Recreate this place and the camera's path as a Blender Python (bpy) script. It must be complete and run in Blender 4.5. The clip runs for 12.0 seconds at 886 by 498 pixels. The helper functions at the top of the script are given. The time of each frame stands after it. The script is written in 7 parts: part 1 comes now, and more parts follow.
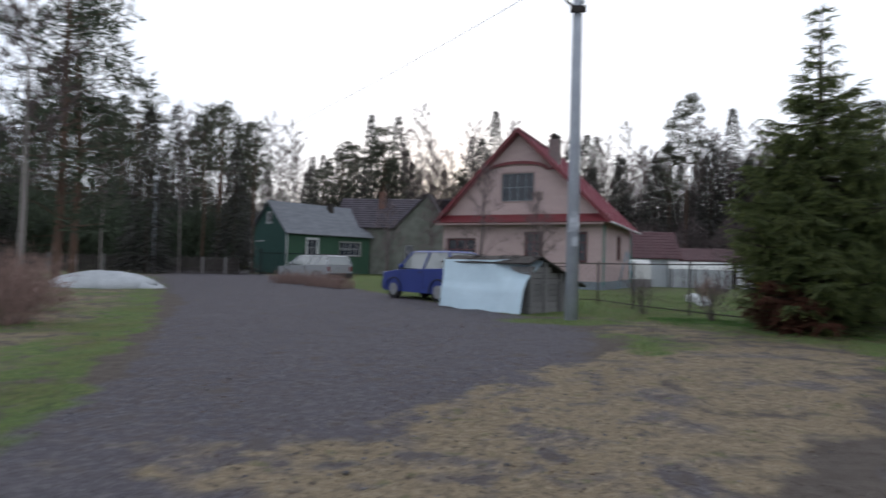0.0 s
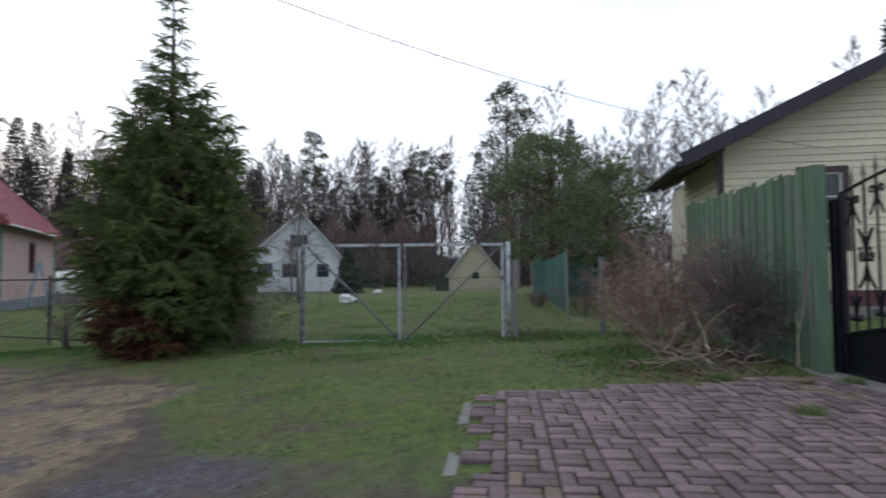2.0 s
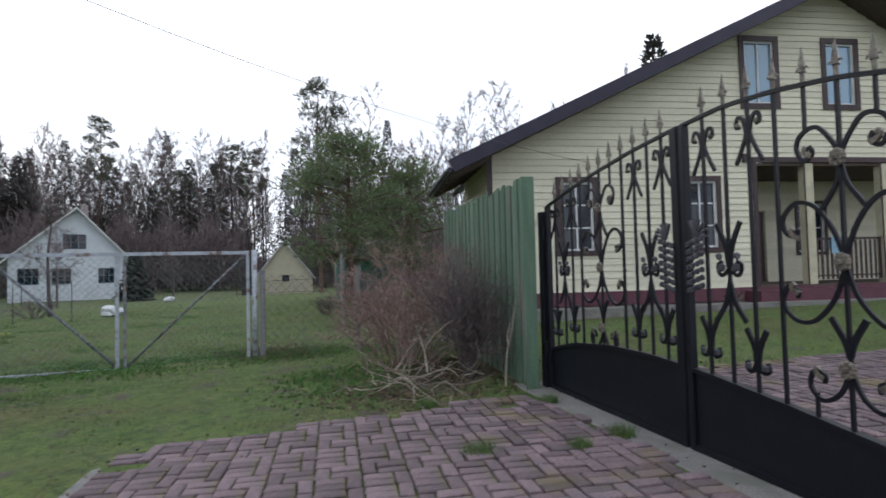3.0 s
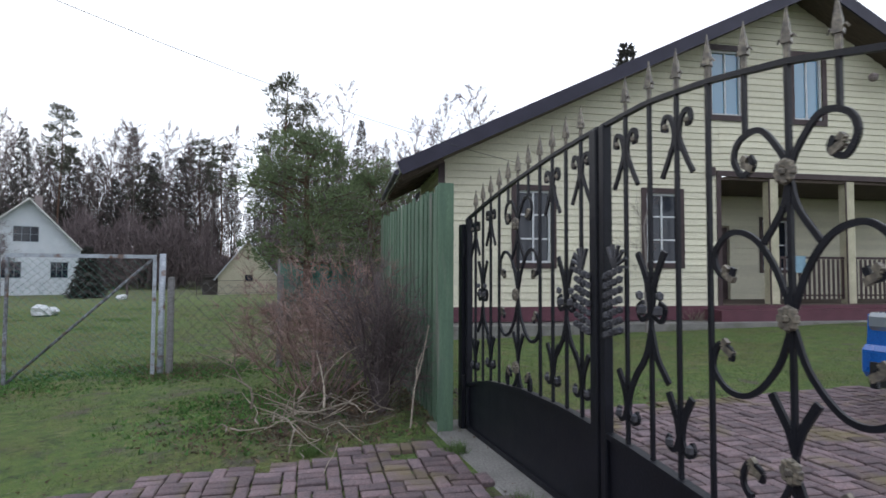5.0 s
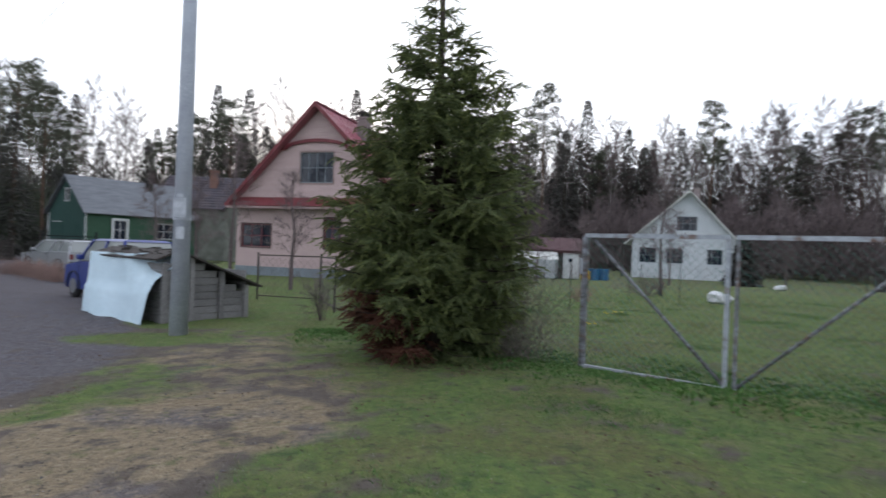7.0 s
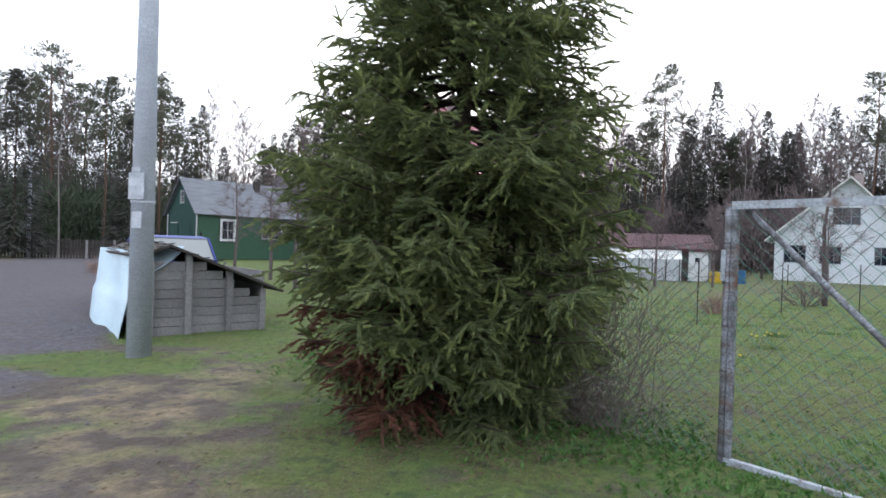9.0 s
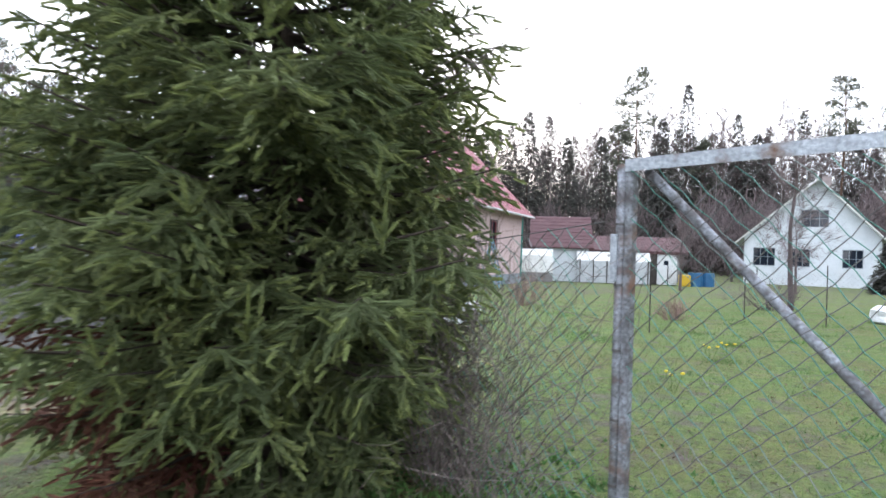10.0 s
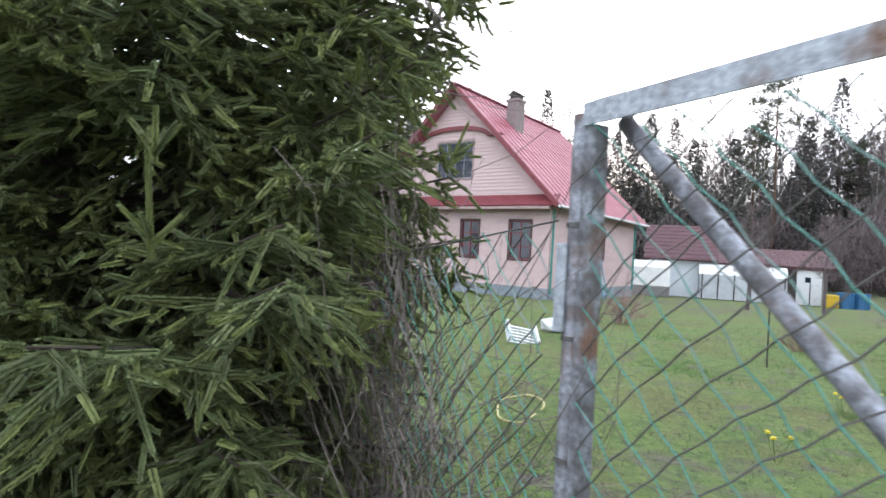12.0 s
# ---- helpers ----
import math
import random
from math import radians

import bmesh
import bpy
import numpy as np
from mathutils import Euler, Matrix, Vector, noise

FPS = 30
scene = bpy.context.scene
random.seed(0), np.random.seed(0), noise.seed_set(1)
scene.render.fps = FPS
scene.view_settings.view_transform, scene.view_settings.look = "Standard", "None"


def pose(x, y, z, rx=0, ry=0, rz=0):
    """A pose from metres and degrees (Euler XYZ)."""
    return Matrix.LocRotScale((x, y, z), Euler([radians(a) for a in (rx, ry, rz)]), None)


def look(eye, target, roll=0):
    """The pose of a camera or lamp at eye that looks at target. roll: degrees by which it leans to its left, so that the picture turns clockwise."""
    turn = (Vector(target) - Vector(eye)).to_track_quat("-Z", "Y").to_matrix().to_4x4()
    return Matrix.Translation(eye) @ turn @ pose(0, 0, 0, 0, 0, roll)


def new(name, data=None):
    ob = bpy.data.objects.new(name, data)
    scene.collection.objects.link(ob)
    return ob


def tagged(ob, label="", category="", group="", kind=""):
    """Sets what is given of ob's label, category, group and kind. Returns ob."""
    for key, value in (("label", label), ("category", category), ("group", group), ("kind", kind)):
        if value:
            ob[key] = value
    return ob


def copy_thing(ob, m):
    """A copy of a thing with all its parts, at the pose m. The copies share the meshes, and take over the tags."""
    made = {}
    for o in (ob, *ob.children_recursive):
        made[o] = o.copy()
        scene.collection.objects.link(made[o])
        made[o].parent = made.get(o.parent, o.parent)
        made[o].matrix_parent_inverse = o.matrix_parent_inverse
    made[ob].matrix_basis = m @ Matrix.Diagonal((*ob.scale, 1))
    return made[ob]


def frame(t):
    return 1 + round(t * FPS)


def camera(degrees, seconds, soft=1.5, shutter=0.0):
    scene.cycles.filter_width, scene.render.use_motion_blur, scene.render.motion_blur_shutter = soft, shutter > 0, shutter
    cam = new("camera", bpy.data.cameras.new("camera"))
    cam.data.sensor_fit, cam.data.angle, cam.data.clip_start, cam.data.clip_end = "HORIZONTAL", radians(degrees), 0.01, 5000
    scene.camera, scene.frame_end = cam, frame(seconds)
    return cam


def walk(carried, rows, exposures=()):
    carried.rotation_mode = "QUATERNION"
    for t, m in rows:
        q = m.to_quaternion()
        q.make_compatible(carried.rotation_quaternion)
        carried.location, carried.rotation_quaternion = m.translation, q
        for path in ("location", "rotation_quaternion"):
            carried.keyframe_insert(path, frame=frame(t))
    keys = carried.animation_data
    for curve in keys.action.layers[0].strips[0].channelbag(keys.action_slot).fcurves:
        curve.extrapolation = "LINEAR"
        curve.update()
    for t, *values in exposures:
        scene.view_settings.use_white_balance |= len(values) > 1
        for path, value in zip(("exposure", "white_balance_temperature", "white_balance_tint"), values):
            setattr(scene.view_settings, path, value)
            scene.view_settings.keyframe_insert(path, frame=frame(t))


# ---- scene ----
cam = camera(76.0, 12.0, soft=1.6, shutter=0.3)
PATH = [
    (0, (-0.41, -0.643, 1.27), (-0.644, 1.343, 1.317), 1.5),
    (0.5, (0.076, -0.06, 1.235), (0.355, 1.919, 1.306), 0.9),
    (1, (0.918, 0.388, 1.279), (1.433, 2.319, 1.354), 0.6),
    (1.5, (1.551, 0.534, 1.355), (2.588, 2.241, 1.443), 0.0),
    (2, (2.292, 0.569, 1.425), (3.646, 2.038, 1.513), -0.5),
    (2.5, (3.05, 0.356, 1.499), (4.687, 1.501, 1.599), -0.7),
    (3, (3.757, 0.085, 1.595), (5.487, 1.084, 1.671), -1.4),
    (3.5, (4.356, -0.217, 1.712), (6.144, 0.676, 1.784), -1.4),
    (3.7, (4.622, -0.367, 1.698), (6.413, 0.519, 1.787), -0.9),
    (5.3, (4.821, 0.119, 1.748), (6.576, 1.077, 1.829), 1.1),
    (5.5, (4.753, 0.285, 1.728), (6.444, 1.35, 1.808), 1.2),
    (6, (4.814, 0.915, 1.72), (5.886, 2.603, 1.758), 1.5),
    (6.5, (4.908, 1.679, 1.693), (5.4, 3.618, 1.715), 2.2),
    (7, (5.079, 2.457, 1.705), (5.207, 4.453, 1.707), 2.1),
    (7.2, (5.112, 2.793, 1.675), (5.09, 4.793, 1.673), 2.1),
    (9, (6.077, 5.92, 1.622), (5.806, 7.901, 1.611), 1.9),
    (9.5, (6.516, 6.74, 1.573), (6.258, 8.723, 1.564), 2.1),
    (10, (6.975, 7.48, 1.557), (6.776, 9.47, 1.564), 1.8),
    (10.5, (7.402, 8.1, 1.555), (7.217, 10.092, 1.558), 2.0),
    (11, (7.683, 8.45, 1.635), (7.465, 10.438, 1.648), 2.0),
    (11.5, (7.811, 8.605, 1.66), (7.341, 10.549, 1.668), 2.3),
    (12, (7.637, 8.724, 1.619), (7.036, 10.631, 1.633), 3.2),
]
EXPOSURES = [(0, 0.0), (1.5, 0.02), (2.5, 0.26), (3.5, 0.47), (5.5, 0.53), (6.5, 0.42), (7, 0.42), (9, 1.15), (9.5, 1.36), (10, 1.68), (10.5, 1.72), (11, 1.5), (12, 1.62)]
walk(cam, [(t, look(e, a, r)) for t, e, a, r in PATH], EXPOSURES)

import collections
# ---------- light ----------
SUN_AZ, SUN_EL = -6.0, 5.0
world = bpy.data.worlds.new("world")
scene.world = world
world.use_nodes = True
wn, wl = world.node_tree.nodes, world.node_tree.links
wn.clear()
sky = wn.new("ShaderNodeTexSky")
sky.sky_type, sky.sun_disc = "NISHITA", False
sky.sun_elevation, sky.sun_rotation = radians(SUN_EL), radians(SUN_AZ)
sky.air_density, sky.dust_density, sky.ozone_density = 1.0, 1.5, 2.0
veil = wn.new("ShaderNodeTexNoise")
veil.inputs["Scale"].default_value, veil.inputs["Detail"].default_value = 1.6, 4.0
vramp = wn.new("ShaderNodeValToRGB")
vramp.color_ramp.elements[0].color = (12.0, 13.0, 15.2, 1)
vramp.color_ramp.elements[1].color = (14.4, 15.0, 16.4, 1)
vramp.color_ramp.elements[0].position, vramp.color_ramp.elements[1].position = 0.35, 0.62
wmix = wn.new("ShaderNodeMixRGB")
wmix.inputs["Fac"].default_value = 0.72
bg, wout = wn.new("ShaderNodeBackground"), wn.new("ShaderNodeOutputWorld")
bg.inputs["Strength"].default_value = 0.1
wl.new(veil.outputs["Fac"], vramp.inputs["Fac"])
wl.new(sky.outputs["Color"], wmix.inputs["Color1"])
wl.new(vramp.outputs["Color"], wmix.inputs["Color2"])
wl.new(wmix.outputs["Color"], bg.inputs["Color"])
wl.new(bg.outputs["Background"], wout.inputs["Surface"])
sun = new("sun", bpy.data.lights.new("sun", "SUN"))
sun.data.energy, sun.data.angle, sun.data.color = 0.7, radians(12), (1.0, 0.72, 0.5)
sun.matrix_world = look((0, 0, 0), (-math.sin(radians(SUN_AZ)) * -1 * -1, -math.cos(radians(SUN_AZ)), -math.tan(radians(SUN_EL))))


# ---------- materials ----------
def mat(name, base, second=None, scale=6.0, rough=0.8, metal=0.0, bump=0.2, fine=60.0, stretch=(1, 1, 1), blotch=None, vary=0.0, island=0.0,
        spec=0.4, coat=0.0, lo=0.35, hi=0.65, blotch_scale=1.3, through_light=0.0):
    m = bpy.data.materials.new(name)
    m.use_nodes = True
    nt = m.node_tree
    n, l = nt.nodes, nt.links
    p = n["Principled BSDF"]
    tc = n.new("ShaderNodeTexCoord")
    mp = n.new("ShaderNodeMapping")
    mp.inputs["Scale"].default_value = stretch
    l.new(tc.outputs["Object"], mp.inputs["Vector"])
    second = second or tuple(c * 0.72 for c in base)

    def noisy(sc, detail=5.0):
        t = n.new("ShaderNodeTexNoise")
        t.inputs["Scale"].default_value, t.inputs["Detail"].default_value = sc, detail
        l.new(mp.outputs["Vector"], t.inputs["Vector"])
        return t

    def mix(fac, a, b, kind="MIX"):
        x = n.new("ShaderNodeMixRGB")
        x.blend_type = kind
        for s, v in (("Fac", fac), ("Color1", a), ("Color2", b)):
            if hasattr(v, "links"):
                l.new(v, x.inputs[s])
            else:
                x.inputs[s].default_value = v if s == "Fac" else (*v, 1)
        return x.outputs["Color"]

    def ramp(v, a, b):
        r = n.new("ShaderNodeMapRange")
        r.inputs["From Min"].default_value, r.inputs["From Max"].default_value = a, b
        l.new(v, r.inputs["Value"])
        return r.outputs["Result"]

    big, small = noisy(scale), noisy(fine, 3.0)
    col = mix(ramp(big.outputs["Fac"], lo, hi), base, second)
    col = mix(ramp(small.outputs["Fac"], 0.3, 0.8), col, tuple(c * 0.6 for c in second))
    if blotch:
        col = mix(ramp(noisy(blotch_scale, 6.0).outputs["Fac"], 0.54, 0.66), col, blotch)
    if vary or island:
        info = n.new("ShaderNodeObjectInfo" if vary else "ShaderNodeNewGeometry")
        out = info.outputs["Random"] if vary else info.outputs["Random Per Island"]
        hs = n.new("ShaderNodeHueSaturation")
        r = n.new("ShaderNodeMapRange")
        a = vary or island
        r.inputs["To Min"].default_value, r.inputs["To Max"].default_value = 1 - a, 1 + a
        l.new(out, r.inputs["Value"])
        l.new(r.outputs["Result"], hs.inputs["Value"])
        l.new(col, hs.inputs["Color"])
        col = hs.outputs["Color"]
    l.new(col, p.inputs["Base Color"])
    rr = n.new("ShaderNodeMapRange")
    rr.inputs["To Min"].default_value, rr.inputs["To Max"].default_value = max(0.02, rough - 0.12), min(1, rough + 0.12)
    l.new(big.outputs["Fac"], rr.inputs["Value"])
    l.new(rr.outputs["Result"], p.inputs["Roughness"])
    p.inputs["Metallic"].default_value = metal
    p.inputs["Specular IOR Level"].default_value = spec
    p.inputs["Coat Weight"].default_value = coat
    if through_light:
        tr = n.new("ShaderNodeBsdfTranslucent")
        l.new(col, tr.inputs["Color"])
        ms = n.new("ShaderNodeMixShader")
        ms.inputs["Fac"].default_value = through_light
        l.new(p.outputs["BSDF"], ms.inputs[1])
        l.new(tr.outputs["BSDF"], ms.inputs[2])
        l.new(ms.outputs["Shader"], n["Material Output"].inputs["Surface"])
    if bump:
        b = n.new("ShaderNodeBump")
        b.inputs["Strength"].default_value, b.inputs["Distance"].default_value = bump, 0.01
        l.new(small.outputs["Fac"], b.inputs["Height"])
        l.new(b.outputs["Normal"], p.inputs["Normal"])
    return m


def glass(name, tint=(0.03, 0.035, 0.04)):
    m = bpy.data.materials.new(name)
    m.use_nodes = True
    p = m.node_tree.nodes["Principled BSDF"]
    p.inputs["Base Color"].default_value = (*tint, 1)
    p.inputs["Roughness"].default_value = 0.04
    p.inputs["Specular IOR Level"].default_value = 0.9
    p.inputs["Coat Weight"].default_value = 0.6
    return m


CONCRETE = mat("concrete_pole", (0.44, 0.48, 0.54), (0.37, 0.40, 0.46), 3, 0.85, bump=0.3, blotch=(0.33, 0.35, 0.39))
PAPER = mat("paper_scraps", (0.6, 0.64, 0.7), (0.4, 0.43, 0.48), 9, 0.9)
BLACK = mat("black_gate_paint", (0.006, 0.0065, 0.010), (0.009, 0.010, 0.016), 8, 0.42, bump=0.15, spec=0.25)
GOLD = mat("worn_gold_paint", (0.28, 0.245, 0.185), (0.10, 0.09, 0.08), 40, 0.5, metal=0.3)
BLACKLEAF = mat("silvered_black_paint", (0.035, 0.038, 0.05), (0.09, 0.09, 0.10), 30, 0.45, metal=0.3)
GREENF = mat("green_fence_paint", (0.135, 0.225, 0.145), (0.10, 0.165, 0.115), 4, 0.8, stretch=(6, 6, 0.5), blotch=(0.17, 0.18, 0.15), vary=0.22)
WHITEMETAL = mat("flaking_white_metal_paint", (0.45, 0.49, 0.55), (0.31, 0.34, 0.38), 7, 0.6, blotch=(0.13, 0.07, 0.045), blotch_scale=7.0, bump=0.4)
PIPEPAINT = mat("mottled_pipe_paint", (0.33, 0.36, 0.41), (0.10, 0.095, 0.10), 16, 0.7, blotch=(0.15, 0.085, 0.06), blotch_scale=6.0, bump=0.4)
WIREGREEN = mat("green_coated_wire", (0.045, 0.24, 0.18), (0.035, 0.17, 0.14), 3, 0.45, bump=0, blotch=(0.16, 0.18, 0.18), blotch_scale=3.5)
WIREGREY = mat("grey_wire", (0.12, 0.125, 0.135), (0.08, 0.07, 0.065), 4, 0.6, bump=0)
BARK = mat("dark_bark", (0.09, 0.065, 0.05), (0.05, 0.04, 0.035), 8, 0.95, stretch=(4, 4, 1), bump=0.6)
PINEBARK = mat("orange_pine_bark", (0.16, 0.09, 0.055), (0.08, 0.055, 0.045), 6, 0.95, stretch=(4, 4, 1), bump=0.6)
BIRCHBARK = mat("birch_bark", (0.30, 0.275, 0.26), (0.17, 0.15, 0.145), 9, 0.9, stretch=(1, 1, 6), bump=0.3, lo=0.5, hi=0.6)
TWIG = mat("bare_twigs", (0.215, 0.17, 0.17), (0.15, 0.12, 0.125), 9, 0.9, bump=0, island=0.3, through_light=0.35)
BIRCHTWIG = mat("birch_twigs", (0.17, 0.135, 0.135), (0.115, 0.09, 0.092), 9, 0.9, bump=0, island=0.3, through_light=0.35)
REDTWIG = mat("reddish_twigs", (0.36, 0.245, 0.21), (0.25, 0.17, 0.15), 9, 0.9, bump=0, island=0.35)
VINEGREY = mat("grey_vine", (0.24, 0.20, 0.185), (0.14, 0.115, 0.11), 9, 0.9, bump=0, island=0.3)
PALETWIG = mat("pale_dead_twigs", (0.38, 0.33, 0.27), (0.24, 0.20, 0.16), 9, 0.9, bump=0, island=0.3)
NEEDLE = mat("spruce_needles", (0.205, 0.24, 0.10), (0.13, 0.17, 0.075), 2.2, 0.6, bump=0, island=0.3, through_light=0.3)
NEEDLETIP = mat("young_spruce_needles", (0.25, 0.29, 0.10), (0.18, 0.22, 0.08), 2.2, 0.6, bump=0, island=0.25, through_light=0.3)
NEEDLERED = mat("dry_red_needles", (0.14, 0.05, 0.03), (0.09, 0.04, 0.025), 3, 0.8, bump=0, island=0.3)
# Haze of the distant woods painted in: spruce and pine needles greyed and lightened.
FARSPRUCE = mat("hazed_far_spruce_needles", (0.105, 0.105, 0.09), (0.068, 0.068, 0.066), 0.8, 0.8, bump=0, island=0.35, through_light=0.35)
FARPINE = mat("hazed_far_pine_needles", (0.11, 0.12, 0.08), (0.07, 0.078, 0.058), 0.8, 0.8, bump=0, island=0.35, through_light=0.35)
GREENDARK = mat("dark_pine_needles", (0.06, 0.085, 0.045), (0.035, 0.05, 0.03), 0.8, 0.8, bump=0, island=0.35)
GREENPINE = mat("near_pine_needles", (0.165, 0.21, 0.10), (0.11, 0.15, 0.075), 0.8, 0.7, bump=0, island=0.3, through_light=0.35)
PINK = mat("pink_siding_paint", (0.56, 0.43, 0.42), (0.50, 0.38, 0.375), 1.5, 0.8, stretch=(0.6, 1, 3), bump=0.1)
PINKDARK = mat("pink_trim_paint", (0.40, 0.29, 0.28), None, 3, 0.8)
REDROOF = mat("red_metal_roof", (0.36, 0.11, 0.145), (0.30, 0.095, 0.125), 1.2, 0.45, bump=0.05, blotch=(0.29, 0.105, 0.12))
REDTRIM = mat("dark_red_trim", (0.20, 0.035, 0.045), None, 3, 0.5)
BLUEGREY = mat("blue_grey_plinth", (0.24, 0.29, 0.33), (0.19, 0.22, 0.25), 3, 0.9)
DARKWIN = glass("dark_window_glass", (0.012, 0.016, 0.026))
DARKWIN.node_tree.nodes["Principled BSDF"].inputs["Specular IOR Level"].default_value = 0.5
DARKWIN.node_tree.nodes["Principled BSDF"].inputs["Coat Weight"].default_value = 0.0
# Sky reflection painted in: the pane's own colour is the blue.
SKYWIN = glass("sky_tinted_glass", (0.10, 0.22, 0.32))
CURTAIN = mat("grey_curtain", (0.19, 0.20, 0.21), (0.14, 0.15, 0.16), 3, 0.9, stretch=(9, 9, 1))
BROWNTRIM = mat("dark_brown_trim", (0.055, 0.03, 0.032), None, 6, 0.5)
WHITEPAINT = mat("white_paint", (0.66, 0.68, 0.70), (0.58, 0.60, 0.62), 3, 0.6, bump=0.1)
WHITEWALL = mat("whitewashed_wall", (0.66, 0.70, 0.74), (0.55, 0.60, 0.64), 1.4, 0.9, bump=0.2, blotch=(0.50, 0.53, 0.56))
CREAM = mat("cream_siding", (0.72, 0.69, 0.535), (0.66, 0.63, 0.495), 1.1, 0.7, stretch=(0.5, 1, 2), bump=0.08, vary=0.07)
CREAMTRIM = mat("cream_trim", (0.62, 0.58, 0.42), None, 3, 0.7)
PLUM = mat("plum_plinth_paint", (0.13, 0.04, 0.06), (0.10, 0.035, 0.05), 3, 0.6)
ROOFEDGE = mat("violet_black_roof_metal", (0.018, 0.015, 0.04), (0.013, 0.011, 0.03), 3, 0.5, bump=0.05)
SOFFIT = mat("weathered_soffit_boards", (0.13, 0.10, 0.08), (0.08, 0.06, 0.05), 4, 0.9, stretch=(1, 8, 1))
GREENWALL = mat("dark_green_boards", (0.040, 0.105, 0.062), (0.03, 0.08, 0.05), 2, 0.8, stretch=(1, 1, 8))
GREENWALL_TEAL = mat("teal_green_boards", (0.035, 0.10, 0.085), (0.028, 0.08, 0.07), 2, 0.8, stretch=(1, 1, 8))
SLATE = mat("grey_slate_roof", (0.20, 0.215, 0.24), (0.14, 0.15, 0.17), 1.6, 0.85, stretch=(3, 0.6, 1), bump=0.5)
TILEROOF = mat("dark_tile_roof", (0.085, 0.072, 0.092), (0.055, 0.047, 0.06), 1.6, 0.7, bump=0.4)
MOSSWALL = mat("mottled_green_wall", (0.09, 0.10, 0.08), (0.20, 0.21, 0.19), 1.2, 0.9, bump=0.4)
BRICK = mat("chimney_brick", (0.26, 0.13, 0.10), (0.2, 0.12, 0.1), 6, 0.9, vary=0.2)
GREYBRICK = mat("pale_chimney_masonry", (0.32, 0.26, 0.25), (0.22, 0.19, 0.19), 5, 0.9, bump=0.6)
OLDWOOD = mat("grey_weathered_wood", (0.30, 0.295, 0.30), (0.18, 0.175, 0.175), 5, 0.92, stretch=(1, 6, 8), bump=0.5, vary=0.2)
DARKWOOD = mat("dark_old_wood", (0.07, 0.06, 0.055), (0.04, 0.035, 0.033), 5, 0.95, bump=0.5, vary=0.2)
TARP = mat("pale_plastic_sheet", (0.62, 0.78, 0.88), (0.54, 0.70, 0.80), 2.2, 0.45, bump=0.1)
GREYTARP = mat("grey_white_tarpaulin", (0.52, 0.55, 0.58), (0.40, 0.43, 0.46), 2.5, 0.6, bump=0.3)
BLUECAR = mat("royal_blue_car_paint", (0.008, 0.03, 0.22), (0.008, 0.028, 0.2), 2, 0.38, bump=0, coat=0.25)
SUVBLUE = mat("bright_blue_car_paint", (0.01, 0.11, 0.42), (0.01, 0.10, 0.4), 2, 0.25, bump=0, coat=0.8)
SILVER = mat("silver_car_paint", (0.38, 0.40, 0.43), (0.34, 0.36, 0.39), 2, 0.3, metal=0.5, bump=0, coat=0.5)
TYRE = mat("tyre_rubber", (0.015, 0.015, 0.016), None, 8, 0.9)
RIM = mat("wheel_metal", (0.4, 0.41, 0.43), None, 8, 0.35, metal=0.9, bump=0)
CHROME = mat("chrome", (0.75, 0.77, 0.8), (0.7, 0.7, 0.72), 3, 0.12, metal=1.0, bump=0)
BLACKPLASTIC = mat("black_plastic", (0.018, 0.018, 0.02), None, 8, 0.55)
LAMPGLASS = glass("lamp_glass", (0.16, 0.18, 0.2))
CARGLASS = glass("car_window_glass", (0.19, 0.21, 0.21))
PAVER = mat("red_paver", (0.205, 0.14, 0.145), (0.135, 0.105, 0.115), 7, 0.9, bump=0.7, blotch=(0.125, 0.10, 0.06), blotch_scale=1.6, vary=0.3)
PAVER_JOINED = mat("red_paver_rest", (0.205, 0.14, 0.145), (0.135, 0.105, 0.115), 7, 0.9, bump=0.7, blotch=(0.125, 0.10, 0.06), blotch_scale=1.6, island=0.3)
KERB = mat("kerb_concrete", (0.26, 0.25, 0.235), (0.19, 0.185, 0.175), 4, 0.95, bump=0.7, blotch=(0.14, 0.14, 0.12), blotch_scale=3)
STONE = mat("gravel_stone", (0.20, 0.19, 0.20), (0.12, 0.115, 0.12), 4, 0.9, island=0.4)
BLADE = mat("grass_blades", (0.15, 0.22, 0.06), (0.085, 0.155, 0.045), 1.1, 0.7, bump=0, island=0.35, through_light=0.25)
DRYBLADE = mat("dry_grass_blades", (0.30, 0.24, 0.13), (0.22, 0.17, 0.10), 1.1, 0.85, bump=0, island=0.3, through_light=0.15)
HERB = mat("low_herb_leaves", (0.10, 0.22, 0.045), (0.06, 0.145, 0.035), 1.5, 0.6, bump=0, island=0.35, through_light=0.25)
LITTER = mat("fallen_leaves", (0.17, 0.12, 0.075), (0.10, 0.07, 0.05), 4, 0.9, bump=0, island=0.45)
YELLOWPETAL = mat("yellow_petals", (0.75, 0.6, 0.04), None, 5, 0.6, bump=0)
BEIGE = mat("beige_render", (0.47, 0.44, 0.33), (0.41, 0.38, 0.29), 2, 0.9)
TEAL = mat("teal_board_paint", (0.035, 0.26, 0.22), (0.03, 0.19, 0.17), 2, 0.7, vary=0.2)
NET = mat("green_windbreak_net", (0.03, 0.17, 0.13), (0.03, 0.12, 0.095), 2, 0.8, bump=0)
DARKRED = mat("dark_red_barn_roof", (0.085, 0.028, 0.034), (0.065, 0.022, 0.028), 2, 0.6)
WHITEFILM = mat("white_greenhouse_film", (0.75, 0.76, 0.74), (0.6, 0.62, 0.6), 2, 0.5)
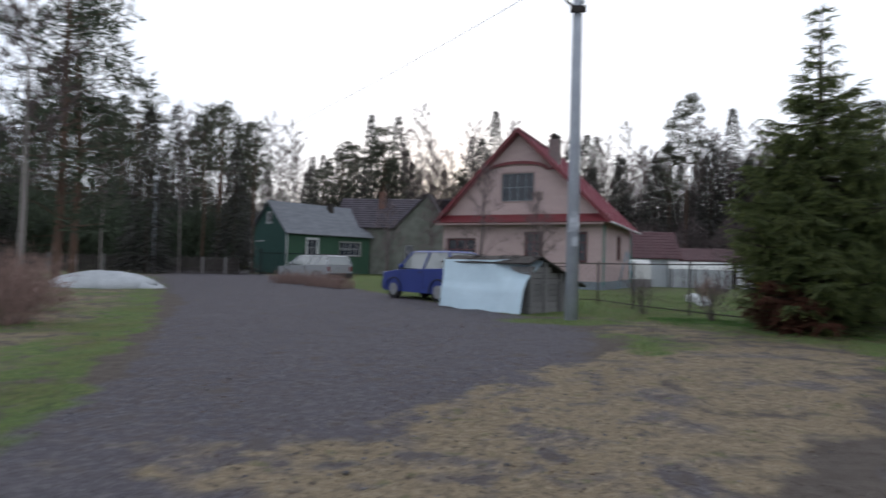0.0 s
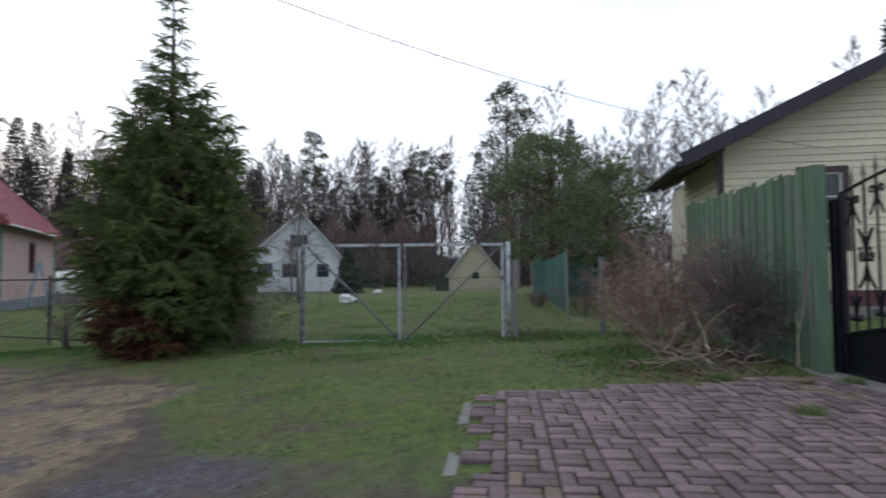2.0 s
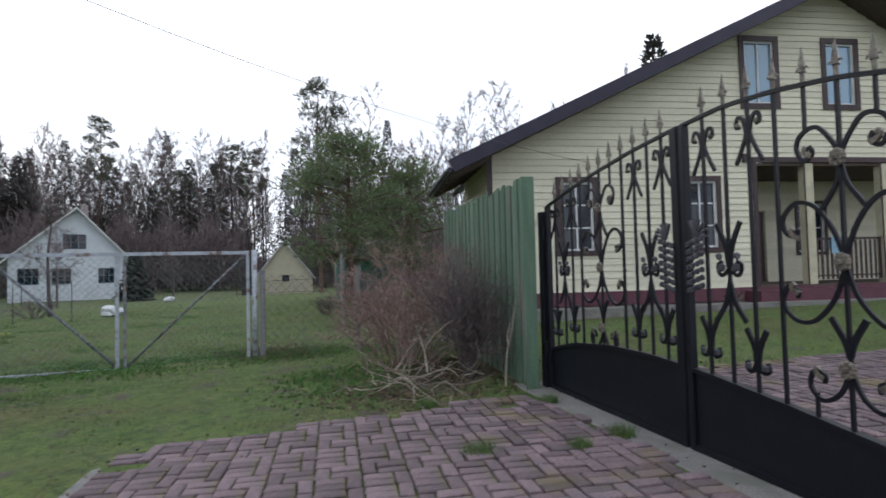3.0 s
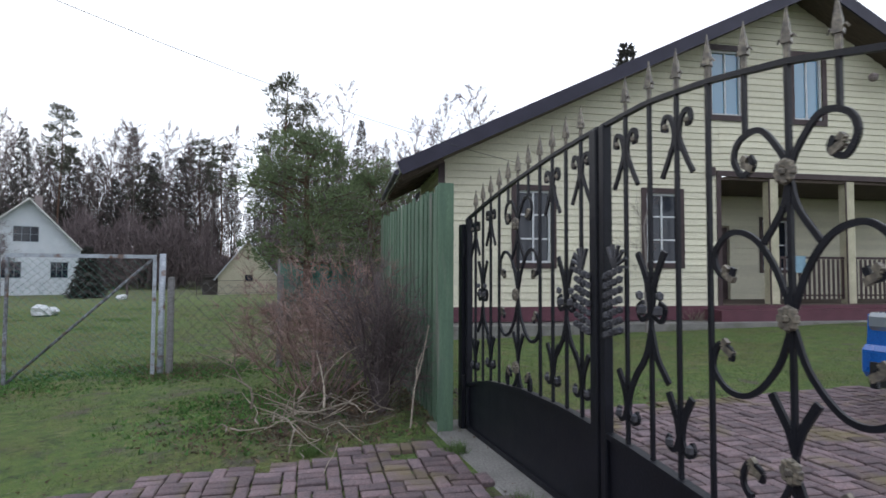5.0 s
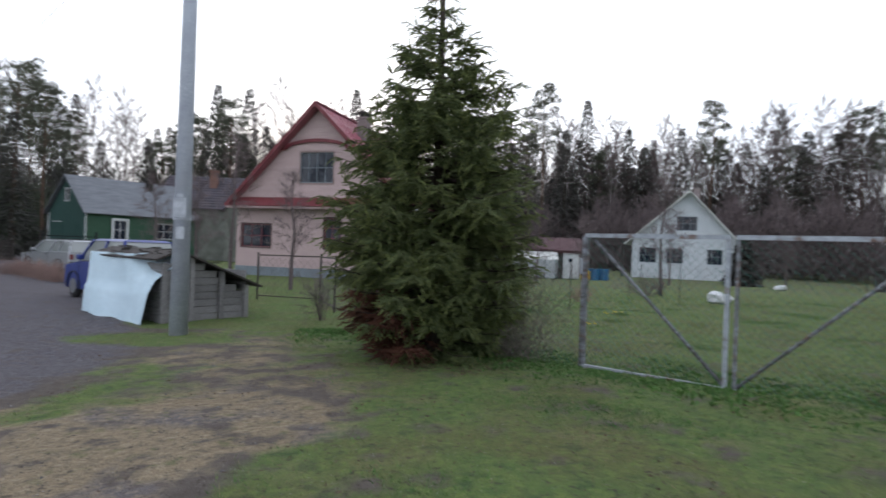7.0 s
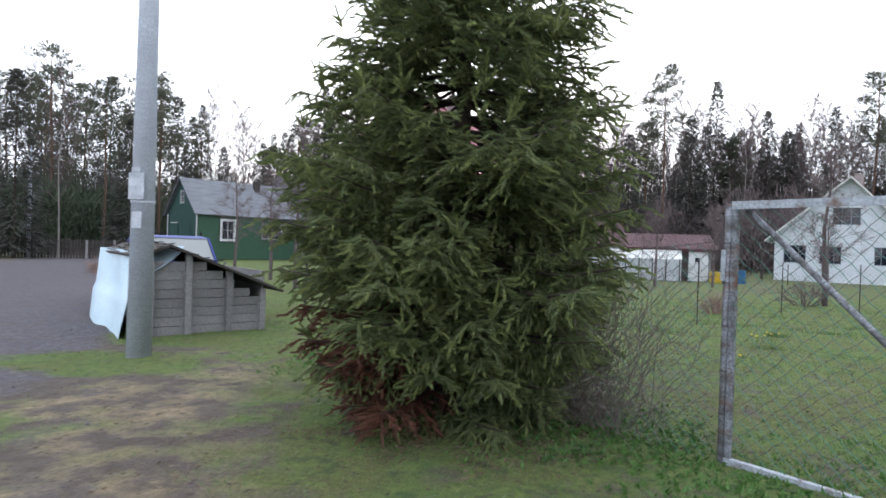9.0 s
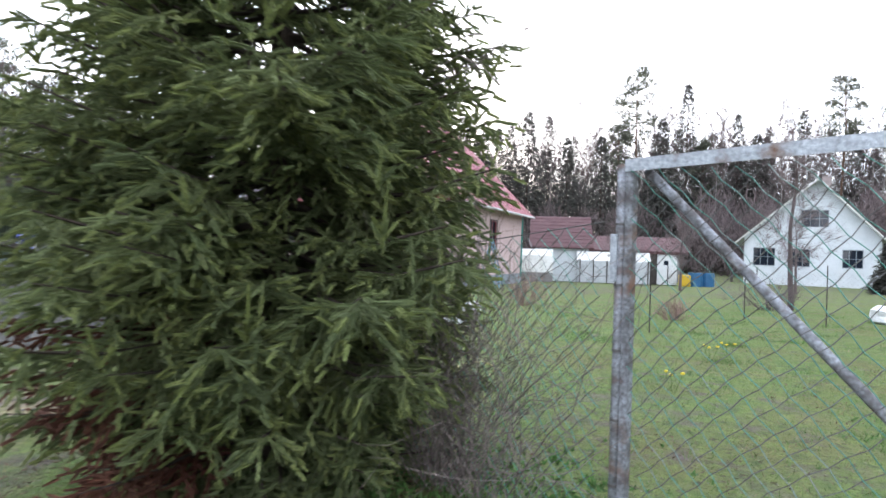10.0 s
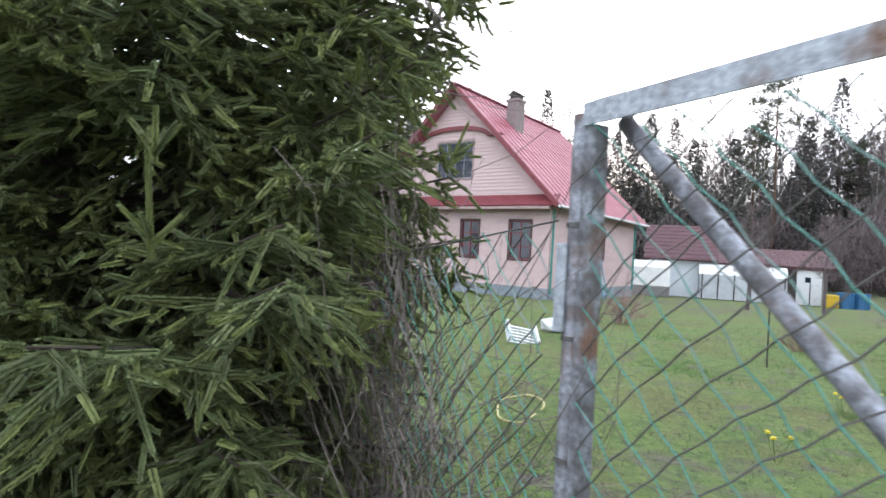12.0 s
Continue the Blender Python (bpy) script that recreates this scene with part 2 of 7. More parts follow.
BLUEBARREL = mat("blue_plastic", (0.03, 0.14, 0.30), None, 3, 0.4)
YELLOWPLASTIC = mat("yellow_plastic", (0.6, 0.4, 0.03), None, 3, 0.4)
LADDERBLUE = mat("light_blue_ladder_paint", (0.22, 0.42, 0.55), None, 5, 0.6)
HOSE = mat("pale_yellow_hose", (0.55, 0.5, 0.22), None, 5, 0.5)
CABLE = mat("black_cable", (0.03, 0.03, 0.035), None, 5, 0.6, bump=0)
TOWEL = mat("pale_blue_towel", (0.30, 0.48, 0.6), None, 5, 0.9)


# ---------- mesh helpers ----------
class Mesh:
    def __init__(self):
        self.v, self.f = [], []

    def add(self, verts, faces):
        k = len(self.v)
        self.v += [tuple(p) for p in verts]
        self.f += [tuple(k + i for i in q) for q in faces]
        return self

    def box(self, x0, x1, y0, y1, z0, z1, m=None, bevel=0.0):
        b = min(bevel, (x1 - x0) / 3, (y1 - y0) / 3, (z1 - z0) / 3)
        if b <= 0:
            vs = [(x, y, z) for x in (x0, x1) for y in (y0, y1) for z in (z0, z1)]
            fs = [(0, 1, 3, 2), (4, 6, 7, 5), (0, 4, 5, 1), (2, 3, 7, 6), (0, 2, 6, 4), (1, 5, 7, 3)]
        else:
            ring = lambda i, z: [(x0 + i, y0 + b, z), (x0 + b, y0 + i, z), (x1 - b, y0 + i, z), (x1 - i, y0 + b, z), (x1 - i, y1 - b, z), (x1 - b, y1 - i, z), (x0 + b, y1 - i, z), (x0 + i, y1 - b, z)]
            vs = ring(b * 0.8, z0) + ring(0, z0 + b) + ring(0, z1 - b) + ring(b * 0.8, z1)
            fs = [(r * 8 + i, r * 8 + (i + 1) % 8, r * 8 + 8 + (i + 1) % 8, r * 8 + 8 + i) for r in range(3) for i in range(8)]
            fs += [tuple(range(7, -1, -1)), tuple(range(24, 32))]
        if m is not None:
            vs = [tuple(m @ Vector(p)) for p in vs]
        return self.add(vs, fs)

    def beam(self, a, b, w, h, up=(0, 0, 1), bevel=0.0):
        a, b = Vector(a), Vector(b)
        d = b - a
        x = d.normalized()
        y = Vector(up).cross(x)
        y = y.normalized() if y.length > 1e-4 else Vector((0, 1, 0))
        z = x.cross(y)
        m = Matrix((x, y, z)).transposed().to_4x4()
        m.translation = a
        return self.box(0, d.length, -w / 2, w / 2, -h / 2, h / 2, m, bevel)

    def tube(self, pts, r, n=6, r2=None, cap=True):
        pts = [Vector(p) for p in pts]
        k, c = len(self.v), len(pts)
        r2 = r if r2 is None else r2
        ref = Vector((0.31, 0.95, 0.05))
        for i, p in enumerate(pts):
            d = (pts[min(i + 1, c - 1)] - pts[max(i - 1, 0)]).normalized()
            s = d.cross(ref)
            s = s.normalized() if s.length > 0.05 else d.cross(Vector((1, 0, 0))).normalized()
            t = d.cross(s)
            rad = r + (r2 - r) * i / max(1, c - 1)
            for j in range(n):
                a = 2 * math.pi * j / n
                self.v.append(tuple(p + (s * math.cos(a) + t * math.sin(a)) * rad))
        for i in range(c - 1):
            for j in range(n):
                self.f.append((k + i * n + j, k + i * n + (j + 1) % n, k + (i + 1) * n + (j + 1) % n, k + (i + 1) * n + j))
        if cap and n > 2:
            self.f.append(tuple(k + j for j in range(n - 1, -1, -1)))
            self.f.append(tuple(k + (c - 1) * n + j for j in range(n)))
        return self

    def prism(self, poly, d0, d1, plane="xz"):
        n = len(poly)
        put = {"xz": lambda a, b, d: (a, d, b), "yz": lambda a, b, d: (d, a, b), "xy": lambda a, b, d: (a, b, d)}[plane]
        vs = [put(a, b, d0) for a, b in poly] + [put(a, b, d1) for a, b in poly]
        fs = [tuple(range(n)), tuple(range(2 * n - 1, n - 1, -1))] + [(i, (i + 1) % n, n + (i + 1) % n, n + i) for i in range(n)]
        return self.add(vs, fs)

    def blob(self, c, r, n=8, seed=0, rough=0.25):
        rnd = random.Random(seed)
        k = len(self.v)
        rings = max(3, n // 2)
        for i in range(1, rings):
            a = math.pi * i / rings
            for j in range(n):
                b = 2 * math.pi * j / n
                q = 1 + rnd.uniform(-rough, rough)
                self.v.append((c[0] + r[0] * q * math.sin(a) * math.cos(b), c[1] + r[1] * q * math.sin(a) * math.sin(b), c[2] + r[2] * q * math.cos(a)))
        top = len(self.v)
        self.v += [(c[0], c[1], c[2] + r[2]), (c[0], c[1], c[2] - r[2])]
        for i in range(rings - 2):
            for j in range(n):
                self.f.append((k + i * n + j, k + (i + 1) * n + j, k + (i + 1) * n + (j + 1) % n, k + i * n + (j + 1) % n))
        for j in range(n):
            self.f.append((top, k + j, k + (j + 1) % n))
            self.f.append((top + 1, k + (rings - 2) * n + (j + 1) % n, k + (rings - 2) * n + j))
        return self

    def data(self, name, material=None, smooth=False):
        me = bpy.data.meshes.new(name)
        me.from_pydata(self.v, [], self.f)
        bm = bmesh.new()
        bm.from_mesh(me)
        bmesh.ops.recalc_face_normals(bm, faces=bm.faces)
        bm.to_mesh(me)
        bm.free()
        if material:
            me.materials.append(material)
        if smooth:
            me.shade_smooth()
        return me


def fast(name, verts, tris, material):
    """A mesh from arrays: verts (n, 3), faces (m, 3 or 4)."""
    me = bpy.data.meshes.new(name)
    k = tris.shape[1]
    me.vertices.add(len(verts))
    me.vertices.foreach_set("co", np.asarray(verts, np.float32).ravel())
    me.loops.add(tris.size)
    me.loops.foreach_set("vertex_index", tris.astype(np.int32).ravel())
    me.polygons.add(len(tris))
    me.polygons.foreach_set("loop_start", np.arange(0, tris.size, k, dtype=np.int32))
    me.update(calc_edges=True)
    me.materials.append(material)
    return me


def thing(name, m, label, category, group="", kind=""):
    ob = new(name)
    ob.empty_display_size = 0.2
    ob.matrix_basis = m
    return tagged(ob, label, category, group, kind)


def part(name, mesh, material, parent=None, label="", smooth=False, kind=""):
    data = mesh.data(name, material, smooth) if isinstance(mesh, Mesh) else mesh
    ob = new(name, data)
    ob.parent = parent
    return tagged(ob, label, kind=kind)


def pieces(name, mesh, material, parent, label=""):
    """Each connected piece of the mesh becomes a part of its own."""
    root = list(range(len(mesh.v)))

    def find(i):
        while root[i] != i:
            root[i] = root[root[i]]
            i = root[i]
        return i

    for q in mesh.f:
        for k in q[1:]:
            root[find(k)] = find(q[0])
    sets = collections.OrderedDict()
    for q in mesh.f:
        sets.setdefault(find(q[0]), []).append(q)
    for qs in sets.values():
        ids = sorted({i for q in qs for i in q})
        at_ = {i: k for k, i in enumerate(ids)}
        part(name, Mesh().add([mesh.v[i] for i in ids], [[at_[i] for i in q] for q in qs]), material, parent, label)


def solid(name, mesh, material, m, label, category="", group="", kind="", smooth=False):
    ob = new(name, mesh.data(name, material, smooth) if isinstance(mesh, Mesh) else mesh)
    ob.matrix_basis = m
    return tagged(ob, label, category, group, kind)


def step(a, b, v):
    t = np.clip((v - a) / (b - a), 0, 1)
    return t * t * (3 - 2 * t)


def gz(x, y):
    x, y = np.asarray(x, float), np.asarray(y, float)
    z = 0.015 * (np.clip(x, -7, 22) - 1) * (1 - step(15, 45, y))
    z = z - 0.02 * (np.clip(y, -4, 14) - 12.7) * step(-1, 7, x) - 0.25 * step(22, 50, y)
    return z


def ground_z(x, y):
    return float(gz(x, y))


def on(x, y, turn=0, dz=0.0):
    return pose(x, y, ground_z(x, y) + dz, 0, 0, turn)


# ---------- ground ----------
PA, PO = radians(41.0), (6.45, 4.6)
AX, BX = (math.cos(PA), math.sin(PA)), (math.sin(PA), -math.cos(PA))
GATE = (9.55, 2.15)
G_ANG = 225.0


def ab(x, y):
    dx, dy = x - PO[0], y - PO[1]
    return dx * AX[0] + dy * AX[1], dx * BX[0] + dy * BX[1]


def spacing(lo, hi, fine, far, grow=1.16):
    xs = list(np.arange(lo, hi + 1e-6, fine))
    d = fine
    while xs[-1] < far:
        d *= grow
        xs.append(xs[-1] + d)
    d, left = fine, [xs[0]]
    while left[-1] > -far:
        d *= grow
        left.append(left[-1] - d)
    return np.array(sorted(left[1:]) + xs)


def lumps(x, y, seed, octaves=((0.7, 1.0), (2.1, 0.45), (5.3, 0.22))):
    rnd = np.random.RandomState(seed)
    out = 0
    for fr, am in octaves:
        for _ in range(5):
            a, p = rnd.uniform(0, 6.28, 2)
            q = fr * rnd.uniform(0.7, 1.4)
            out = out + am * np.sin((x * math.cos(a) + y * math.sin(a)) * q * 2 + p + 1.3 * np.sin((x * math.sin(a) - y * math.cos(a)) * q + p * 2)) / 5
    return out


def zones(x, y):
    """Shares of gravel road, trodden dry straw and green at a place (the rest is brown earth)."""
    n1, n2 = lumps(x, y, 3), lumps(x, y, 8)
    t = np.clip((y - 2) / 12, 0, 4)
    left = np.interp(y, (-5, 2.6, 3.6, 4.8, 7.3, 10.1, 15.9, 45, 200), (-2.6, -3.6, -4.07, -4.45, -5.7, -7.2, -10.6, -31, -145))
    right = np.where(y < 12, 0.9 + 0.02 * y, 1.0 - (y - 12) * 0.62)
    road = step(-0.35, 0.35, x - left + 0.5 * n1) * step(-0.5, 0.5, right - x + 0.8 * n2)
    strip = step(-0.5, 0.5, 13.6 - y + n1 * 0.8) * step(-0.6, 0.8, 2.6 + 0.4 * n2 - x + np.where(y < 4, 3, 0)) * step(-3, 0, x)
    gravel = np.maximum(road, 0.9 * step(0.1, 0.5, n2 + 0.3 * n1) * step(4.0, 3.0, x) * step(4.1, 3.1, y + 0.3 * n1))
    along, across = 0.648 * (x + 1) + 0.761 * (y - 2.6), 0.761 * (x + 1) - 0.648 * (y - 2.6) + 0.75 * n1 + 0.5 * n2
    pat = step(-1.9, -0.9, across) * step(1.7, 0.8, across) * step(8.4, 7.0, along + 0.5 * n2) * step(-1.6, -0.1, along + 0.6 * n1)
    straw = np.clip(pat * (1.25 + 0.5 * n1 + 0.35 * n2) + 0.12 * strip, 0, 1)
    spot = np.exp(-(((x - 3.3) / 0.8) ** 2 + ((y - 4.35) / 0.55) ** 2)) * np.clip(0.95 + 0.5 * n2, 0, 1.2)
    gravel = np.maximum(gravel, spot)
    straw = straw * (1 - 0.85 * np.clip(spot * 1.3, 0, 1))
    moss = step(0.7, 1.6, x + 0.5 * n2) * step(7.5, 8.8, y + 0.6 * n1) * step(6.5, 5.0, x) * step(16, 14, y)
    straw = np.maximum(straw, 0.6 * moss * (0.75 + 0.5 * n2))
    sep = x - 3.65 - 0.25 * np.clip(y - 5, 0, 9)
    green = (0.85 + 0.25 * n2) * (1 - 0.8 * np.clip(spot * 1.3, 0, 1)) * step(-0.5, 0.7, sep + 0.6 * n1) * step(11.5, 9.0, np.where(x < 4.0, y, 0)) 
    green = np.maximum(green, step(-0.2, 0.8, y - 13.3 + 0.4 * n2) * step(-0.5, 0.5, x - right))
    green = np.maximum(green, step(0.1, 0.7, left - x + 0.5 * n1) * np.clip(0.45 + 0.4 * n2 + 0.5 * step(2.2, 0.6, left - x), 0, 1))
    straw = np.maximum(straw, 0.6 * step(0.6, 1.4, left - x + 0.5 * n2) * step(60, 30, np.abs(x)))
    green = green * (1 - 0.55 * step(28, 32, y) * step(3, 6, x) * np.clip(0.7 + 0.6 * n2, 0, 1))
    green = np.maximum(green, moss * np.clip(0.5 + 0.5 * n1, 0, 1))
    green = np.maximum(green, 1.1 * np.exp(-(((x - 0.9) / 1.5) ** 2 + ((y - 12.5) / 0.8) ** 2) ** 2))
    green = green * (1 - 0.85 * np.exp(-(((x - 9.75) / 1.0) ** 2 + ((y - 3.6) / 0.75) ** 2)))
    green = green * (1 - 0.5 * np.exp(-(((x - 4.2) / 0.9) ** 2 + ((y - 3.4) / 0.8) ** 2)))
    a, b = ab(x, y)
    green = np.maximum(green, step(3.9, 4.3, b) * step(-8, -7.9, -np.abs(x - 14)) * step(-3, -2, y))
    return np.clip(gravel, 0, 1), np.clip(straw, 0, 1), np.clip(green, 0, 1)


def build_ground():
    xs, ys = spacing(-11, 15, 0.13, 1500), spacing(-3, 20, 0.13, 1500)
    X, Y = np.meshgrid(xs, ys)
    gr, st, gn = zones(X, Y)
    near = np.exp(-((X - 4) ** 2 + (Y - 8) ** 2) / 900)
    a, b = ab(X, Y)
    paved = step(-0.5, 0, b) * step(0.5, 0, a - 0.2 * np.clip(b, 0, 5.5))
    Z = gz(X, Y) + near * (1 - paved) * (0.012 * lumps(X, Y, 5) + 0.009 * lumps(X * 3, Y * 3, 6) + 0.02 * gn * lumps(X * 2, Y * 2, 7)) - 0.015 * paved
    nx, ny = len(xs), len(ys)
    idx = np.arange(nx * ny).reshape(ny, nx)
    q = np.stack([idx[:-1, :-1], idx[:-1, 1:], idx[1:, 1:], idx[1:, :-1]], -1).reshape(-1, 4)
    me = fast("ground", np.stack([X, Y, Z], -1).reshape(-1, 3), q, ground_material())
    for name, val in (("gravel", gr), ("straw", st), ("green", gn)):
        at = me.attributes.new(name, "FLOAT", "POINT")
        at.data.foreach_set("value", val.ravel().astype(np.float32))
    me.shade_smooth()
    return tagged(new("ground", me), "gravelly earth and mossy lawn ground of a village lane", kind="structure")


def ground_material():
    m = bpy.data.materials.new("village_ground")
    m.use_nodes = True
    n, l = m.node_tree.nodes, m.node_tree.links
    p = n["Principled BSDF"]
    tc = n.new("ShaderNodeTexCoord")

    def noisy(sc, det=6.0):
        t = n.new("ShaderNodeTexNoise")
        t.inputs["Scale"].default_value, t.inputs["Detail"].default_value = sc, det
        l.new(tc.outputs["Object"], t.inputs["Vector"])
        return t.outputs["Fac"]

    def rng(v, a, b, c=0.0, d=1.0):
        r = n.new("ShaderNodeMapRange")
        for i, w in zip(("From Min", "From Max", "To Min", "To Max"), (a, b, c, d)):
            r.inputs[i].default_value = w
        l.new(v, r.inputs["Value"])
        return r.outputs["Result"]

    def mix(fac, a, b):
        x = n.new("ShaderNodeMixRGB")
        for s, v in (("Fac", fac), ("Color1", a), ("Color2", b)):
            if hasattr(v, "links"):
                l.new(v, x.inputs[s])
            else:
                x.inputs[s].default_value = v if s == "Fac" else (*v, 1)
        return x.outputs["Color"]

    def math_(op, a, b):
        x = n.new("ShaderNodeMath")
        x.operation = op
        for i, v in enumerate((a, b)):
            if hasattr(v, "links"):
                l.new(v, x.inputs[i])
            else:
                x.inputs[i].default_value = v
        return x.outputs["Value"]

    def share(name, spread=1.0):
        at = n.new("ShaderNodeAttribute")
        at.attribute_name = name
        v = math_("MULTIPLY", at.outputs["Fac"], math_("ADD", math_("MULTIPLY", math_("SUBTRACT", edge, 0.5), spread * 3.2), 1.0))
        return rng(v, 0.25, 0.7)

    edge = noisy(2.6, 10.0)
    speck = noisy(75, 2)
    fine, mid, grain, wide = noisy(28, 6), noisy(7, 6), noisy(140, 4), noisy(0.8, 4)
    earth = mix(rng(mid, 0.35, 0.65), (0.135, 0.115, 0.10), (0.095, 0.08, 0.07))
    vor = n.new("ShaderNodeTexVoronoi")
    vor.inputs["Scale"].default_value = 42
    l.new(tc.outputs["Object"], vor.inputs["Vector"])
    peb = mix(rng(vor.outputs["Distance"], 0.1, 0.5), (0.26, 0.25, 0.29), (0.08, 0.078, 0.095))
    gravel = mix(rng(mid, 0.4, 0.62), peb, (0.115, 0.10, 0.105))
    gravel = mix(rng(wide, 0.42, 0.62), gravel, mix(rng(fine, 0.3, 0.7), (0.14, 0.13, 0.145), (0.092, 0.087, 0.10)))
    crumb = noisy(12, 9)
    gravel = mix(rng(crumb, 0.50, 0.70, 0, 0.4), gravel, (0.235, 0.215, 0.225))
    gravel = mix(rng(crumb, 0.44, 0.30, 0, 0.4), gravel, (0.07, 0.062, 0.064))
    straw = mix(rng(fine, 0.32, 0.68), (0.30, 0.235, 0.15), (0.17, 0.135, 0.095))
    straw = mix(rng(grain, 0.45, 0.8), straw, (0.34, 0.285, 0.20))
    green = mix(rng(mid, 0.38, 0.62), (0.13, 0.18, 0.055), (0.085, 0.14, 0.045))
    green = mix(rng(wide, 0.45, 0.65), green, mix(rng(fine, 0.35, 0.6), (0.15, 0.15, 0.06), (0.10, 0.12, 0.045)))
    green = mix(rng(fine, 0.58, 0.75), green, (0.13, 0.105, 0.065))
    patch, clump = noisy(1.5, 10), noisy(5.5, 8)
    green = mix(rng(patch, 0.56, 0.72, 0, 0.6), green, (0.19, 0.17, 0.09))
    green = mix(rng(clump, 0.56, 0.64, 0, 0.5), green, (0.045, 0.075, 0.038))
    straw = mix(rng(patch, 0.48, 0.36, 0, 0.85), straw, mix(rng(grain, 0.4, 0.65), (0.10, 0.088, 0.095), (0.19, 0.175, 0.19)))
    straw = mix(rng(clump, 0.60, 0.68, 0, 0.7), straw, (0.13, 0.135, 0.06))
    straw = mix(rng(crumb, 0.54, 0.66, 0, 0.6), straw, (0.36, 0.30, 0.21))
    straw = mix(rng(crumb, 0.44, 0.34, 0, 0.6), straw, (0.12, 0.095, 0.075))
    green = mix(rng(crumb, 0.52, 0.66, 0, 0.6), green, (0.16, 0.215, 0.06))
    col = mix(share("gravel"), earth, gravel)
    col = mix(share("straw", 1.5), col, straw)
    col = mix(share("green"), col, green)
    col = mix(rng(noisy(16, 3), 0.62, 0.69, 0, 0.75), col, (0.055, 0.045, 0.04))
    col = mix(rng(speck, 0.60, 0.68, 0, 0.8), col, (0.04, 0.033, 0.03))
    col = mix(rng(noisy(48, 2), 0.70, 0.74, 0, 0.8), col, (0.33, 0.31, 0.29))
    l.new(col, p.inputs["Base Color"])
    p.inputs["Roughness"].default_value = 0.95
    p.inputs["Specular IOR Level"].default_value = 0.2
    hgt = math_("ADD", math_("MULTIPLY", fine, 1.2), math_("ADD", math_("MULTIPLY", grain, 0.5), math_("MULTIPLY", vor.outputs["Distance"], 0.4)))
    b = n.new("ShaderNodeBump")
    b.inputs["Strength"].default_value, b.inputs["Distance"].default_value = 0.9, 0.045
    l.new(hgt, b.inputs["Height"])
    l.new(b.outputs["Normal"], p.inputs["Normal"])
    return m


build_ground()


# ---------- houses ----------
def clapboards(host, poly, pitch, material, d=0.03, holes=(), parts=False, name="siding_board", y=0.0, wall=0.18, wall_mat=None, label=""):
    """A wall in the host's xz plane at y: a backing with real openings and lapped boards before it. poly: (x, z) points of a convex outline."""
    def span(z):
        xs = []
        for (ax, az), (bx, bz) in zip(poly, poly[1:] + poly[:1]):
            if (az - z) * (bz - z) < 0:
                xs.append(ax + (bx - ax) * (z - az) / (bz - az))
        return (min(xs), max(xs)) if len(xs) > 1 else None

    back, boards = Mesh(), Mesh()
    z0, z1 = min(p[1] for p in poly), max(p[1] for p in poly)
    levels = sorted({z0, z1, *[p[1] for p in poly], *[v for h in holes for v in (h[2], h[3]) if z0 < v < z1]})
    for a, b in zip(levels, levels[1:]):
        lo, hi = span(a + 1e-4), span(b - 1e-4)
        if not lo or not hi or b - a < 1e-3:
            continue
        cuts = sorted((h[0], h[1]) for h in holes if h[2] < (a + b) / 2 < h[3])
        edges = [(lo[0], hi[0])]
        for c in cuts:
            edges += [(c[0], c[0]), (c[1], c[1])]
        edges.append((lo[1], hi[1]))
        for (l0, l1), (r0, r1) in zip(edges[::2], edges[1::2]):
            if r0 - l0 > 0.005 or r1 - l1 > 0.005:
                back.prism([(l0, a), (r0, a), (r1, b), (l1, b)], y + 0.005, y + wall)
    k = int((z1 - z0) / pitch) + 1
    made = 0
    for i in range(k):
        a, b = z0 + i * pitch, min(z0 + (i + 1) * pitch, z1)
        s = span((a + b) / 2)
        if not s or b - a < 0.02:
            continue
        segs, x = [], s[0]
        for c in sorted((h[0], h[1]) for h in holes if h[2] < b - 0.02 and h[3] > a + 0.02):
            segs.append((x, c[0]))
            x = c[1]
        segs.append((x, s[1]))
        for u, w in segs:
            if w - u < 0.04:
                continue
            m = Mesh() if parts else boards
            m.add([(u, y - d, a), (w, y - d, a), (w, y, a), (u, y, a), (u, y - 0.006, b - 0.004), (w, y - 0.006, b - 0.004), (w, y, b - 0.004), (u, y, b - 0.004)],
                  [(0, 1, 5, 4), (0, 3, 2, 1), (4, 5, 6, 7), (0, 4, 7, 3), (1, 2, 6, 5)])
            if parts:
                part(name, m, material, host)
                made += 1
    w = part("wall", back, wall_mat or material, host, label)
    if not parts:
        part("siding", boards, material, host)
    return w


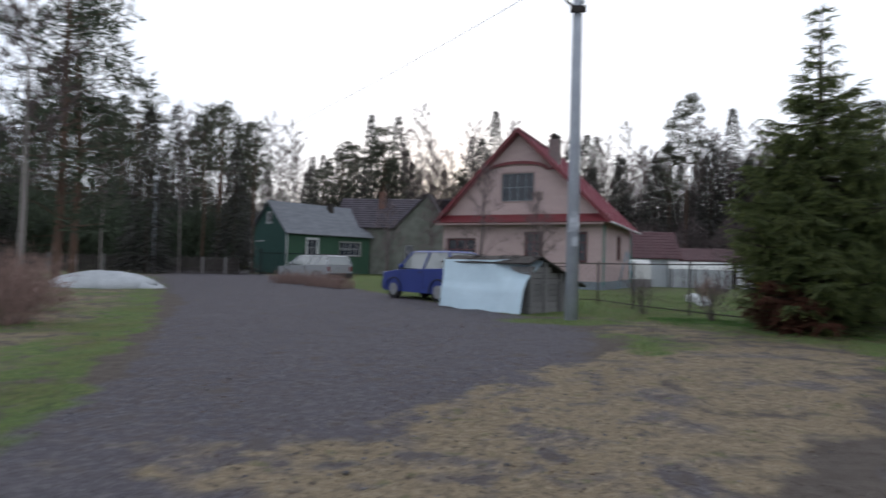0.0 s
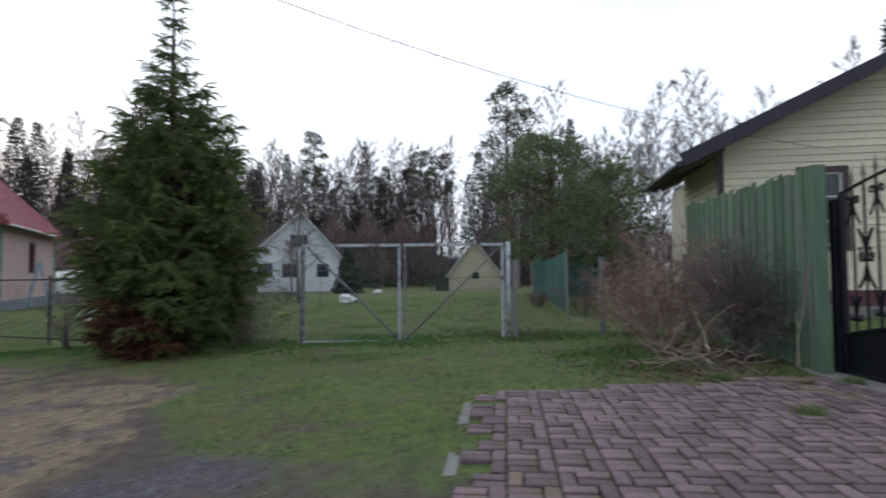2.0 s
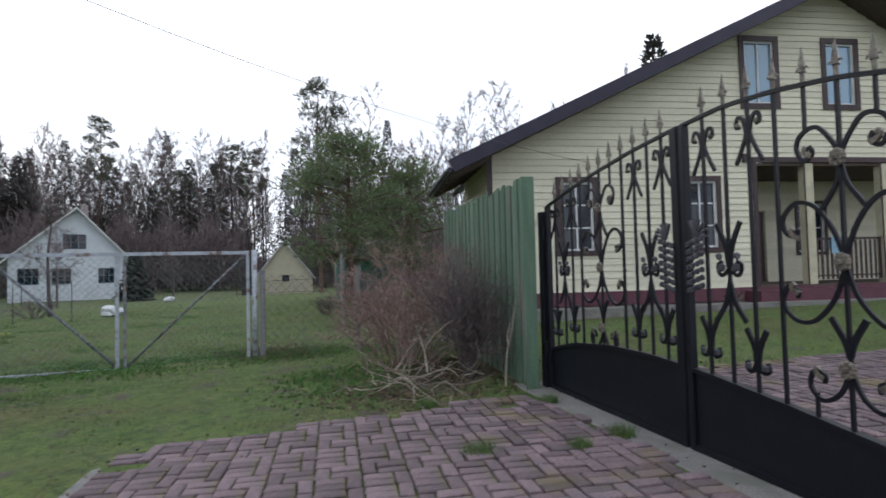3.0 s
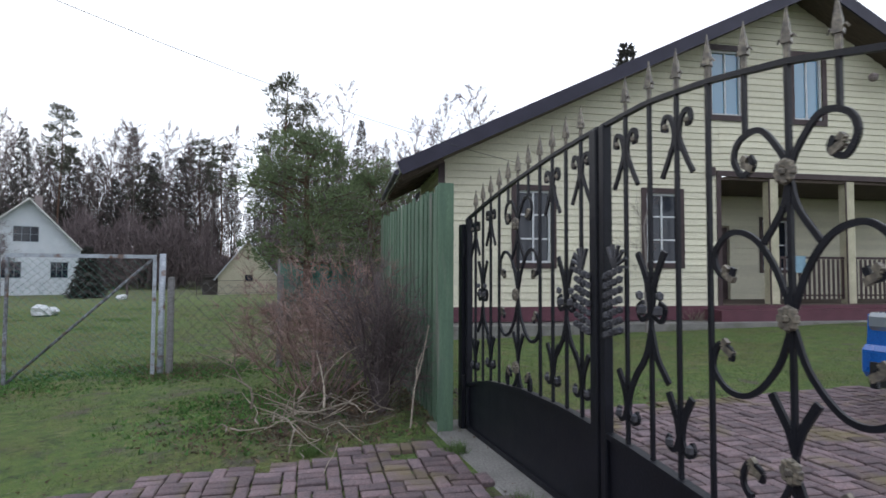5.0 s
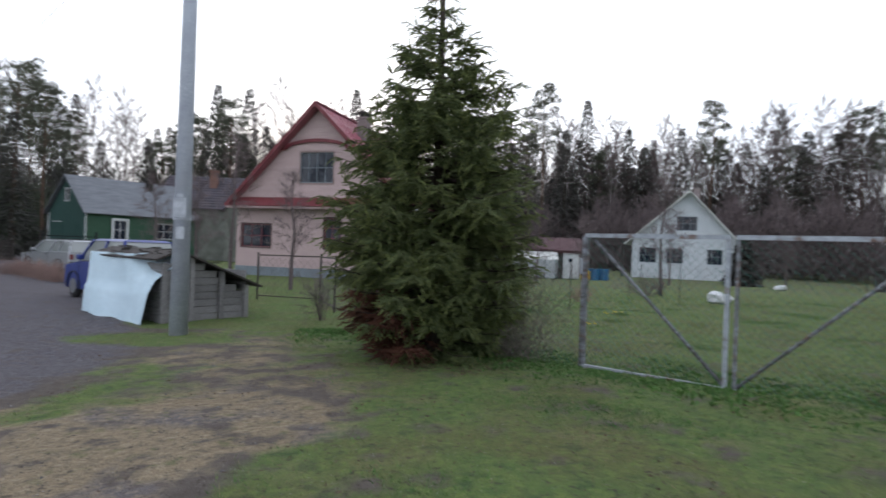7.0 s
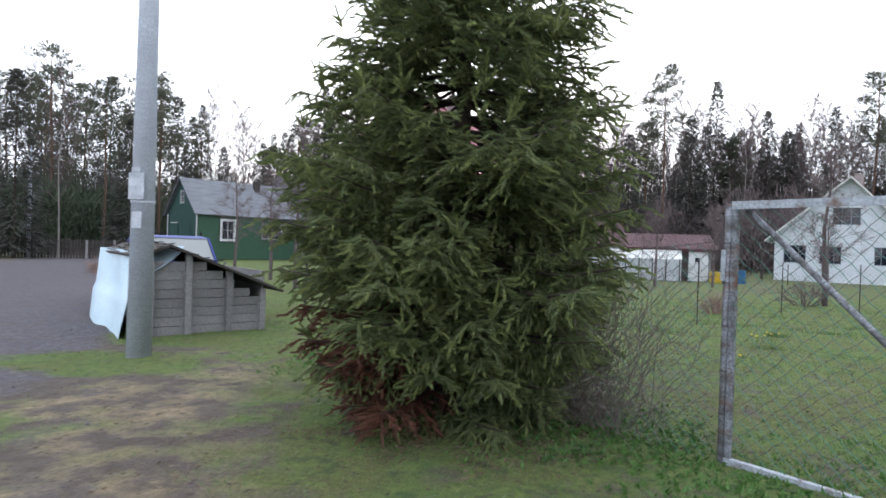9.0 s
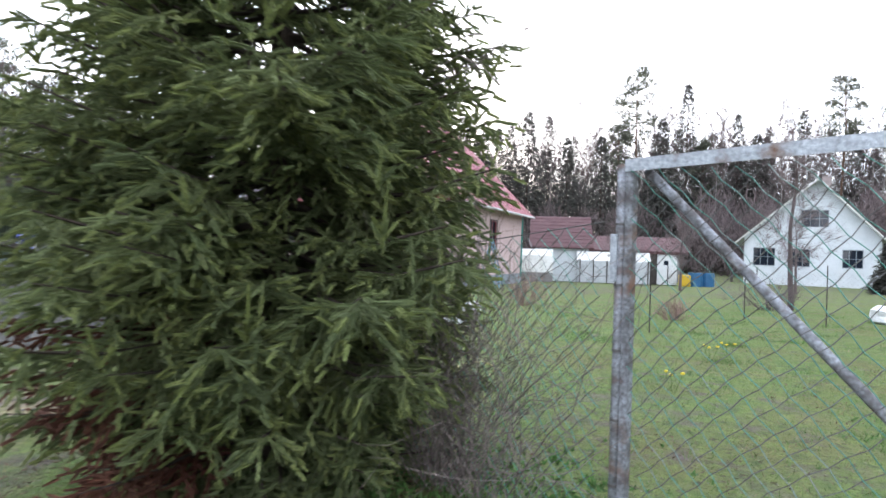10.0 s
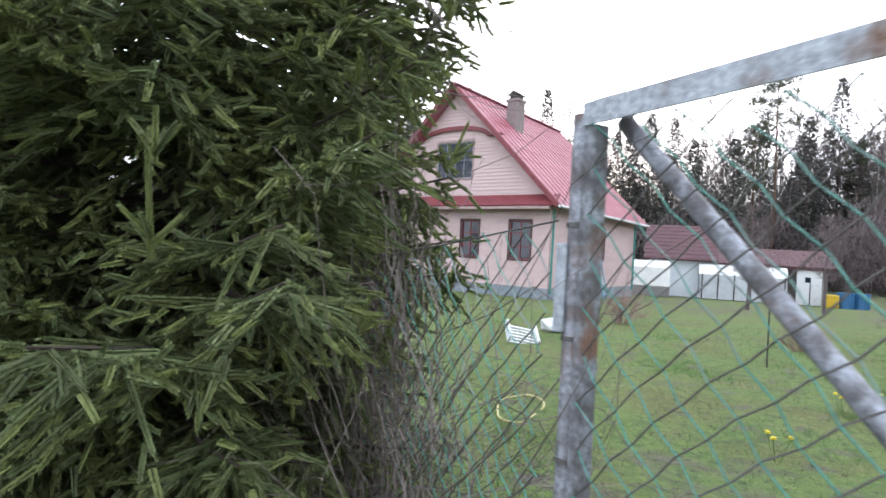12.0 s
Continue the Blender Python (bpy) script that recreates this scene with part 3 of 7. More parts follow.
def window(host, x0, x1, z0, z1, y=0.0, trim=0.09, trim_mat=None, frame_mat=None, pane_mat=None, bars=(1, 0), curtain=True, sill=False, depth=0.1, recess=0.05):
    w = Mesh()
    w.box(x0 - trim, x1 + trim, y - 0.055, y - 0.032, z1, z1 + trim)
    w.box(x0 - trim, x1 + trim, y - 0.055, y - 0.032, z0 - trim, z0)
    w.box(x0 - trim, x0, y - 0.055, y - 0.032, z0, z1)
    w.box(x1, x1 + trim, y - 0.055, y - 0.032, z0, z1)
    ob = part("window", w, trim_mat or BROWNTRIM, host)
    t, fr = 0.05, Mesh()
    fr.box(x0, x1, y + 0.0, y + depth, z0, z0 + t).box(x0, x1, y, y + depth, z1 - t, z1)
    fr.box(x0, x0 + t, y, y + depth, z0 + t, z1 - t).box(x1 - t, x1, y, y + depth, z0 + t, z1 - t)
    for i in range(bars[0]):
        c = x0 + (x1 - x0) * (i + 1) / (bars[0] + 1)
        fr.box(c - 0.022, c + 0.022, y + 0.02, y + 0.07, z0 + t, z1 - t)
    for i in range(bars[1]):
        c = z0 + (z1 - z0) * (i + 1) / (bars[1] + 1)
        fr.box(x0 + t, x1 - t, y + 0.022, y + 0.068, c - 0.018, c + 0.018)
    part("window_frame", fr, frame_mat or WHITEPAINT, ob)
    part("pane", Mesh().box(x0 + t, x1 - t, y + recess, y + recess + 0.008, z0 + t, z1 - t), pane_mat or DARKWIN, ob)
    if sill:
        part("window_sill", Mesh().box(x0 - trim, x1 + trim, y - 0.11, y - 0.056, z0 - trim - 0.03, z0 - trim), trim_mat or BROWNTRIM, ob)
    return ob


def wall_box(host, x0, x1, y0, y1, z0, z1, material, name="wall", label=""):
    return part(name, Mesh().box(x0, x1, y0, y1, z0, z1), material, host, label)


def roof_slab(host, pts, t, material, name="roof", ribs=0, rib_mat=None, label=""):
    """pts: eave a, eave b, ridge b, ridge a."""
    p = [Vector(q) for q in pts]
    nrm = (p[1] - p[0]).cross(p[3] - p[0]).normalized()
    if nrm.z < 0:
        nrm = -nrm
    m = Mesh().add([*p, *[q - nrm * t for q in p]], [(0, 1, 2, 3), (7, 6, 5, 4), (0, 4, 5, 1), (1, 5, 6, 2), (2, 6, 7, 3), (3, 7, 4, 0)])
    ribset = []
    for i in range(ribs):
        f = (i + 0.5) / ribs
        a, b = p[0].lerp(p[1], f), p[3].lerp(p[2], f)
        ribset.append(Mesh().beam(a + nrm * 0.016, b + nrm * 0.016, 0.035, 0.034, up=nrm))
    for i in range(0 if ribs == 0 else 9):
        f = (i + 0.3) / 9
        ribset.append(Mesh().beam(p[0].lerp(p[3], f) + nrm * 0.008, p[1].lerp(p[2], f) + nrm * 0.008, 0.02, 0.018, up=nrm))
    slab = part(name, m, material, host, label)
    for r in ribset:
        part("roof_rib", r, material, slab)
    return slab


def pink_house():
    h = thing("pink_house", pose(-5.04, 35.96, -0.12, 0, 0, -20.0), "pink clapboard house with red metal roof and arched gable", "house")
    W, D, E, A = 10.55, 10.2, 4.3, 9.55
    holes = [(4.33, 6.37, 5.24, 6.93), (0.7, 2.6, 1.6, 2.9), (5.95, 6.91, 1.65, 3.3), (8.53, 9.56, 1.65, 3.3)]
    x0, x1, mid = 0.35, 10.45, 5.4
    slope = (A - E) / 5.4
    clapboards(h, [(x0, 0.5), (x1, 0.5), (x1, E + 0.1), (mid, A - 0.25), (x0, E + 0.1)], 0.16, PINK, holes=holes, wall_mat=PINK)
    window(h, *holes[0], bars=(3, 1), trim=0.06, trim_mat=PINKDARK, frame_mat=BLUEGREY, pane_mat=DARKWIN)
    window(h, *holes[1], bars=(2, 1), trim=0.06, trim_mat=BROWNTRIM, frame_mat=REDTRIM)
    for q in holes[2:]:
        window(h, *q, bars=(1, 2), trim=0.07, trim_mat=BROWNTRIM, frame_mat=REDTRIM)
    part("plinth", Mesh().box(x0 - 0.04, x1 + 0.04, -0.05, D, -0.5, 0.5), BLUEGREY, h)
    side = Mesh().box(x0, x0 + 0.2, 0.19, D - 0.2, 0.5, E + 0.05)
    part("wall", side, PINK, h)
    part("wall", Mesh().prism([(x0, 0.5), (x1, 0.5), (x1, E), (mid, A - 0.3), (x0, E)], D - 0.19, D), PINK, h)
    holder = new("side_wall")
    holder.parent, holder.matrix_basis = h, pose(x1, 0.19, 0, 0, 0, 90)
    sh = [(4.6, 5.6, 1.85, 3.35)]
    clapboards(holder, [(0, 0.5), (D - 0.4, 0.5), (D - 0.4, E), (0, E)], 0.16, PINK, holes=sh)
    window(holder, *sh[0], bars=(1, 0), trim=0.06, trim_mat=BROWNTRIM, frame_mat=REDTRIM)
    ft, o = -0.55, 0.45
    drop = slope * o
    roof_slab(h, [(-0.1, ft, E - 0.35), (-0.1, D + 0.4, E - 0.35), (mid, D + 0.4, A), (mid, ft, A)], 0.1, REDROOF, ribs=22)
    roof_slab(h, [(W + 0.45, ft, E - 0.35), (W + 0.45, D + 0.4, E - 0.35), (mid, D + 0.4, A), (mid, ft, A)], 0.1, REDROOF, ribs=22)
    part("ridge_cap", Mesh().beam((mid, ft, A + 0.05), (mid, D + 0.4, A + 0.05), 0.25, 0.06), REDROOF, h)
    vb = Mesh()
    for s, xe in ((-1, -0.1), (1, W + 0.45)):
        vb.beam((xe, ft - 0.02, E - 0.4), (mid, ft - 0.02, A - 0.04), 0.04, 0.2)
    part("bargeboard", vb, REDTRIM, h)
    roof_slab(h, [(0.0, -0.62, 3.93), (W + 0.3, -0.62, 3.93), (W + 0.3, -0.06, 4.42), (0.0, -0.06, 4.42)], 0.06, REDTRIM, name="skirt_roof", ribs=0)
    part("cornice", Mesh().box(0.0, W + 0.1, -0.62, -0.5, 3.76, 3.88), PINKDARK, h)
    arch = Mesh()
    pts = [(5.3 + 1.9 * math.cos(a), -0.1, 7.1 + 0.48 * math.sin(a)) for a in np.linspace(0.08, math.pi - 0.08, 17)]
    for a, b in zip(pts, pts[1:]):
        arch.beam(a, b, 0.18, 0.09, up=(0, 1, 0))
    arch.box(7.2, 7.95, -0.18, -0.03, 7.07, 7.16).box(2.75, 3.42, -0.18, -0.03, 7.07, 7.16)
    part("arch_moulding", arch, REDTRIM, h)
    part("gutter", Mesh().tube([(W + 0.52, ft, E - 0.42), (W + 0.52, D + 0.4, E - 0.45)], 0.06, 8), WHITEPAINT, h)
    for dy in (0.05, D - 0.3):
        part("downpipe", Mesh().tube([(x1 + 0.12, dy, E - 0.5), (x1 + 0.1, dy, 0.3)], 0.045, 8), TEAL, h)
    c = part("chimney", Mesh().box(6.55, 7.15, 2.4, 3.05, 7.4, 9.3, bevel=0.01).box(6.48, 7.22, 2.33, 3.12, 9.3, 9.42), GREYBRICK, h)
    part("chimney_cap", Mesh().box(6.62, 7.08, 2.5, 2.98, 9.42, 9.6).prism([(6.5, 9.62), (7.2, 9.62), (6.85, 9.85)], 2.4, 3.1), DARKWOOD, c)
    for i in range(9):
        z = 8.05 + i * 0.14
        part("brick_course", Mesh().box(6.535, 7.165, 2.385, 3.065, z, z + 0.1), GREYBRICK, c)
    return h


def yellow_house():
    h = thing("cream_house", pose(16.19, 5.98, 0.0, 0, 0, -52.4), "cream clapboard house with dark roof, brown windows and open porch", "house")
    base, top = 0.98, 4.2
    apx, apz = 9.4, 8.9
    holes = [(1.83, 2.66, 2.0, 3.7), (5.1, 5.97, 2.02, 3.72), (6.9, 7.75, 5.75, 7.4), (9.27, 10.1, 5.75, 7.4)]
    sl = (apz - 4.35) / 9.4
    poly = [(0, base), (7.1, base), (7.1, 4.3), (16.6, 4.3), (16.6, 5.2), (apx, apz - 0.1), (0, 4.35)]
    left = [(0, base), (7.1, base), (7.1, 4.35 + 7.1 * sl), (0, 4.35)]
    right = [(7.1, 4.3), (16.6, 4.3), (16.6, 4.7), (apx, apz - 0.05), (7.1, 4.35 + 7.1 * sl)]
    clapboards(h, left, 0.165, CREAM, holes=holes, parts=True)
    clapboards(h, right, 0.165, CREAM, holes=holes, parts=True)
    for q in holes[:2]:
        w = window(h, *q, bars=(1, 2), trim=0.13, recess=0.05)
        part("curtain", Mesh().box(q[0] + 0.62, q[1] - 0.02, 0.11, 0.13, q[2], q[3]), CURTAIN, w)
    for q in holes[2:]:
        window(h, *q, bars=(1, 0), trim=0.14, pane_mat=SKYWIN)
    part("corner_board", Mesh().box(-0.03, 0.12, -0.045, -0.03, base, 4.3), BROWNTRIM, h)
    part("corner_board", Mesh().box(7.0, 7.12, -0.05, -0.033, base, 4.3), BROWNTRIM, h)
    part("lintel", Mesh().box(7.0, 16.6, -0.06, -0.035, 4.2, 4.34), BROWNTRIM, h)
    part("plinth", Mesh().box(-0.05, 16.5, -0.06, 3.2, 0.64, base).box(0.85, 16.5, 3.2, 9.0, 0.64, base), PLUM, h)
    part("porch_step", Mesh().box(6.6, 16.6, -0.7, -0.061, 0.62, 0.9), PLUM, h)
    part("pavement", Mesh().box(-0.6, 16.6, -1.1, -0.701, 0.3, 0.64), KERB, h)
    part("foundation", Mesh().box(-0.6, 16.5, -0.7, 3.3, 0.0, 0.615).box(0.8, 16.5, 3.3, 9, 0.0, 0.615), KERB, h)
    # porch
    part("porch_floor", Mesh().box(7.1, 16.5, -0.05, 2.6, base, base + 0.03), SOFFIT, h)
    part("porch_ceiling", Mesh().box(7.1, 16.5, 0.0, 2.6, 4.12, 4.19), SOFFIT, h)
    part("side_board_wall", Mesh().box(7.0, 7.1, 0.2, 2.5, base + 0.03, 4.12), CREAM, h)
    clapboards(h, [(7.1, base + 0.03), (16.5, base + 0.03), (16.5, 4.12), (7.1, 4.12)], 0.17, CREAM, y=2.6, holes=[(8.35, 9.3, base + 0.03, 3.2), (10.4, 11.3, 1.9, 3.4)], parts=True)
    d = part("door", Mesh().box(8.38, 9.27, 2.66, 2.71, base + 0.04, 3.17), BROWNTRIM, h)
    part("door_handle", Mesh().box(8.48, 8.6, 2.61, 2.655, 2.0, 2.03), CHROME, d)
    window(h, 10.4, 11.3, 1.9, 3.4, y=2.6, bars=(1, 1), trim=0.1)
    for x in (8.62, 10.88, 13.3, 16.3):
        p = part("porch_post", Mesh().box(x - 0.13, x + 0.13, -0.02, 0.2, base + 0.03, 4.18), CREAMTRIM, h)
        part("post_batten", Mesh().box(x - 0.15, x - 0.11, -0.035, -0.022, base + 0.03, 4.18), BROWNTRIM, p)
    for a, b in ((8.75, 10.75), (11.01, 13.17), (13.43, 16.17)):
        r = part("handrail", Mesh().box(a, b, 0.06, 0.12, 2.16, 2.22), BROWNTRIM, h)
        part("lower_rail", Mesh().box(a, b, 0.07, 0.11, 1.2, 1.24), BROWNTRIM, h)
        k = int((b - a) / 0.14)
        for i in range(k):
            x = a + (i + 0.5) * (b - a) / k
            part("baluster", Mesh().box(x - 0.035, x + 0.035, 0.045, 0.058, 1.12, 2.15), BROWNTRIM, r)
    # body
    part("wall", Mesh().box(0, 0.18, 0.2, 3.0, base, 4.3), CREAM, h)
    part("wall", Mesh().box(0, 1.08, 3.02, 3.2, base, 4.3), CREAM, h)
    part("wall", Mesh().box(0.9, 1.08, 3.22, 8.8, base, 4.5), CREAM, h)
    part("wall", Mesh().box(0.9, 16.5, 8.81, 9, base, 4.3), CREAM, h)
    part("wall", Mesh().box(16.3, 16.5, 2.8, 8.8, base, 4.3), CREAM, h)
    holder = new("end_wall")
    holder.parent, holder.matrix_basis = h, pose(0, 3.2, 0, 0, 0, -90)
    clapboards(holder, [(0, base), (3.18, base), (3.18, 4.2), (0, 4.2)], 0.165, CREAM, wall=0.004)
    oy = -0.85
    sl2 = (apz + 0.12 - 4.07) / (apx + 0.85)
    back = 4.07 + 1.45 * sl2
    roof_slab(h, [(-0.85, oy, 4.07), (-0.85, 3.3, 4.07), (apx, 3.3, apz + 0.12), (apx, oy, apz + 0.12)], 0.14, ROOFEDGE)
    roof_slab(h, [(0.6, 3.301, back), (0.6, 9.5, back), (apx, 9.5, apz + 0.12), (apx, 3.301, apz + 0.12)], 0.14, ROOFEDGE)
    roof_slab(h, [(18.3, oy, 4.03), (18.3, 9.5, 4.03), (apx, 9.5, apz + 0.12), (apx, oy, apz + 0.12)], 0.14, ROOFEDGE)
    bb = Mesh()
    bb.beam((-1.0, oy - 0.02, 3.95), (apx, oy - 0.02, apz), 0.05, 0.3).beam((18.3, oy - 0.02, 3.95), (apx, oy - 0.02, apz), 0.05, 0.3)
    part("bargeboard", bb, ROOFEDGE, h)
    roof_slab(h, [(-0.95, oy + 0.02, 3.87), (-0.95, 3.25, 3.87), (apx, 3.25, apz - 0.05), (apx, oy + 0.02, apz - 0.05)], 0.03, SOFFIT, name="soffit")
    roof_slab(h, [(18.25, oy + 0.02, 3.87), (18.25, 9.4, 3.87), (apx, 9.4, apz - 0.05), (apx, oy + 0.02, apz - 0.05)], 0.03, SOFFIT, name="soffit")
    for k in range(7):
        y = -0.6 + k * 0.62
        part("rafter_tail", Mesh().beam((-0.93, y, 3.80), (-0.02, y, 3.80 + 0.9 * sl2), 0.06, 0.12), SOFFIT, h)
    part("gutter", Mesh().tube([(-1.05, oy, 3.87), (-1.05, 3.3, 3.85)], 0.06, 8), ROOFEDGE, h)
    part("meter_box", Mesh().box(6.72, 6.95, -0.1, -0.034, 4.2, 4.42, bevel=0.01), BROWNTRIM, h)
    part("wall_lamp", Mesh().blob((11.4, -0.3, 6.9), (0.12, 0.12, 0.12), 10, 1, 0), GREYBRICK, h)
    return h


def small_gable(name, label, m, W, D, base, eave, apex, wall_mat, roof_mat, holes=(), over=0.4, pitch=0, win=None, ribs=0, plinth=None, bars=(1, 1), skew=0.0):
    h = thing(name, m, label, "house")
    mid = W / 2 + skew
    poly = [(0, base), (W, base), (W, eave), (mid, apex), (0, eave)]
    clapboards(h, poly, pitch or 0.4, wall_mat, d=0.02 if pitch else 0.008, holes=holes)
    for q in holes:
        window(h, *q, bars=bars, trim=0.07, **(win or {}))
    part("wall", Mesh().box(0, 0.18, 0.2, D - 0.2, base, eave), wall_mat, h)
    part("wall", Mesh().box(W - 0.18, W, 0.2, D - 0.2, base, eave), wall_mat, h)
    part("wall", Mesh().prism(poly, D - 0.19, D), wall_mat, h)
    if plinth:
        part("plinth", Mesh().box(-0.03, W + 0.03, -0.04, D, base - 0.8, base), plinth, h)
    for e, xe in ((-1, 0), (1, W)):
        s = (apex - eave) / abs(mid - xe)
        roof_slab(h, [(xe + e * over, -over, eave - s * over + 0.12), (xe + e * over, D + over, eave - s * over + 0.12), (mid, D + over, apex + 0.12), (mid, -over, apex + 0.12)], 0.09, roof_mat, ribs=ribs)
    return h


def green_house():
    m = pose(-27.1, 55.6, -0.2, 0, 0, -37.9)
    h = small_gable("green_house", "dark green boarded village house with a grey slate roof", m, 7.2, 9.8, 0.0, 4.05, 7.1, GREENWALL_TEAL, SLATE, holes=[(3.2, 4.05, 4.95, 6.0)], pitch=0.2,
                    win=dict(trim_mat=WHITEPAINT), over=0.35)
    part("door", Mesh().box(0.6, 2.9, -0.06, -0.03, 0.05, 3.0), GREENWALL_TEAL, h)
    part("door", Mesh().box(3.4, 5.8, -0.06, -0.03, 0.05, 3.0), GREENWALL_TEAL, h)
    part("door_head", Mesh().box(0.9, 2.7, -0.08, -0.04, 3.12, 3.2), WHITEPAINT, h)
    part("corner_board", Mesh().box(7.0, 7.24, -0.05, -0.022, 0, 3.95), WHITEPAINT, h)
    part("corner_board", Mesh().box(-0.04, 0.2, -0.05, -0.022, 0, 3.95), WHITEPAINT, h)
    s = new("long_wall")
    s.parent, s.matrix_basis = h, pose(7.2, 0.0, 0, 0, 0, 90)
    clapboards(s, [(0, 0), (9.8, 0), (9.8, 3.9), (0, 3.9)], 0.2, GREENWALL, holes=[(2.1, 3.2, 1.75, 3.4), (5.9, 8.5, 1.9, 3.3)], wall=0.01)
    window(s, 2.1, 3.2, 1.75, 3.4, y=-0.12, bars=(1, 1), trim=0.16, trim_mat=WHITEPAINT)
    window(s, 5.9, 8.5, 1.9, 3.3, y=-0.12, bars=(3, 1), trim=0.1, trim_mat=MOSSWALL)
    part("chimney", Mesh().box(4.1, 4.6, 6.4, 6.9, 6.1, 7.4), DARKWOOD, h)
    return h


def tile_house():
    m = pose(-12.6, 58.5, -0.2, 0, 0, 0)
    h = thing("tile_roofed_house", m, "old mossy-walled house with a dark striped tile roof and brick chimney", "house")
    poly = [(0, 0), (5.6, 0), (5.6, 4.9), (3.6, 8.6), (0, 4.9)]
    clapboards(h, poly, 0.3, MOSSWALL, holes=[(1.2, 2.0, 1.6, 3.2)], d=0.015)
    window(h, 1.2, 2.0, 1.6, 3.2, bars=(1, 1), trim=0.07)
    part("wall", Mesh().box(-6.5, 0, 0.9, 1.1, 0, 5.0), MOSSWALL, h)
    part("wall", Mesh().box(-6.5, 5.6, 7, 7.2, 0, 5.0).box(-6.5, -6.3, 1.1, 7, 0, 5.0).box(5.4, 5.6, 0.2, 7, 0, 4.8), MOSSWALL, h)
    roof = Mesh()
    for i in range(13):
        f, g = i / 13, (i + 1) / 13
        y0, y1, z0, z1 = 0.5 + 3.4 * f, 0.5 + 3.4 * g, 5.0 + 3.5 * f, 5.0 + 3.5 * g
        roof.add([(-6.9, y0, z0 + 0.08), (3.4, y0, z0 + 0.08), (3.4, y1, z1), (-6.9, y1, z1), (-6.9, y0, z0 - 0.02), (3.4, y0, z0 - 0.02)], [(0, 1, 2, 3), (4, 5, 1, 0)])
    part("tile_cover", roof, TILEROOF, h, "striped dark tile roof slope")
    roof_slab(h, [(-6.9, 7.5, 4.9), (5.9, 7.5, 4.9), (5.9, 3.9, 8.5), (-6.9, 3.9, 8.5)], 0.1, TILEROOF)
    roof_slab(h, [(6.1, -0.4, 4.5), (6.1, 7.3, 4.5), (3.5, 7.3, 8.75), (3.5, -0.4, 8.75)], 0.1, TILEROOF)
    roof_slab(h, [(-0.2, -0.4, 4.9), (-0.2, 3.2, 4.9), (3.5, 3.2, 8.75), (3.5, -0.4, 8.75)], 0.1, TILEROOF)
    part("chimney", Mesh().box(-2.4, -1.7, 2.6, 3.2, 7.2, 9.1, bevel=0.02).box(-2.5, -1.6, 2.5, 3.3, 8.9, 9.0), BRICK, h)
    return h


pink_house()
yellow_house()
green_house()
tile_house()
white = small_gable("white_house", "whitewashed brick cottage with a steep gable and white tin roof", pose(26.91, 56.19, -0.4, 0, 0, -25.5), 9.0, 8.0, 0.1, 3.9, 8.35, WHITEWALL, WHITEFILM,
                    holes=[(0.65, 2.2, 1.6, 3.05), (3.1, 4.55, 1.6, 3.0), (3.9, 5.7, 4.7, 6.05), (6.6, 7.9, 1.6, 3.0)], skew=0.45, over=0.75, pitch=0.14, win=dict(trim_mat=WHITEWALL, frame_mat=BLUEGREY), bars=(2, 1), plinth=WHITEWALL)
part("porch_post", Mesh().box(-1.0, -0.8, 0.3, 0.5, -0.2, 3.2), DARKWOOD, white)
part("chimney", Mesh().box(5.4, 6.0, 4, 4.6, 7.6, 9.2), GREYBRICK, white)
shed = small_gable("beige_shed", "small beige rendered shed with a steep gable and one tiny window", pose(39.34, 39.97, -0.45, 0, 0, -45.8), 4.9, 4.5, 0.0, 1.9, 5.0, BEIGE, GREYTARP, holes=[(2.2, 2.85, 1.4, 2.0)], over=0.35, bars=(1, 0), win=dict(frame_mat=DARKWOOD, trim_mat=BEIGE))
part("lean_to", Mesh().box(-1.3, -0.05, 0.5, 0.6, 0, 1.8).box(-1.3, -0.05, 0.2, 4, 1.85, 1.95), DARKWOOD, shed)
barn = small_gable("red_roofed_barn", "low grey shed with a dark red tin roof beside the greenhouse", pose(13.2, 52.3, -0.3, 0, 0, -4), 7.4, 5, 0, 2.2, 2.3, OLDWOOD, DARKRED, over=0.3)
roof_slab(barn, [(-0.5, -0.5, 2.3), (7.9, -0.5, 2.3), (7.9, 3, 3.5), (-0.5, 3, 3.5)], 0.08, DARKRED, name="front_roof", ribs=20)
barn2 = small_gable("maroon_roofed_shed", "shed with a steep dark red roof behind the pink house", pose(9.4, 47.0, -0.25, 0, 0, -4), 3.6, 6, 0, 2.2, 2.3, WHITEWALL, DARKRED, over=0.2)
roof_slab(barn2, [(-0.4, -0.4, 2.3), (3.9, -0.4, 2.3), (3.9, 3, 4.6), (-0.4, 3, 4.6)], 0.08, DARKRED, name="front_roof", ribs=9)

# ---------- plants: templates ----------
def blades_mesh(name, P, D, U, L, W, material, taper=0.0):
    """Thin leaves: base P, direction D, side U (n, 3 each), length L and width W."""
    n = len(P)
    L, W = np.asarray(L).reshape(-1, 1), np.asarray(W).reshape(-1, 1)
    if taper == 0.0:
        v = np.stack([P - U * W / 2, P + U * W / 2, P + D * L], 1).reshape(-1, 3)
        f = np.arange(3 * n).reshape(n, 3)
    else:
        v = np.stack([P - U * W / 2, P + U * W / 2, P + U * W * taper / 2 + D * L, P - U * W * taper / 2 + D * L], 1).reshape(-1, 3)
        f = np.arange(4 * n).reshape(n, 4)
    return fast(name, v, f, material)


def unit(a):
    return a / np.maximum(np.linalg.norm(a, axis=-1, keepdims=True), 1e-9)


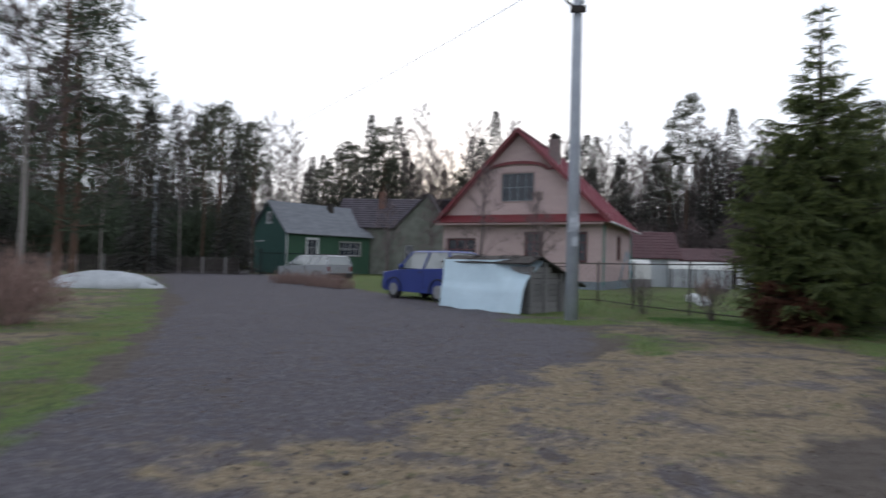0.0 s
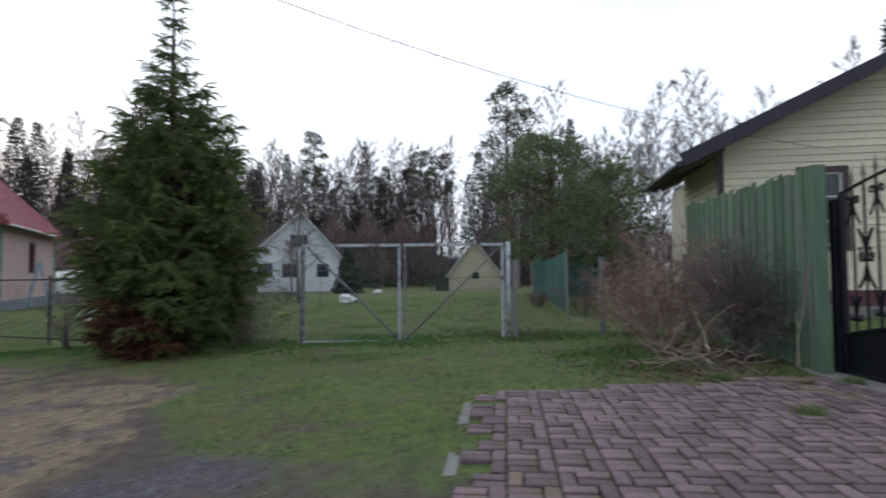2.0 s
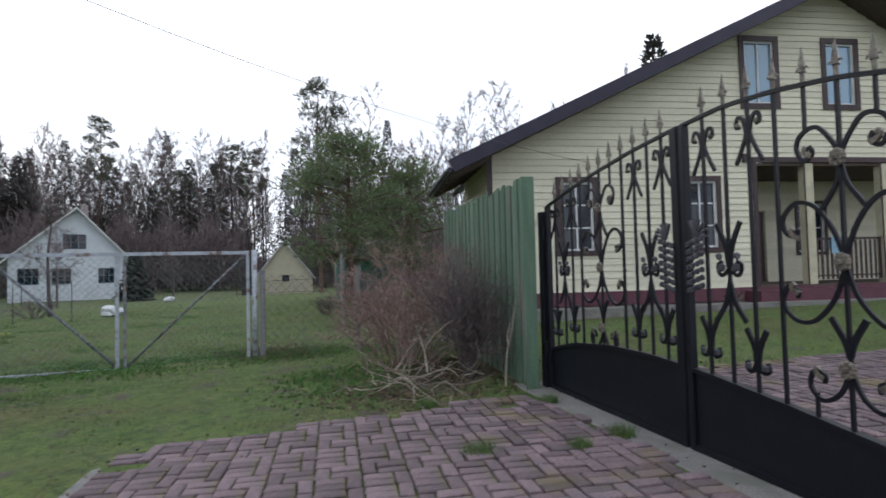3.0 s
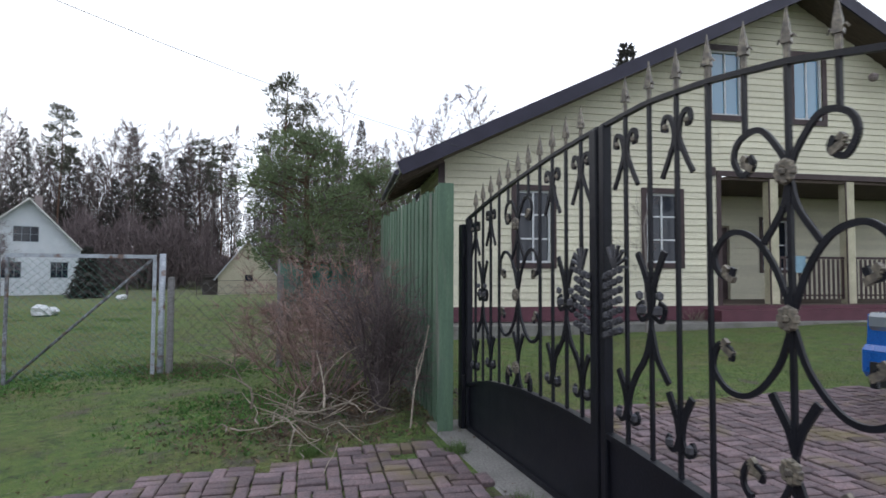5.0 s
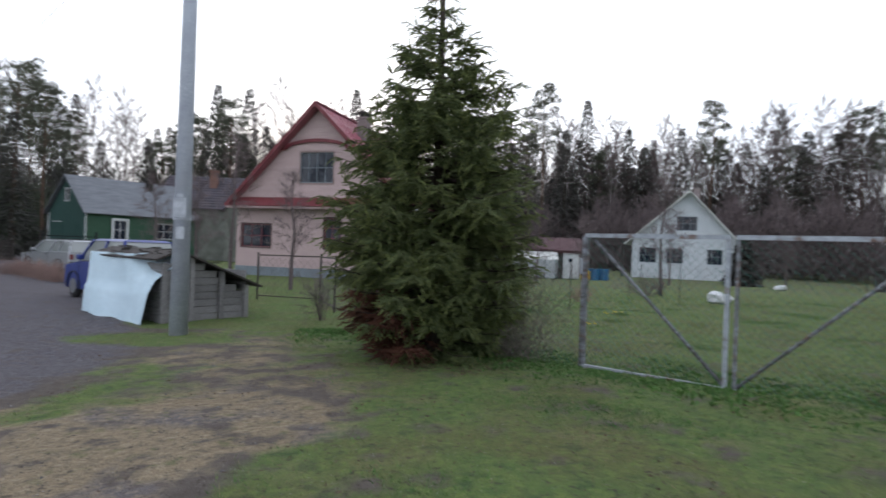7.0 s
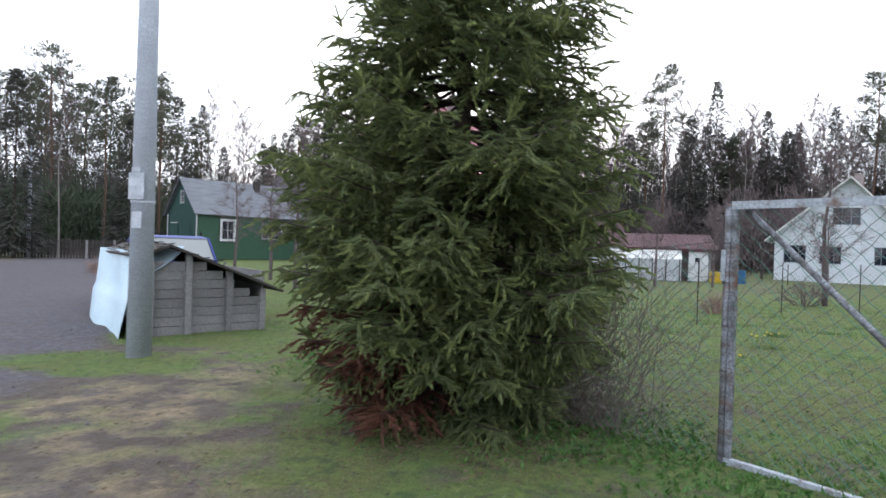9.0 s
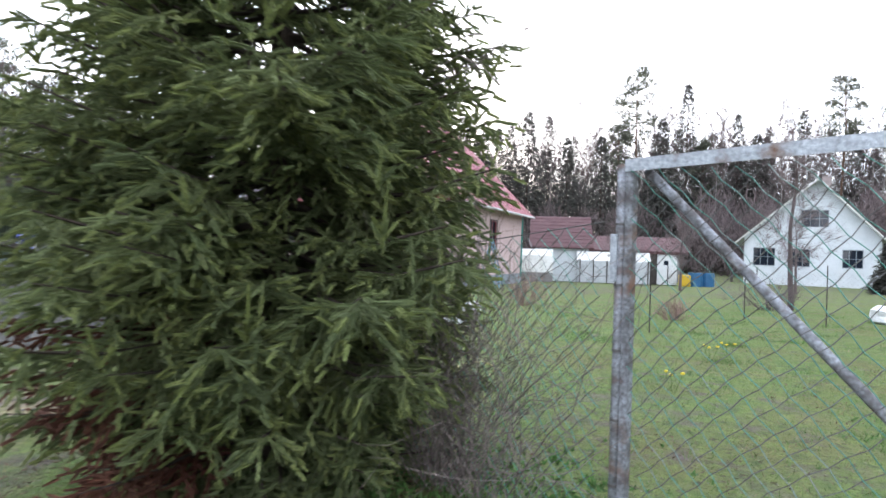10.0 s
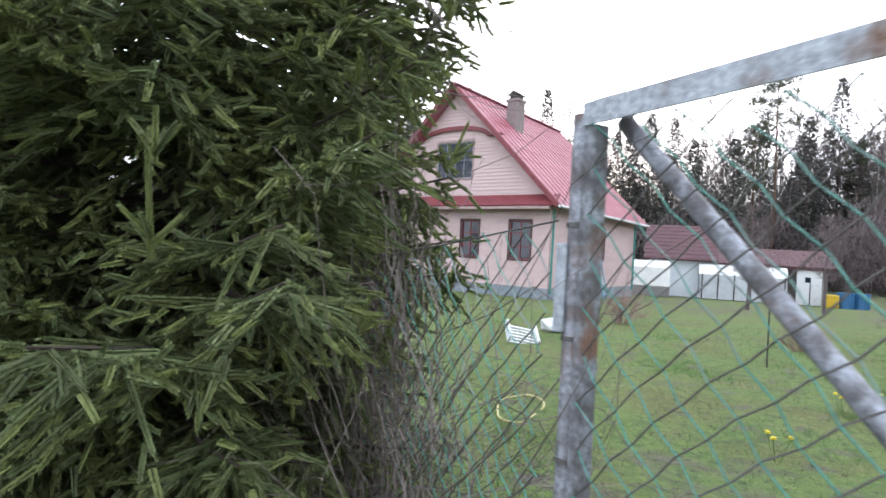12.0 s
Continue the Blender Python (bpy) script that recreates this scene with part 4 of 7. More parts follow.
def side_of(D, rs):
    return unit(np.cross(D, unit(rs.normal(size=D.shape))))


def far_spruce(seed, H=14.0, R=2.4, dense=2100, material=None, low=0.06):
    rs = np.random.RandomState(seed)
    t = tagged(new("tree"), "", "")
    trunk = part("trunk", Mesh().tube([(0, 0, 0), (0.05, 0, H * 0.5), (0, 0, H * 0.97)], 0.16, 6, 0.03), BARK, t)
    h = low + (1 - low) * rs.uniform(0, 1, dense) ** 1.25
    whorl = np.round(h * 26) / 26
    h = whorl * 0.15 + h * 0.85
    az = rs.uniform(0, 2 * np.pi, dense)
    lob = 1 + 0.22 * np.sin(az * 3 + h * 40) + 0.16 * np.sin(az * 5 - h * 23 + seed)
    prof = (1 - h) ** 0.75 * R * lob + 0.22
    rad = prof * rs.uniform(0.25, 1.0, dense) ** 0.6
    P = np.stack([np.cos(az) * rad * 0.85, np.sin(az) * rad * 0.85, h * H - 0.28 * rad * 0.6], -1)
    D = unit(np.stack([np.cos(az + rs.normal(0, 0.4, dense)), np.sin(az + rs.normal(0, 0.4, dense)), rs.normal(-0.28, 0.25, dense) + (h > 0.85) * 0.7], -1))
    U = unit(np.cross(D, [0, 0, 1.0]) + rs.normal(0, 0.35, D.shape))
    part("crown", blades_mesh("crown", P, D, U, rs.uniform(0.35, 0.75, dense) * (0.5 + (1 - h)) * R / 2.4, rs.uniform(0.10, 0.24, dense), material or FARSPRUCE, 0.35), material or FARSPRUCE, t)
    return t


def far_pine(seed, H=16.0, bare=0.5, R=2.0, clumps=34, material=None, per=70, leafsize=0.32):
    rs = np.random.RandomState(seed)
    t = new("tree")
    m = Mesh().tube([(0, 0, 0), (rs.normal(0, 0.15), 0.1, H * 0.4), (rs.normal(0, 0.2), 0, H * 0.75), (0, 0, H * 0.96)], 0.19, 7, 0.04)
    P, D = [], []
    for i in range(clumps):
        h = bare + (1 - bare) * (i + rs.uniform(0, 1)) / clumps
        az = rs.uniform(0, 6.28)
        s = (h - bare) / (1 - bare)
        r = R * (0.35 + 0.9 * math.sin(math.pi * min(1, s * 0.85 + 0.12))) * rs.uniform(0.45, 1.05)
        tip = np.array([math.cos(az) * r, math.sin(az) * r, h * H + r * rs.uniform(-0.05, 0.35)])
        m.tube([(0, 0, h * H - 0.15), tuple(tip * [0.6, 0.6, 1] - [0, 0, 0.1]), tuple(tip)], 0.035, 3, 0.012, cap=False)
        size = R * 0.30 * rs.uniform(0.7, 1.3) * (1.1 - 0.4 * s)
        c = unit(rs.normal(size=(per, 3)))
        q = c * rs.uniform(0.2, 1, (per, 1)) ** 0.5 * [size * 1.35, size * 1.35, size * 0.55]
        P.append(tip * [0.85, 0.85, 1] + q)
        D.append(unit(c + [0, 0, 0.5]))
    for i in range(6):
        h, az = bare * rs.uniform(0.35, 1), rs.uniform(0, 6.28)
        m.tube([(0, 0, h * H), (math.cos(az) * 0.9, math.sin(az) * 0.9, h * H - 0.1)], 0.025, 3, 0.008, cap=False)
    P, D = np.concatenate(P), np.concatenate(D)
    part("trunk", m, PINEBARK, t)
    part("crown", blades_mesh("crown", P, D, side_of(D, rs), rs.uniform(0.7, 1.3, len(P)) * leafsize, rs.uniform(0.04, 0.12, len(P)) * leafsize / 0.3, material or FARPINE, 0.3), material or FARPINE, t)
    return t


def limbs(rs, m, p, d, length, r, depth, spread=0.6, kids=3, lift=0.12, sides=4, tips=None, curl=0.15):
    """Branches that fork, as tapered tubes."""
    pts, q, v = [p], p.copy(), d.copy()
    for _ in range(3):
        v = unit(v + rs.normal(0, curl, 3) + [0, 0, lift])
        q = q + v * length / 3
        pts.append(q)
    m.tube([tuple(a) for a in pts], r, max(3, sides), r * 0.5, cap=False)
    if tips is not None and depth <= 1:
        tips.append((pts[1], v))
        tips.append((q, v))
    if depth <= 0:
        return
    for i in range(kids):
        a = pts[1 + (i % 3)]
        w = unit(v + rs.normal(0, spread, 3))
        limbs(rs, m, a, w, length * rs.uniform(0.5, 0.75), r * 0.5, depth - 1, spread, kids, lift, sides - 1, tips, curl)


def bare_tree(seed, H=13.0, trunk_mat=None, twig_mat=None, r=0.12, kids=3, tall=True, twigs=12, first=0.28, n=17, spread=0.35, twig_len=0.55, twig_w=0.03):
    rs = np.random.RandomState(seed)
    t = new("tree")
    tr, br, tips = Mesh(), Mesh(), []
    pts = [np.array([rs.normal(0, 0.02) * H * f, rs.normal(0, 0.02) * H * f, H * f]) for f in (0, 0.25, 0.5, 0.75, 1.0)]
    tr.tube([tuple(p) for p in pts], r, 7, 0.015)
    for i in range(n):
        f = first + (0.97 - first) * (i + 0.5) / n
        k = min(3, int(f * 4))
        p = pts[k] + (pts[k + 1] - pts[k]) * (f * 4 - k)
        az = i * 2.4 + rs.uniform(-0.5, 0.5)
        d = unit(np.array([math.cos(az), math.sin(az), 1.1 if tall else 0.5]))
        limbs(rs, br, p, d, H * 0.22 * (1.15 - f), 0.03 * (1.2 - f) * H / 13, 1, spread, kids, 0.1, 4, tips)
    P, D = [], []
    for p, d in tips:
        for _ in range(twigs):
            w = unit(d + rs.normal(0, 0.5, 3) + [0, 0, 0.05])
            P.append(p + w * 0.1 * rs.uniform(0, 1)), D.append(w)
    P, D = np.array(P), np.array(D)
    part("trunk", tr, trunk_mat or BIRCHBARK, t)
    part("branchwork", br, twig_mat or BIRCHTWIG, t, kind="stuff")
    part("crown", blades_mesh("twigs", P, D, side_of(D, rs), rs.uniform(0.5, 1.3, len(P)) * twig_len, np.full(len(P), twig_w), twig_mat or BIRCHTWIG), twig_mat or BIRCHTWIG, t)
    return t


def bare_bush(name, seed, m, H, R, stems, material, label, category="bush", twigs=7, depth=2, lean=(0, 0), r=0.011, group=""):
    rs = np.random.RandomState(seed)
    t = thing(name, m, label, category, group)
    br, tips = Mesh(), []
    for i in range(stems):
        az, k = rs.uniform(0, 6.28), rs.uniform(0, 1)
        p = np.array([math.cos(az) * R * 0.22 * k, math.sin(az) * R * 0.22 * k, 0.0])
        d = unit(np.array([math.cos(az) * R * k / H + lean[0], math.sin(az) * R * k / H + lean[1], 1.0]))
        limbs(rs, br, p, d, H * rs.uniform(0.45, 0.75), r * rs.uniform(0.6, 1.2), depth, 0.5, 2, 0.02, 4, tips, 0.2)
    P, D = [], []
    for p, d in tips:
        for _ in range(twigs):
            w = unit(d + rs.normal(0, 0.55, 3))
            P.append(p), D.append(w)
    P, D = np.array(P), np.array(D)
    part("stem_tangle", br, material, t, kind="stuff")
    part("twig_spray", blades_mesh("twigs", P, D, side_of(D, rs), rs.uniform(0.08, 0.4, len(P)) * H / 1.8, np.full(len(P), 0.006 * H / 1.6), material), material, t, kind="stuff")
    return t


def big_spruce():
    """The spruce beside the lane: whorled boughs whose many side shoots bear single needles."""
    rs = np.random.RandomState(11)
    H = 6.35
    t = thing("spruce_tree", on(5.5, 11.05), "dense green spruce beside the wire gate with reddish dead boughs", "tree")
    part("trunk", Mesh().tube([(0, 0, -0.1), (0.02, 0.02, 2.5), (0, 0, 5.0), (0.0, 0, H)], 0.11, 10, 0.008), BARK, t)
    hs = [0.0, 0.25, 0.7, 1.5, 2.5, 3.2, 3.75, 4.2, 4.6, 5.0, 5.5, 6.35]
    rr = [0.65, 1.03, 1.36, 1.53, 1.52, 1.34, 1.12, 0.90, 0.60, 0.36, 0.15, 0.02]
    boughs, S_, D_, L_, red, tip = Mesh(), [], [], [], [], []
    z = 0.14
    while z < H - 0.1:
        R = float(np.interp(z, hs, rr))
        k = max(4, int(6 + R * 5.0)) if z < 4.6 else 6
        for j in range(k):
            az = 2 * math.pi * (j + rs.uniform(-0.35, 0.35)) / k + z * 3.1
            L = max(0.1, R * rs.uniform(0.72, 1.05) * (1 + 0.10 * math.sin(az * 3 + z * 2)))
            if rs.uniform() < 0.05:
                L *= 1.15
            up = float(np.interp(z, (0, 2.0, 3.6, 4.8, 6.0), (0.0, 0.10, 0.24, 0.5, 0.75)))
            if rs.uniform() < (0.13 if z < 2.2 else 0.34 if z < 2.7 else 0.42):
                continue
            dead = z < 1.15 and 2.6 < (az % 6.283) < 4.3 and rs.uniform() < 0.8
            bend = rs.uniform(-0.35, 0.35)
            bow = lambda f: np.array([math.cos(az + bend * f) * L * f, math.sin(az + bend * f) * L * f, z + L * (up * f - 0.45 * f * (1 - 0.75 * f))])
            boughs.tube([tuple(bow(f)) for f in (0, 0.35, 0.7, 1.0)], 0.018 * (0.4 + L / 1.6), 4, 0.004, cap=False)
            n = int(L * 9) + 2
            for i in range(n + 1):
                f = 1.0 - 0.72 * (i / (n + 0.5))
                for sgn in ((-1, 1) if i else (0,)):
                    a2 = az + bend + sgn * rs.uniform(0.5, 1.15)
                    ln = (0.10 + 0.40 * L * (1 - f) ** 0.7) * rs.uniform(0.7, 1.15) if i else 0.14
                    drop = rs.uniform(-0.85, 0.2) + up * 0.6
                    d = unit(np.array([math.cos(a2), math.sin(a2), drop]))
                    q = bow(f)
                    m = max(2, int(ln / 0.05))
                    for g in range(m):
                        u = (g + 1) / m
                        p = q + d * ln * u + np.array([0, 0, -0.12 * ln * u * u])
                        sd = 1 if g % 2 else -1
                        a3 = a2 + (sd * rs.uniform(0.35, 0.8) if g < m - 1 else rs.uniform(-0.15, 0.15))
                        fd = unit(np.array([math.cos(a3), math.sin(a3), drop * 0.7 + rs.normal(-0.25, 0.42)]))
                        S_.append(p - d * 0.02), D_.append(fd), L_.append(rs.uniform(0.06, 0.105)), red.append(dead)
                        tip.append(u > 0.6 and f > 0.45 and rs.uniform() < 0.68)
                    S_.append(q), D_.append(d), L_.append(ln), red.append(dead), tip.append(False)
        z += 0.135 if z < 4.5 else 0.16
    part("bough_frame", boughs, BARK, t, kind="stuff")
    bare = Mesh()
    for i in range(34):
        az, zz = rs.uniform(-0.3, 0.9), rs.uniform(2.2, 3.9)
        R = float(np.interp(zz, hs, rr))
        q = np.array([math.cos(az) * R * 0.7, math.sin(az) * R * 0.7, zz])
        limbs(rs, bare, q, unit(np.array([math.cos(az), math.sin(az), 0.35])), rs.uniform(0.5, 0.85), 0.0045, 2, 0.55, 3, 0.06, 3, None, 0.25)
    part("bare_twigwork", bare, VINEGREY, t, "bare grey twigs between the green boughs", kind="stuff")
    for i in range(70):
        az, zz = rs.uniform(3.2, 6.8), rs.uniform(0.7, 5.0)
        R = float(np.interp(zz, hs, rr)) * rs.uniform(0.82, 0.98)
        q = np.array([math.cos(az) * R, math.sin(az) * R, zz - 0.1])
        d = unit(np.array([math.cos(az) * 0.35, math.sin(az) * 0.35, 1.0]) + rs.normal(0, 0.15, 3))
        ln = rs.uniform(0.14, 0.30)
        S_.append(q), D_.append(d), L_.append(ln), red.append(False), tip.append(True)
        for g in range(5):
            a = rs.uniform(0, 6.28)
            S_.append(q + d * ln * 0.25 * rs.uniform(0, 1)), D_.append(unit(d + [math.cos(a) * 0.9, math.sin(a) * 0.9, 0])), L_.append(rs.uniform(0.08, 0.13)), red.append(False), tip.append(g % 2 == 0)
    S, D, L = np.array(S_), np.array(D_), np.array(L_)
    red, tip = np.array(red), np.array(tip)
    side = side_of(D, rs)
    stem = blades_mesh("shoots", S, D, side, L, np.full(len(L), 0.007), BARK)
    part("shoot_wood", stem, BARK, t, kind="stuff")
    # leaders that stand up from the bough ends
    for name, pick, material in (("needles", ~red & ~tip, NEEDLE), ("young_needles", ~red & tip, NEEDLETIP), ("dry_needles", red, NEEDLERED)):
        s, d, ln = S[pick], D[pick], L[pick]
        cnt = np.maximum(8, (ln * (380 if name != "dry_needles" else 150)).astype(int))
        idx = np.repeat(np.arange(len(s)), cnt)
        m = len(idx)
        f = rs.uniform(0, 1, m)
        P = s[idx] + d[idx] * (ln[idx] * f)[:, None]
        U = side_of(d[idx], rs)
        N = unit(d[idx] * rs.uniform(0.9, 1.5, (m, 1)) + U + [0, 0, 0.06])
        P = P + U * 0.002
        core = np.tile(d, (2, 1))
        side2 = side_of(d, rs)
        cm = blades_mesh("core", np.tile(s, (2, 1)), core, np.concatenate([side2, unit(np.cross(d, side2))]), np.tile(ln, 2) * 0.96, np.full(2 * len(s), 0.021), material, 0.7)
        part(name + "_inner", cm, material, t, kind="stuff")
        part(name, blades_mesh(name, P, N, unit(np.cross(N, d[idx] + 1e-3)), rs.uniform(0.015, 0.019, m) * np.clip(2.6 - 1.8 * f, 0.85, 1), rs.uniform(0.0042, 0.006, m), material), material, t, kind="stuff")
    return t


# ---------- forest round the place ----------
LOW_WOOD = (43.0, 47.5)


def place_forest():
    rs = np.random.RandomState(4)
    names = {"spruce_tree": ("tall dark forest spruce standing in the woods", "tree"), "pine_tree": ("tall forest pine with a bare trunk and ragged crown", "tree"), "birch_tree": ("leafless forest birch with fine purplish twigs", "tree")}
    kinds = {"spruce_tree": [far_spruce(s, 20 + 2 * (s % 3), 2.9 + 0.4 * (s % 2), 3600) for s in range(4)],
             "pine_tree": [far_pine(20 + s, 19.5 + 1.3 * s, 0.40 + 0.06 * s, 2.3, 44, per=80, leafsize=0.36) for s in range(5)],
             "birch_tree": [bare_tree(40 + s, 21 + 1.5 * s, twigs=13, n=24, twig_len=0.75) for s in range(4)]}
    spots = []

    def row(a0, a1, dist, gap, mix, hmul=1.0, jit=5.0, cx=3.0, cy=4.0):
        a = a0
        while a < a1:
            d = dist + rs.uniform(-jit, jit)
            if LOW_WOOD[0] < a < LOW_WOOD[1] and rs.uniform() < 0.75:
                a += 1.0
                continue
            spots.append((cx + d * math.sin(radians(a)), cy + d * math.cos(radians(a)), mix[rs.randint(len(mix))], hmul * rs.uniform(0.82, 1.15)))
            a += math.degrees(gap / d) * rs.uniform(0.7, 1.3)

    P, S, B = "pine_tree", "spruce_tree", "birch_tree"
    row(-54, -30, 52, 2.4, [S, S, B, P], 0.55, 5)
    row(-60, -16, 84, 2.6, [P, S, P, B], 0.85)
    row(-16, 22, 84, 2.1, [P, S, B, S, B], 0.92)
    row(-60, 26, 99, 1.5, [S, S, B, B], 0.9, 3)
    row(-20, 62, 106, 1.0, [B, B, S, B], 0.9, 3)
    row(16, 48, 88, 2.2, [B, S, B, P, B, S], 0.98)
    row(20, 60, 97, 1.6, [S, B, B], 0.9, 3)
    row(33, 56, 82, 2.0, [B, B, S], 0.85)
    row(52, 86, 70, 2.2, [B, B, B], 0.9, 4)
    row(50, 118, 76, 2.4, [B, B, B, S], 0.9)
    row(52, 118, 92, 2.2, [B, P, B, S], 0.92)
    # Unseen trees behind the camera, added sparsely to give reflections a forest edge.
    row(118, 300, 75, 6.5, [P, S, B], 0.9)
    for x, y, k, s in spots:
        src = kinds[k][rs.randint(len(kinds[k]))]
        c = copy_thing(src, pose(x, y, ground_z(x, y) - 0.1, 0, 0, rs.uniform(0, 360)) @ Matrix.Diagonal((s, s, s, 1)))
        c.scale = (s * rs.uniform(0.9, 1.15), s * rs.uniform(0.9, 1.15), s)
        c.name = k
        tagged(c, *names[k], "trees of the woods")
    for ks in kinds.values():
        for t in ks:
            for o in list(t.children_recursive) + [t]:
                bpy.data.objects.remove(o)


def undergrowth(name, label, x0, y0, x1, y1, depth, H, n, material, seed):
    rs = np.random.RandomState(seed)
    f, g = rs.uniform(0, 1, n), rs.uniform(-0.5, 0.5, n)
    nx, ny = y1 - y0, x0 - x1
    k = math.hypot(nx, ny)
    x, y = x0 + (x1 - x0) * f + nx / k * depth * g, y0 + (y1 - y0) * f + ny / k * depth * g
    hh = H * (0.55 + 0.3 * np.sin(f * 40 + seed) ** 2 + 0.25 * rs.uniform(0, 1, n))
    az = np.degrees(np.arctan2(x - 3, y - 4))
    hh = hh * np.where((az > LOW_WOOD[0]) & (az < LOW_WOOD[1]), 0.4, 1.0)
    z = gz(x, y) + hh * rs.uniform(0, 1, n) ** 0.8
    D = unit(rs.normal(0, 0.5, (n, 3)) + [0, 0, 0.9])
    me = blades_mesh(name, np.stack([x, y, z], -1), D, side_of(D, rs), rs.uniform(0.6, 1.8, n), rs.uniform(0.04, 0.14, n), material, 0.3)
    return tagged(new(name, me), label, "undergrowth", kind="stuff")

# ---------- lane side ----------
def concrete_pole(x, y, H, r0, r1, label, fittings=True):
    t = thing("utility_pole", on(x, y), label, "utility pole")
    part("shaft", Mesh().tube([(0, 0, -0.2), (0, 0, H * 0.5), (0, 0, H)], r0, 16, r1), CONCRETE, t, smooth=True)
    if fittings:
        part("bracket", Mesh().tube([(0, 0, 7.35), (-0.25, -0.05, 7.5), (-0.42, -0.08, 7.75)], 0.03, 8).box(-0.18, 0.18, -0.17, -0.12, 7.2, 7.36), DARKWOOD, t)
        n = part("notice", Mesh().box(-0.10, 0.12, -0.163, -0.157, 2.1, 2.45).box(-0.06, 0.06, -0.165, -0.16, 2.46, 2.52).box(-0.04, 0.1, -0.166, -0.158, 1.72, 1.94), PAPER, t, "torn white paper notices")
        part("tape_band", Mesh().tube([(0, 0, 2.06), (0, 0, 2.09)], 0.153, 16), PAPER, t)
        part("insulator", Mesh().blob((0.1, -0.1, 7.47), (0.05, 0.05, 0.07), 8, 0, 0), PAPER, t)
    return t


def wire(a, b, sag, label="thin black overhead cable", r=0.008):
    pts = []
    for i in range(17):
        f = i / 16
        pts.append(tuple(Vector(a).lerp(Vector(b), f) + Vector((0, 0, -sag * 4 * f * (1 - f)))))
    return solid("overhead_cable", Mesh().tube(pts, r, 5), CABLE, pose(0, 0, 0), label, "cable")


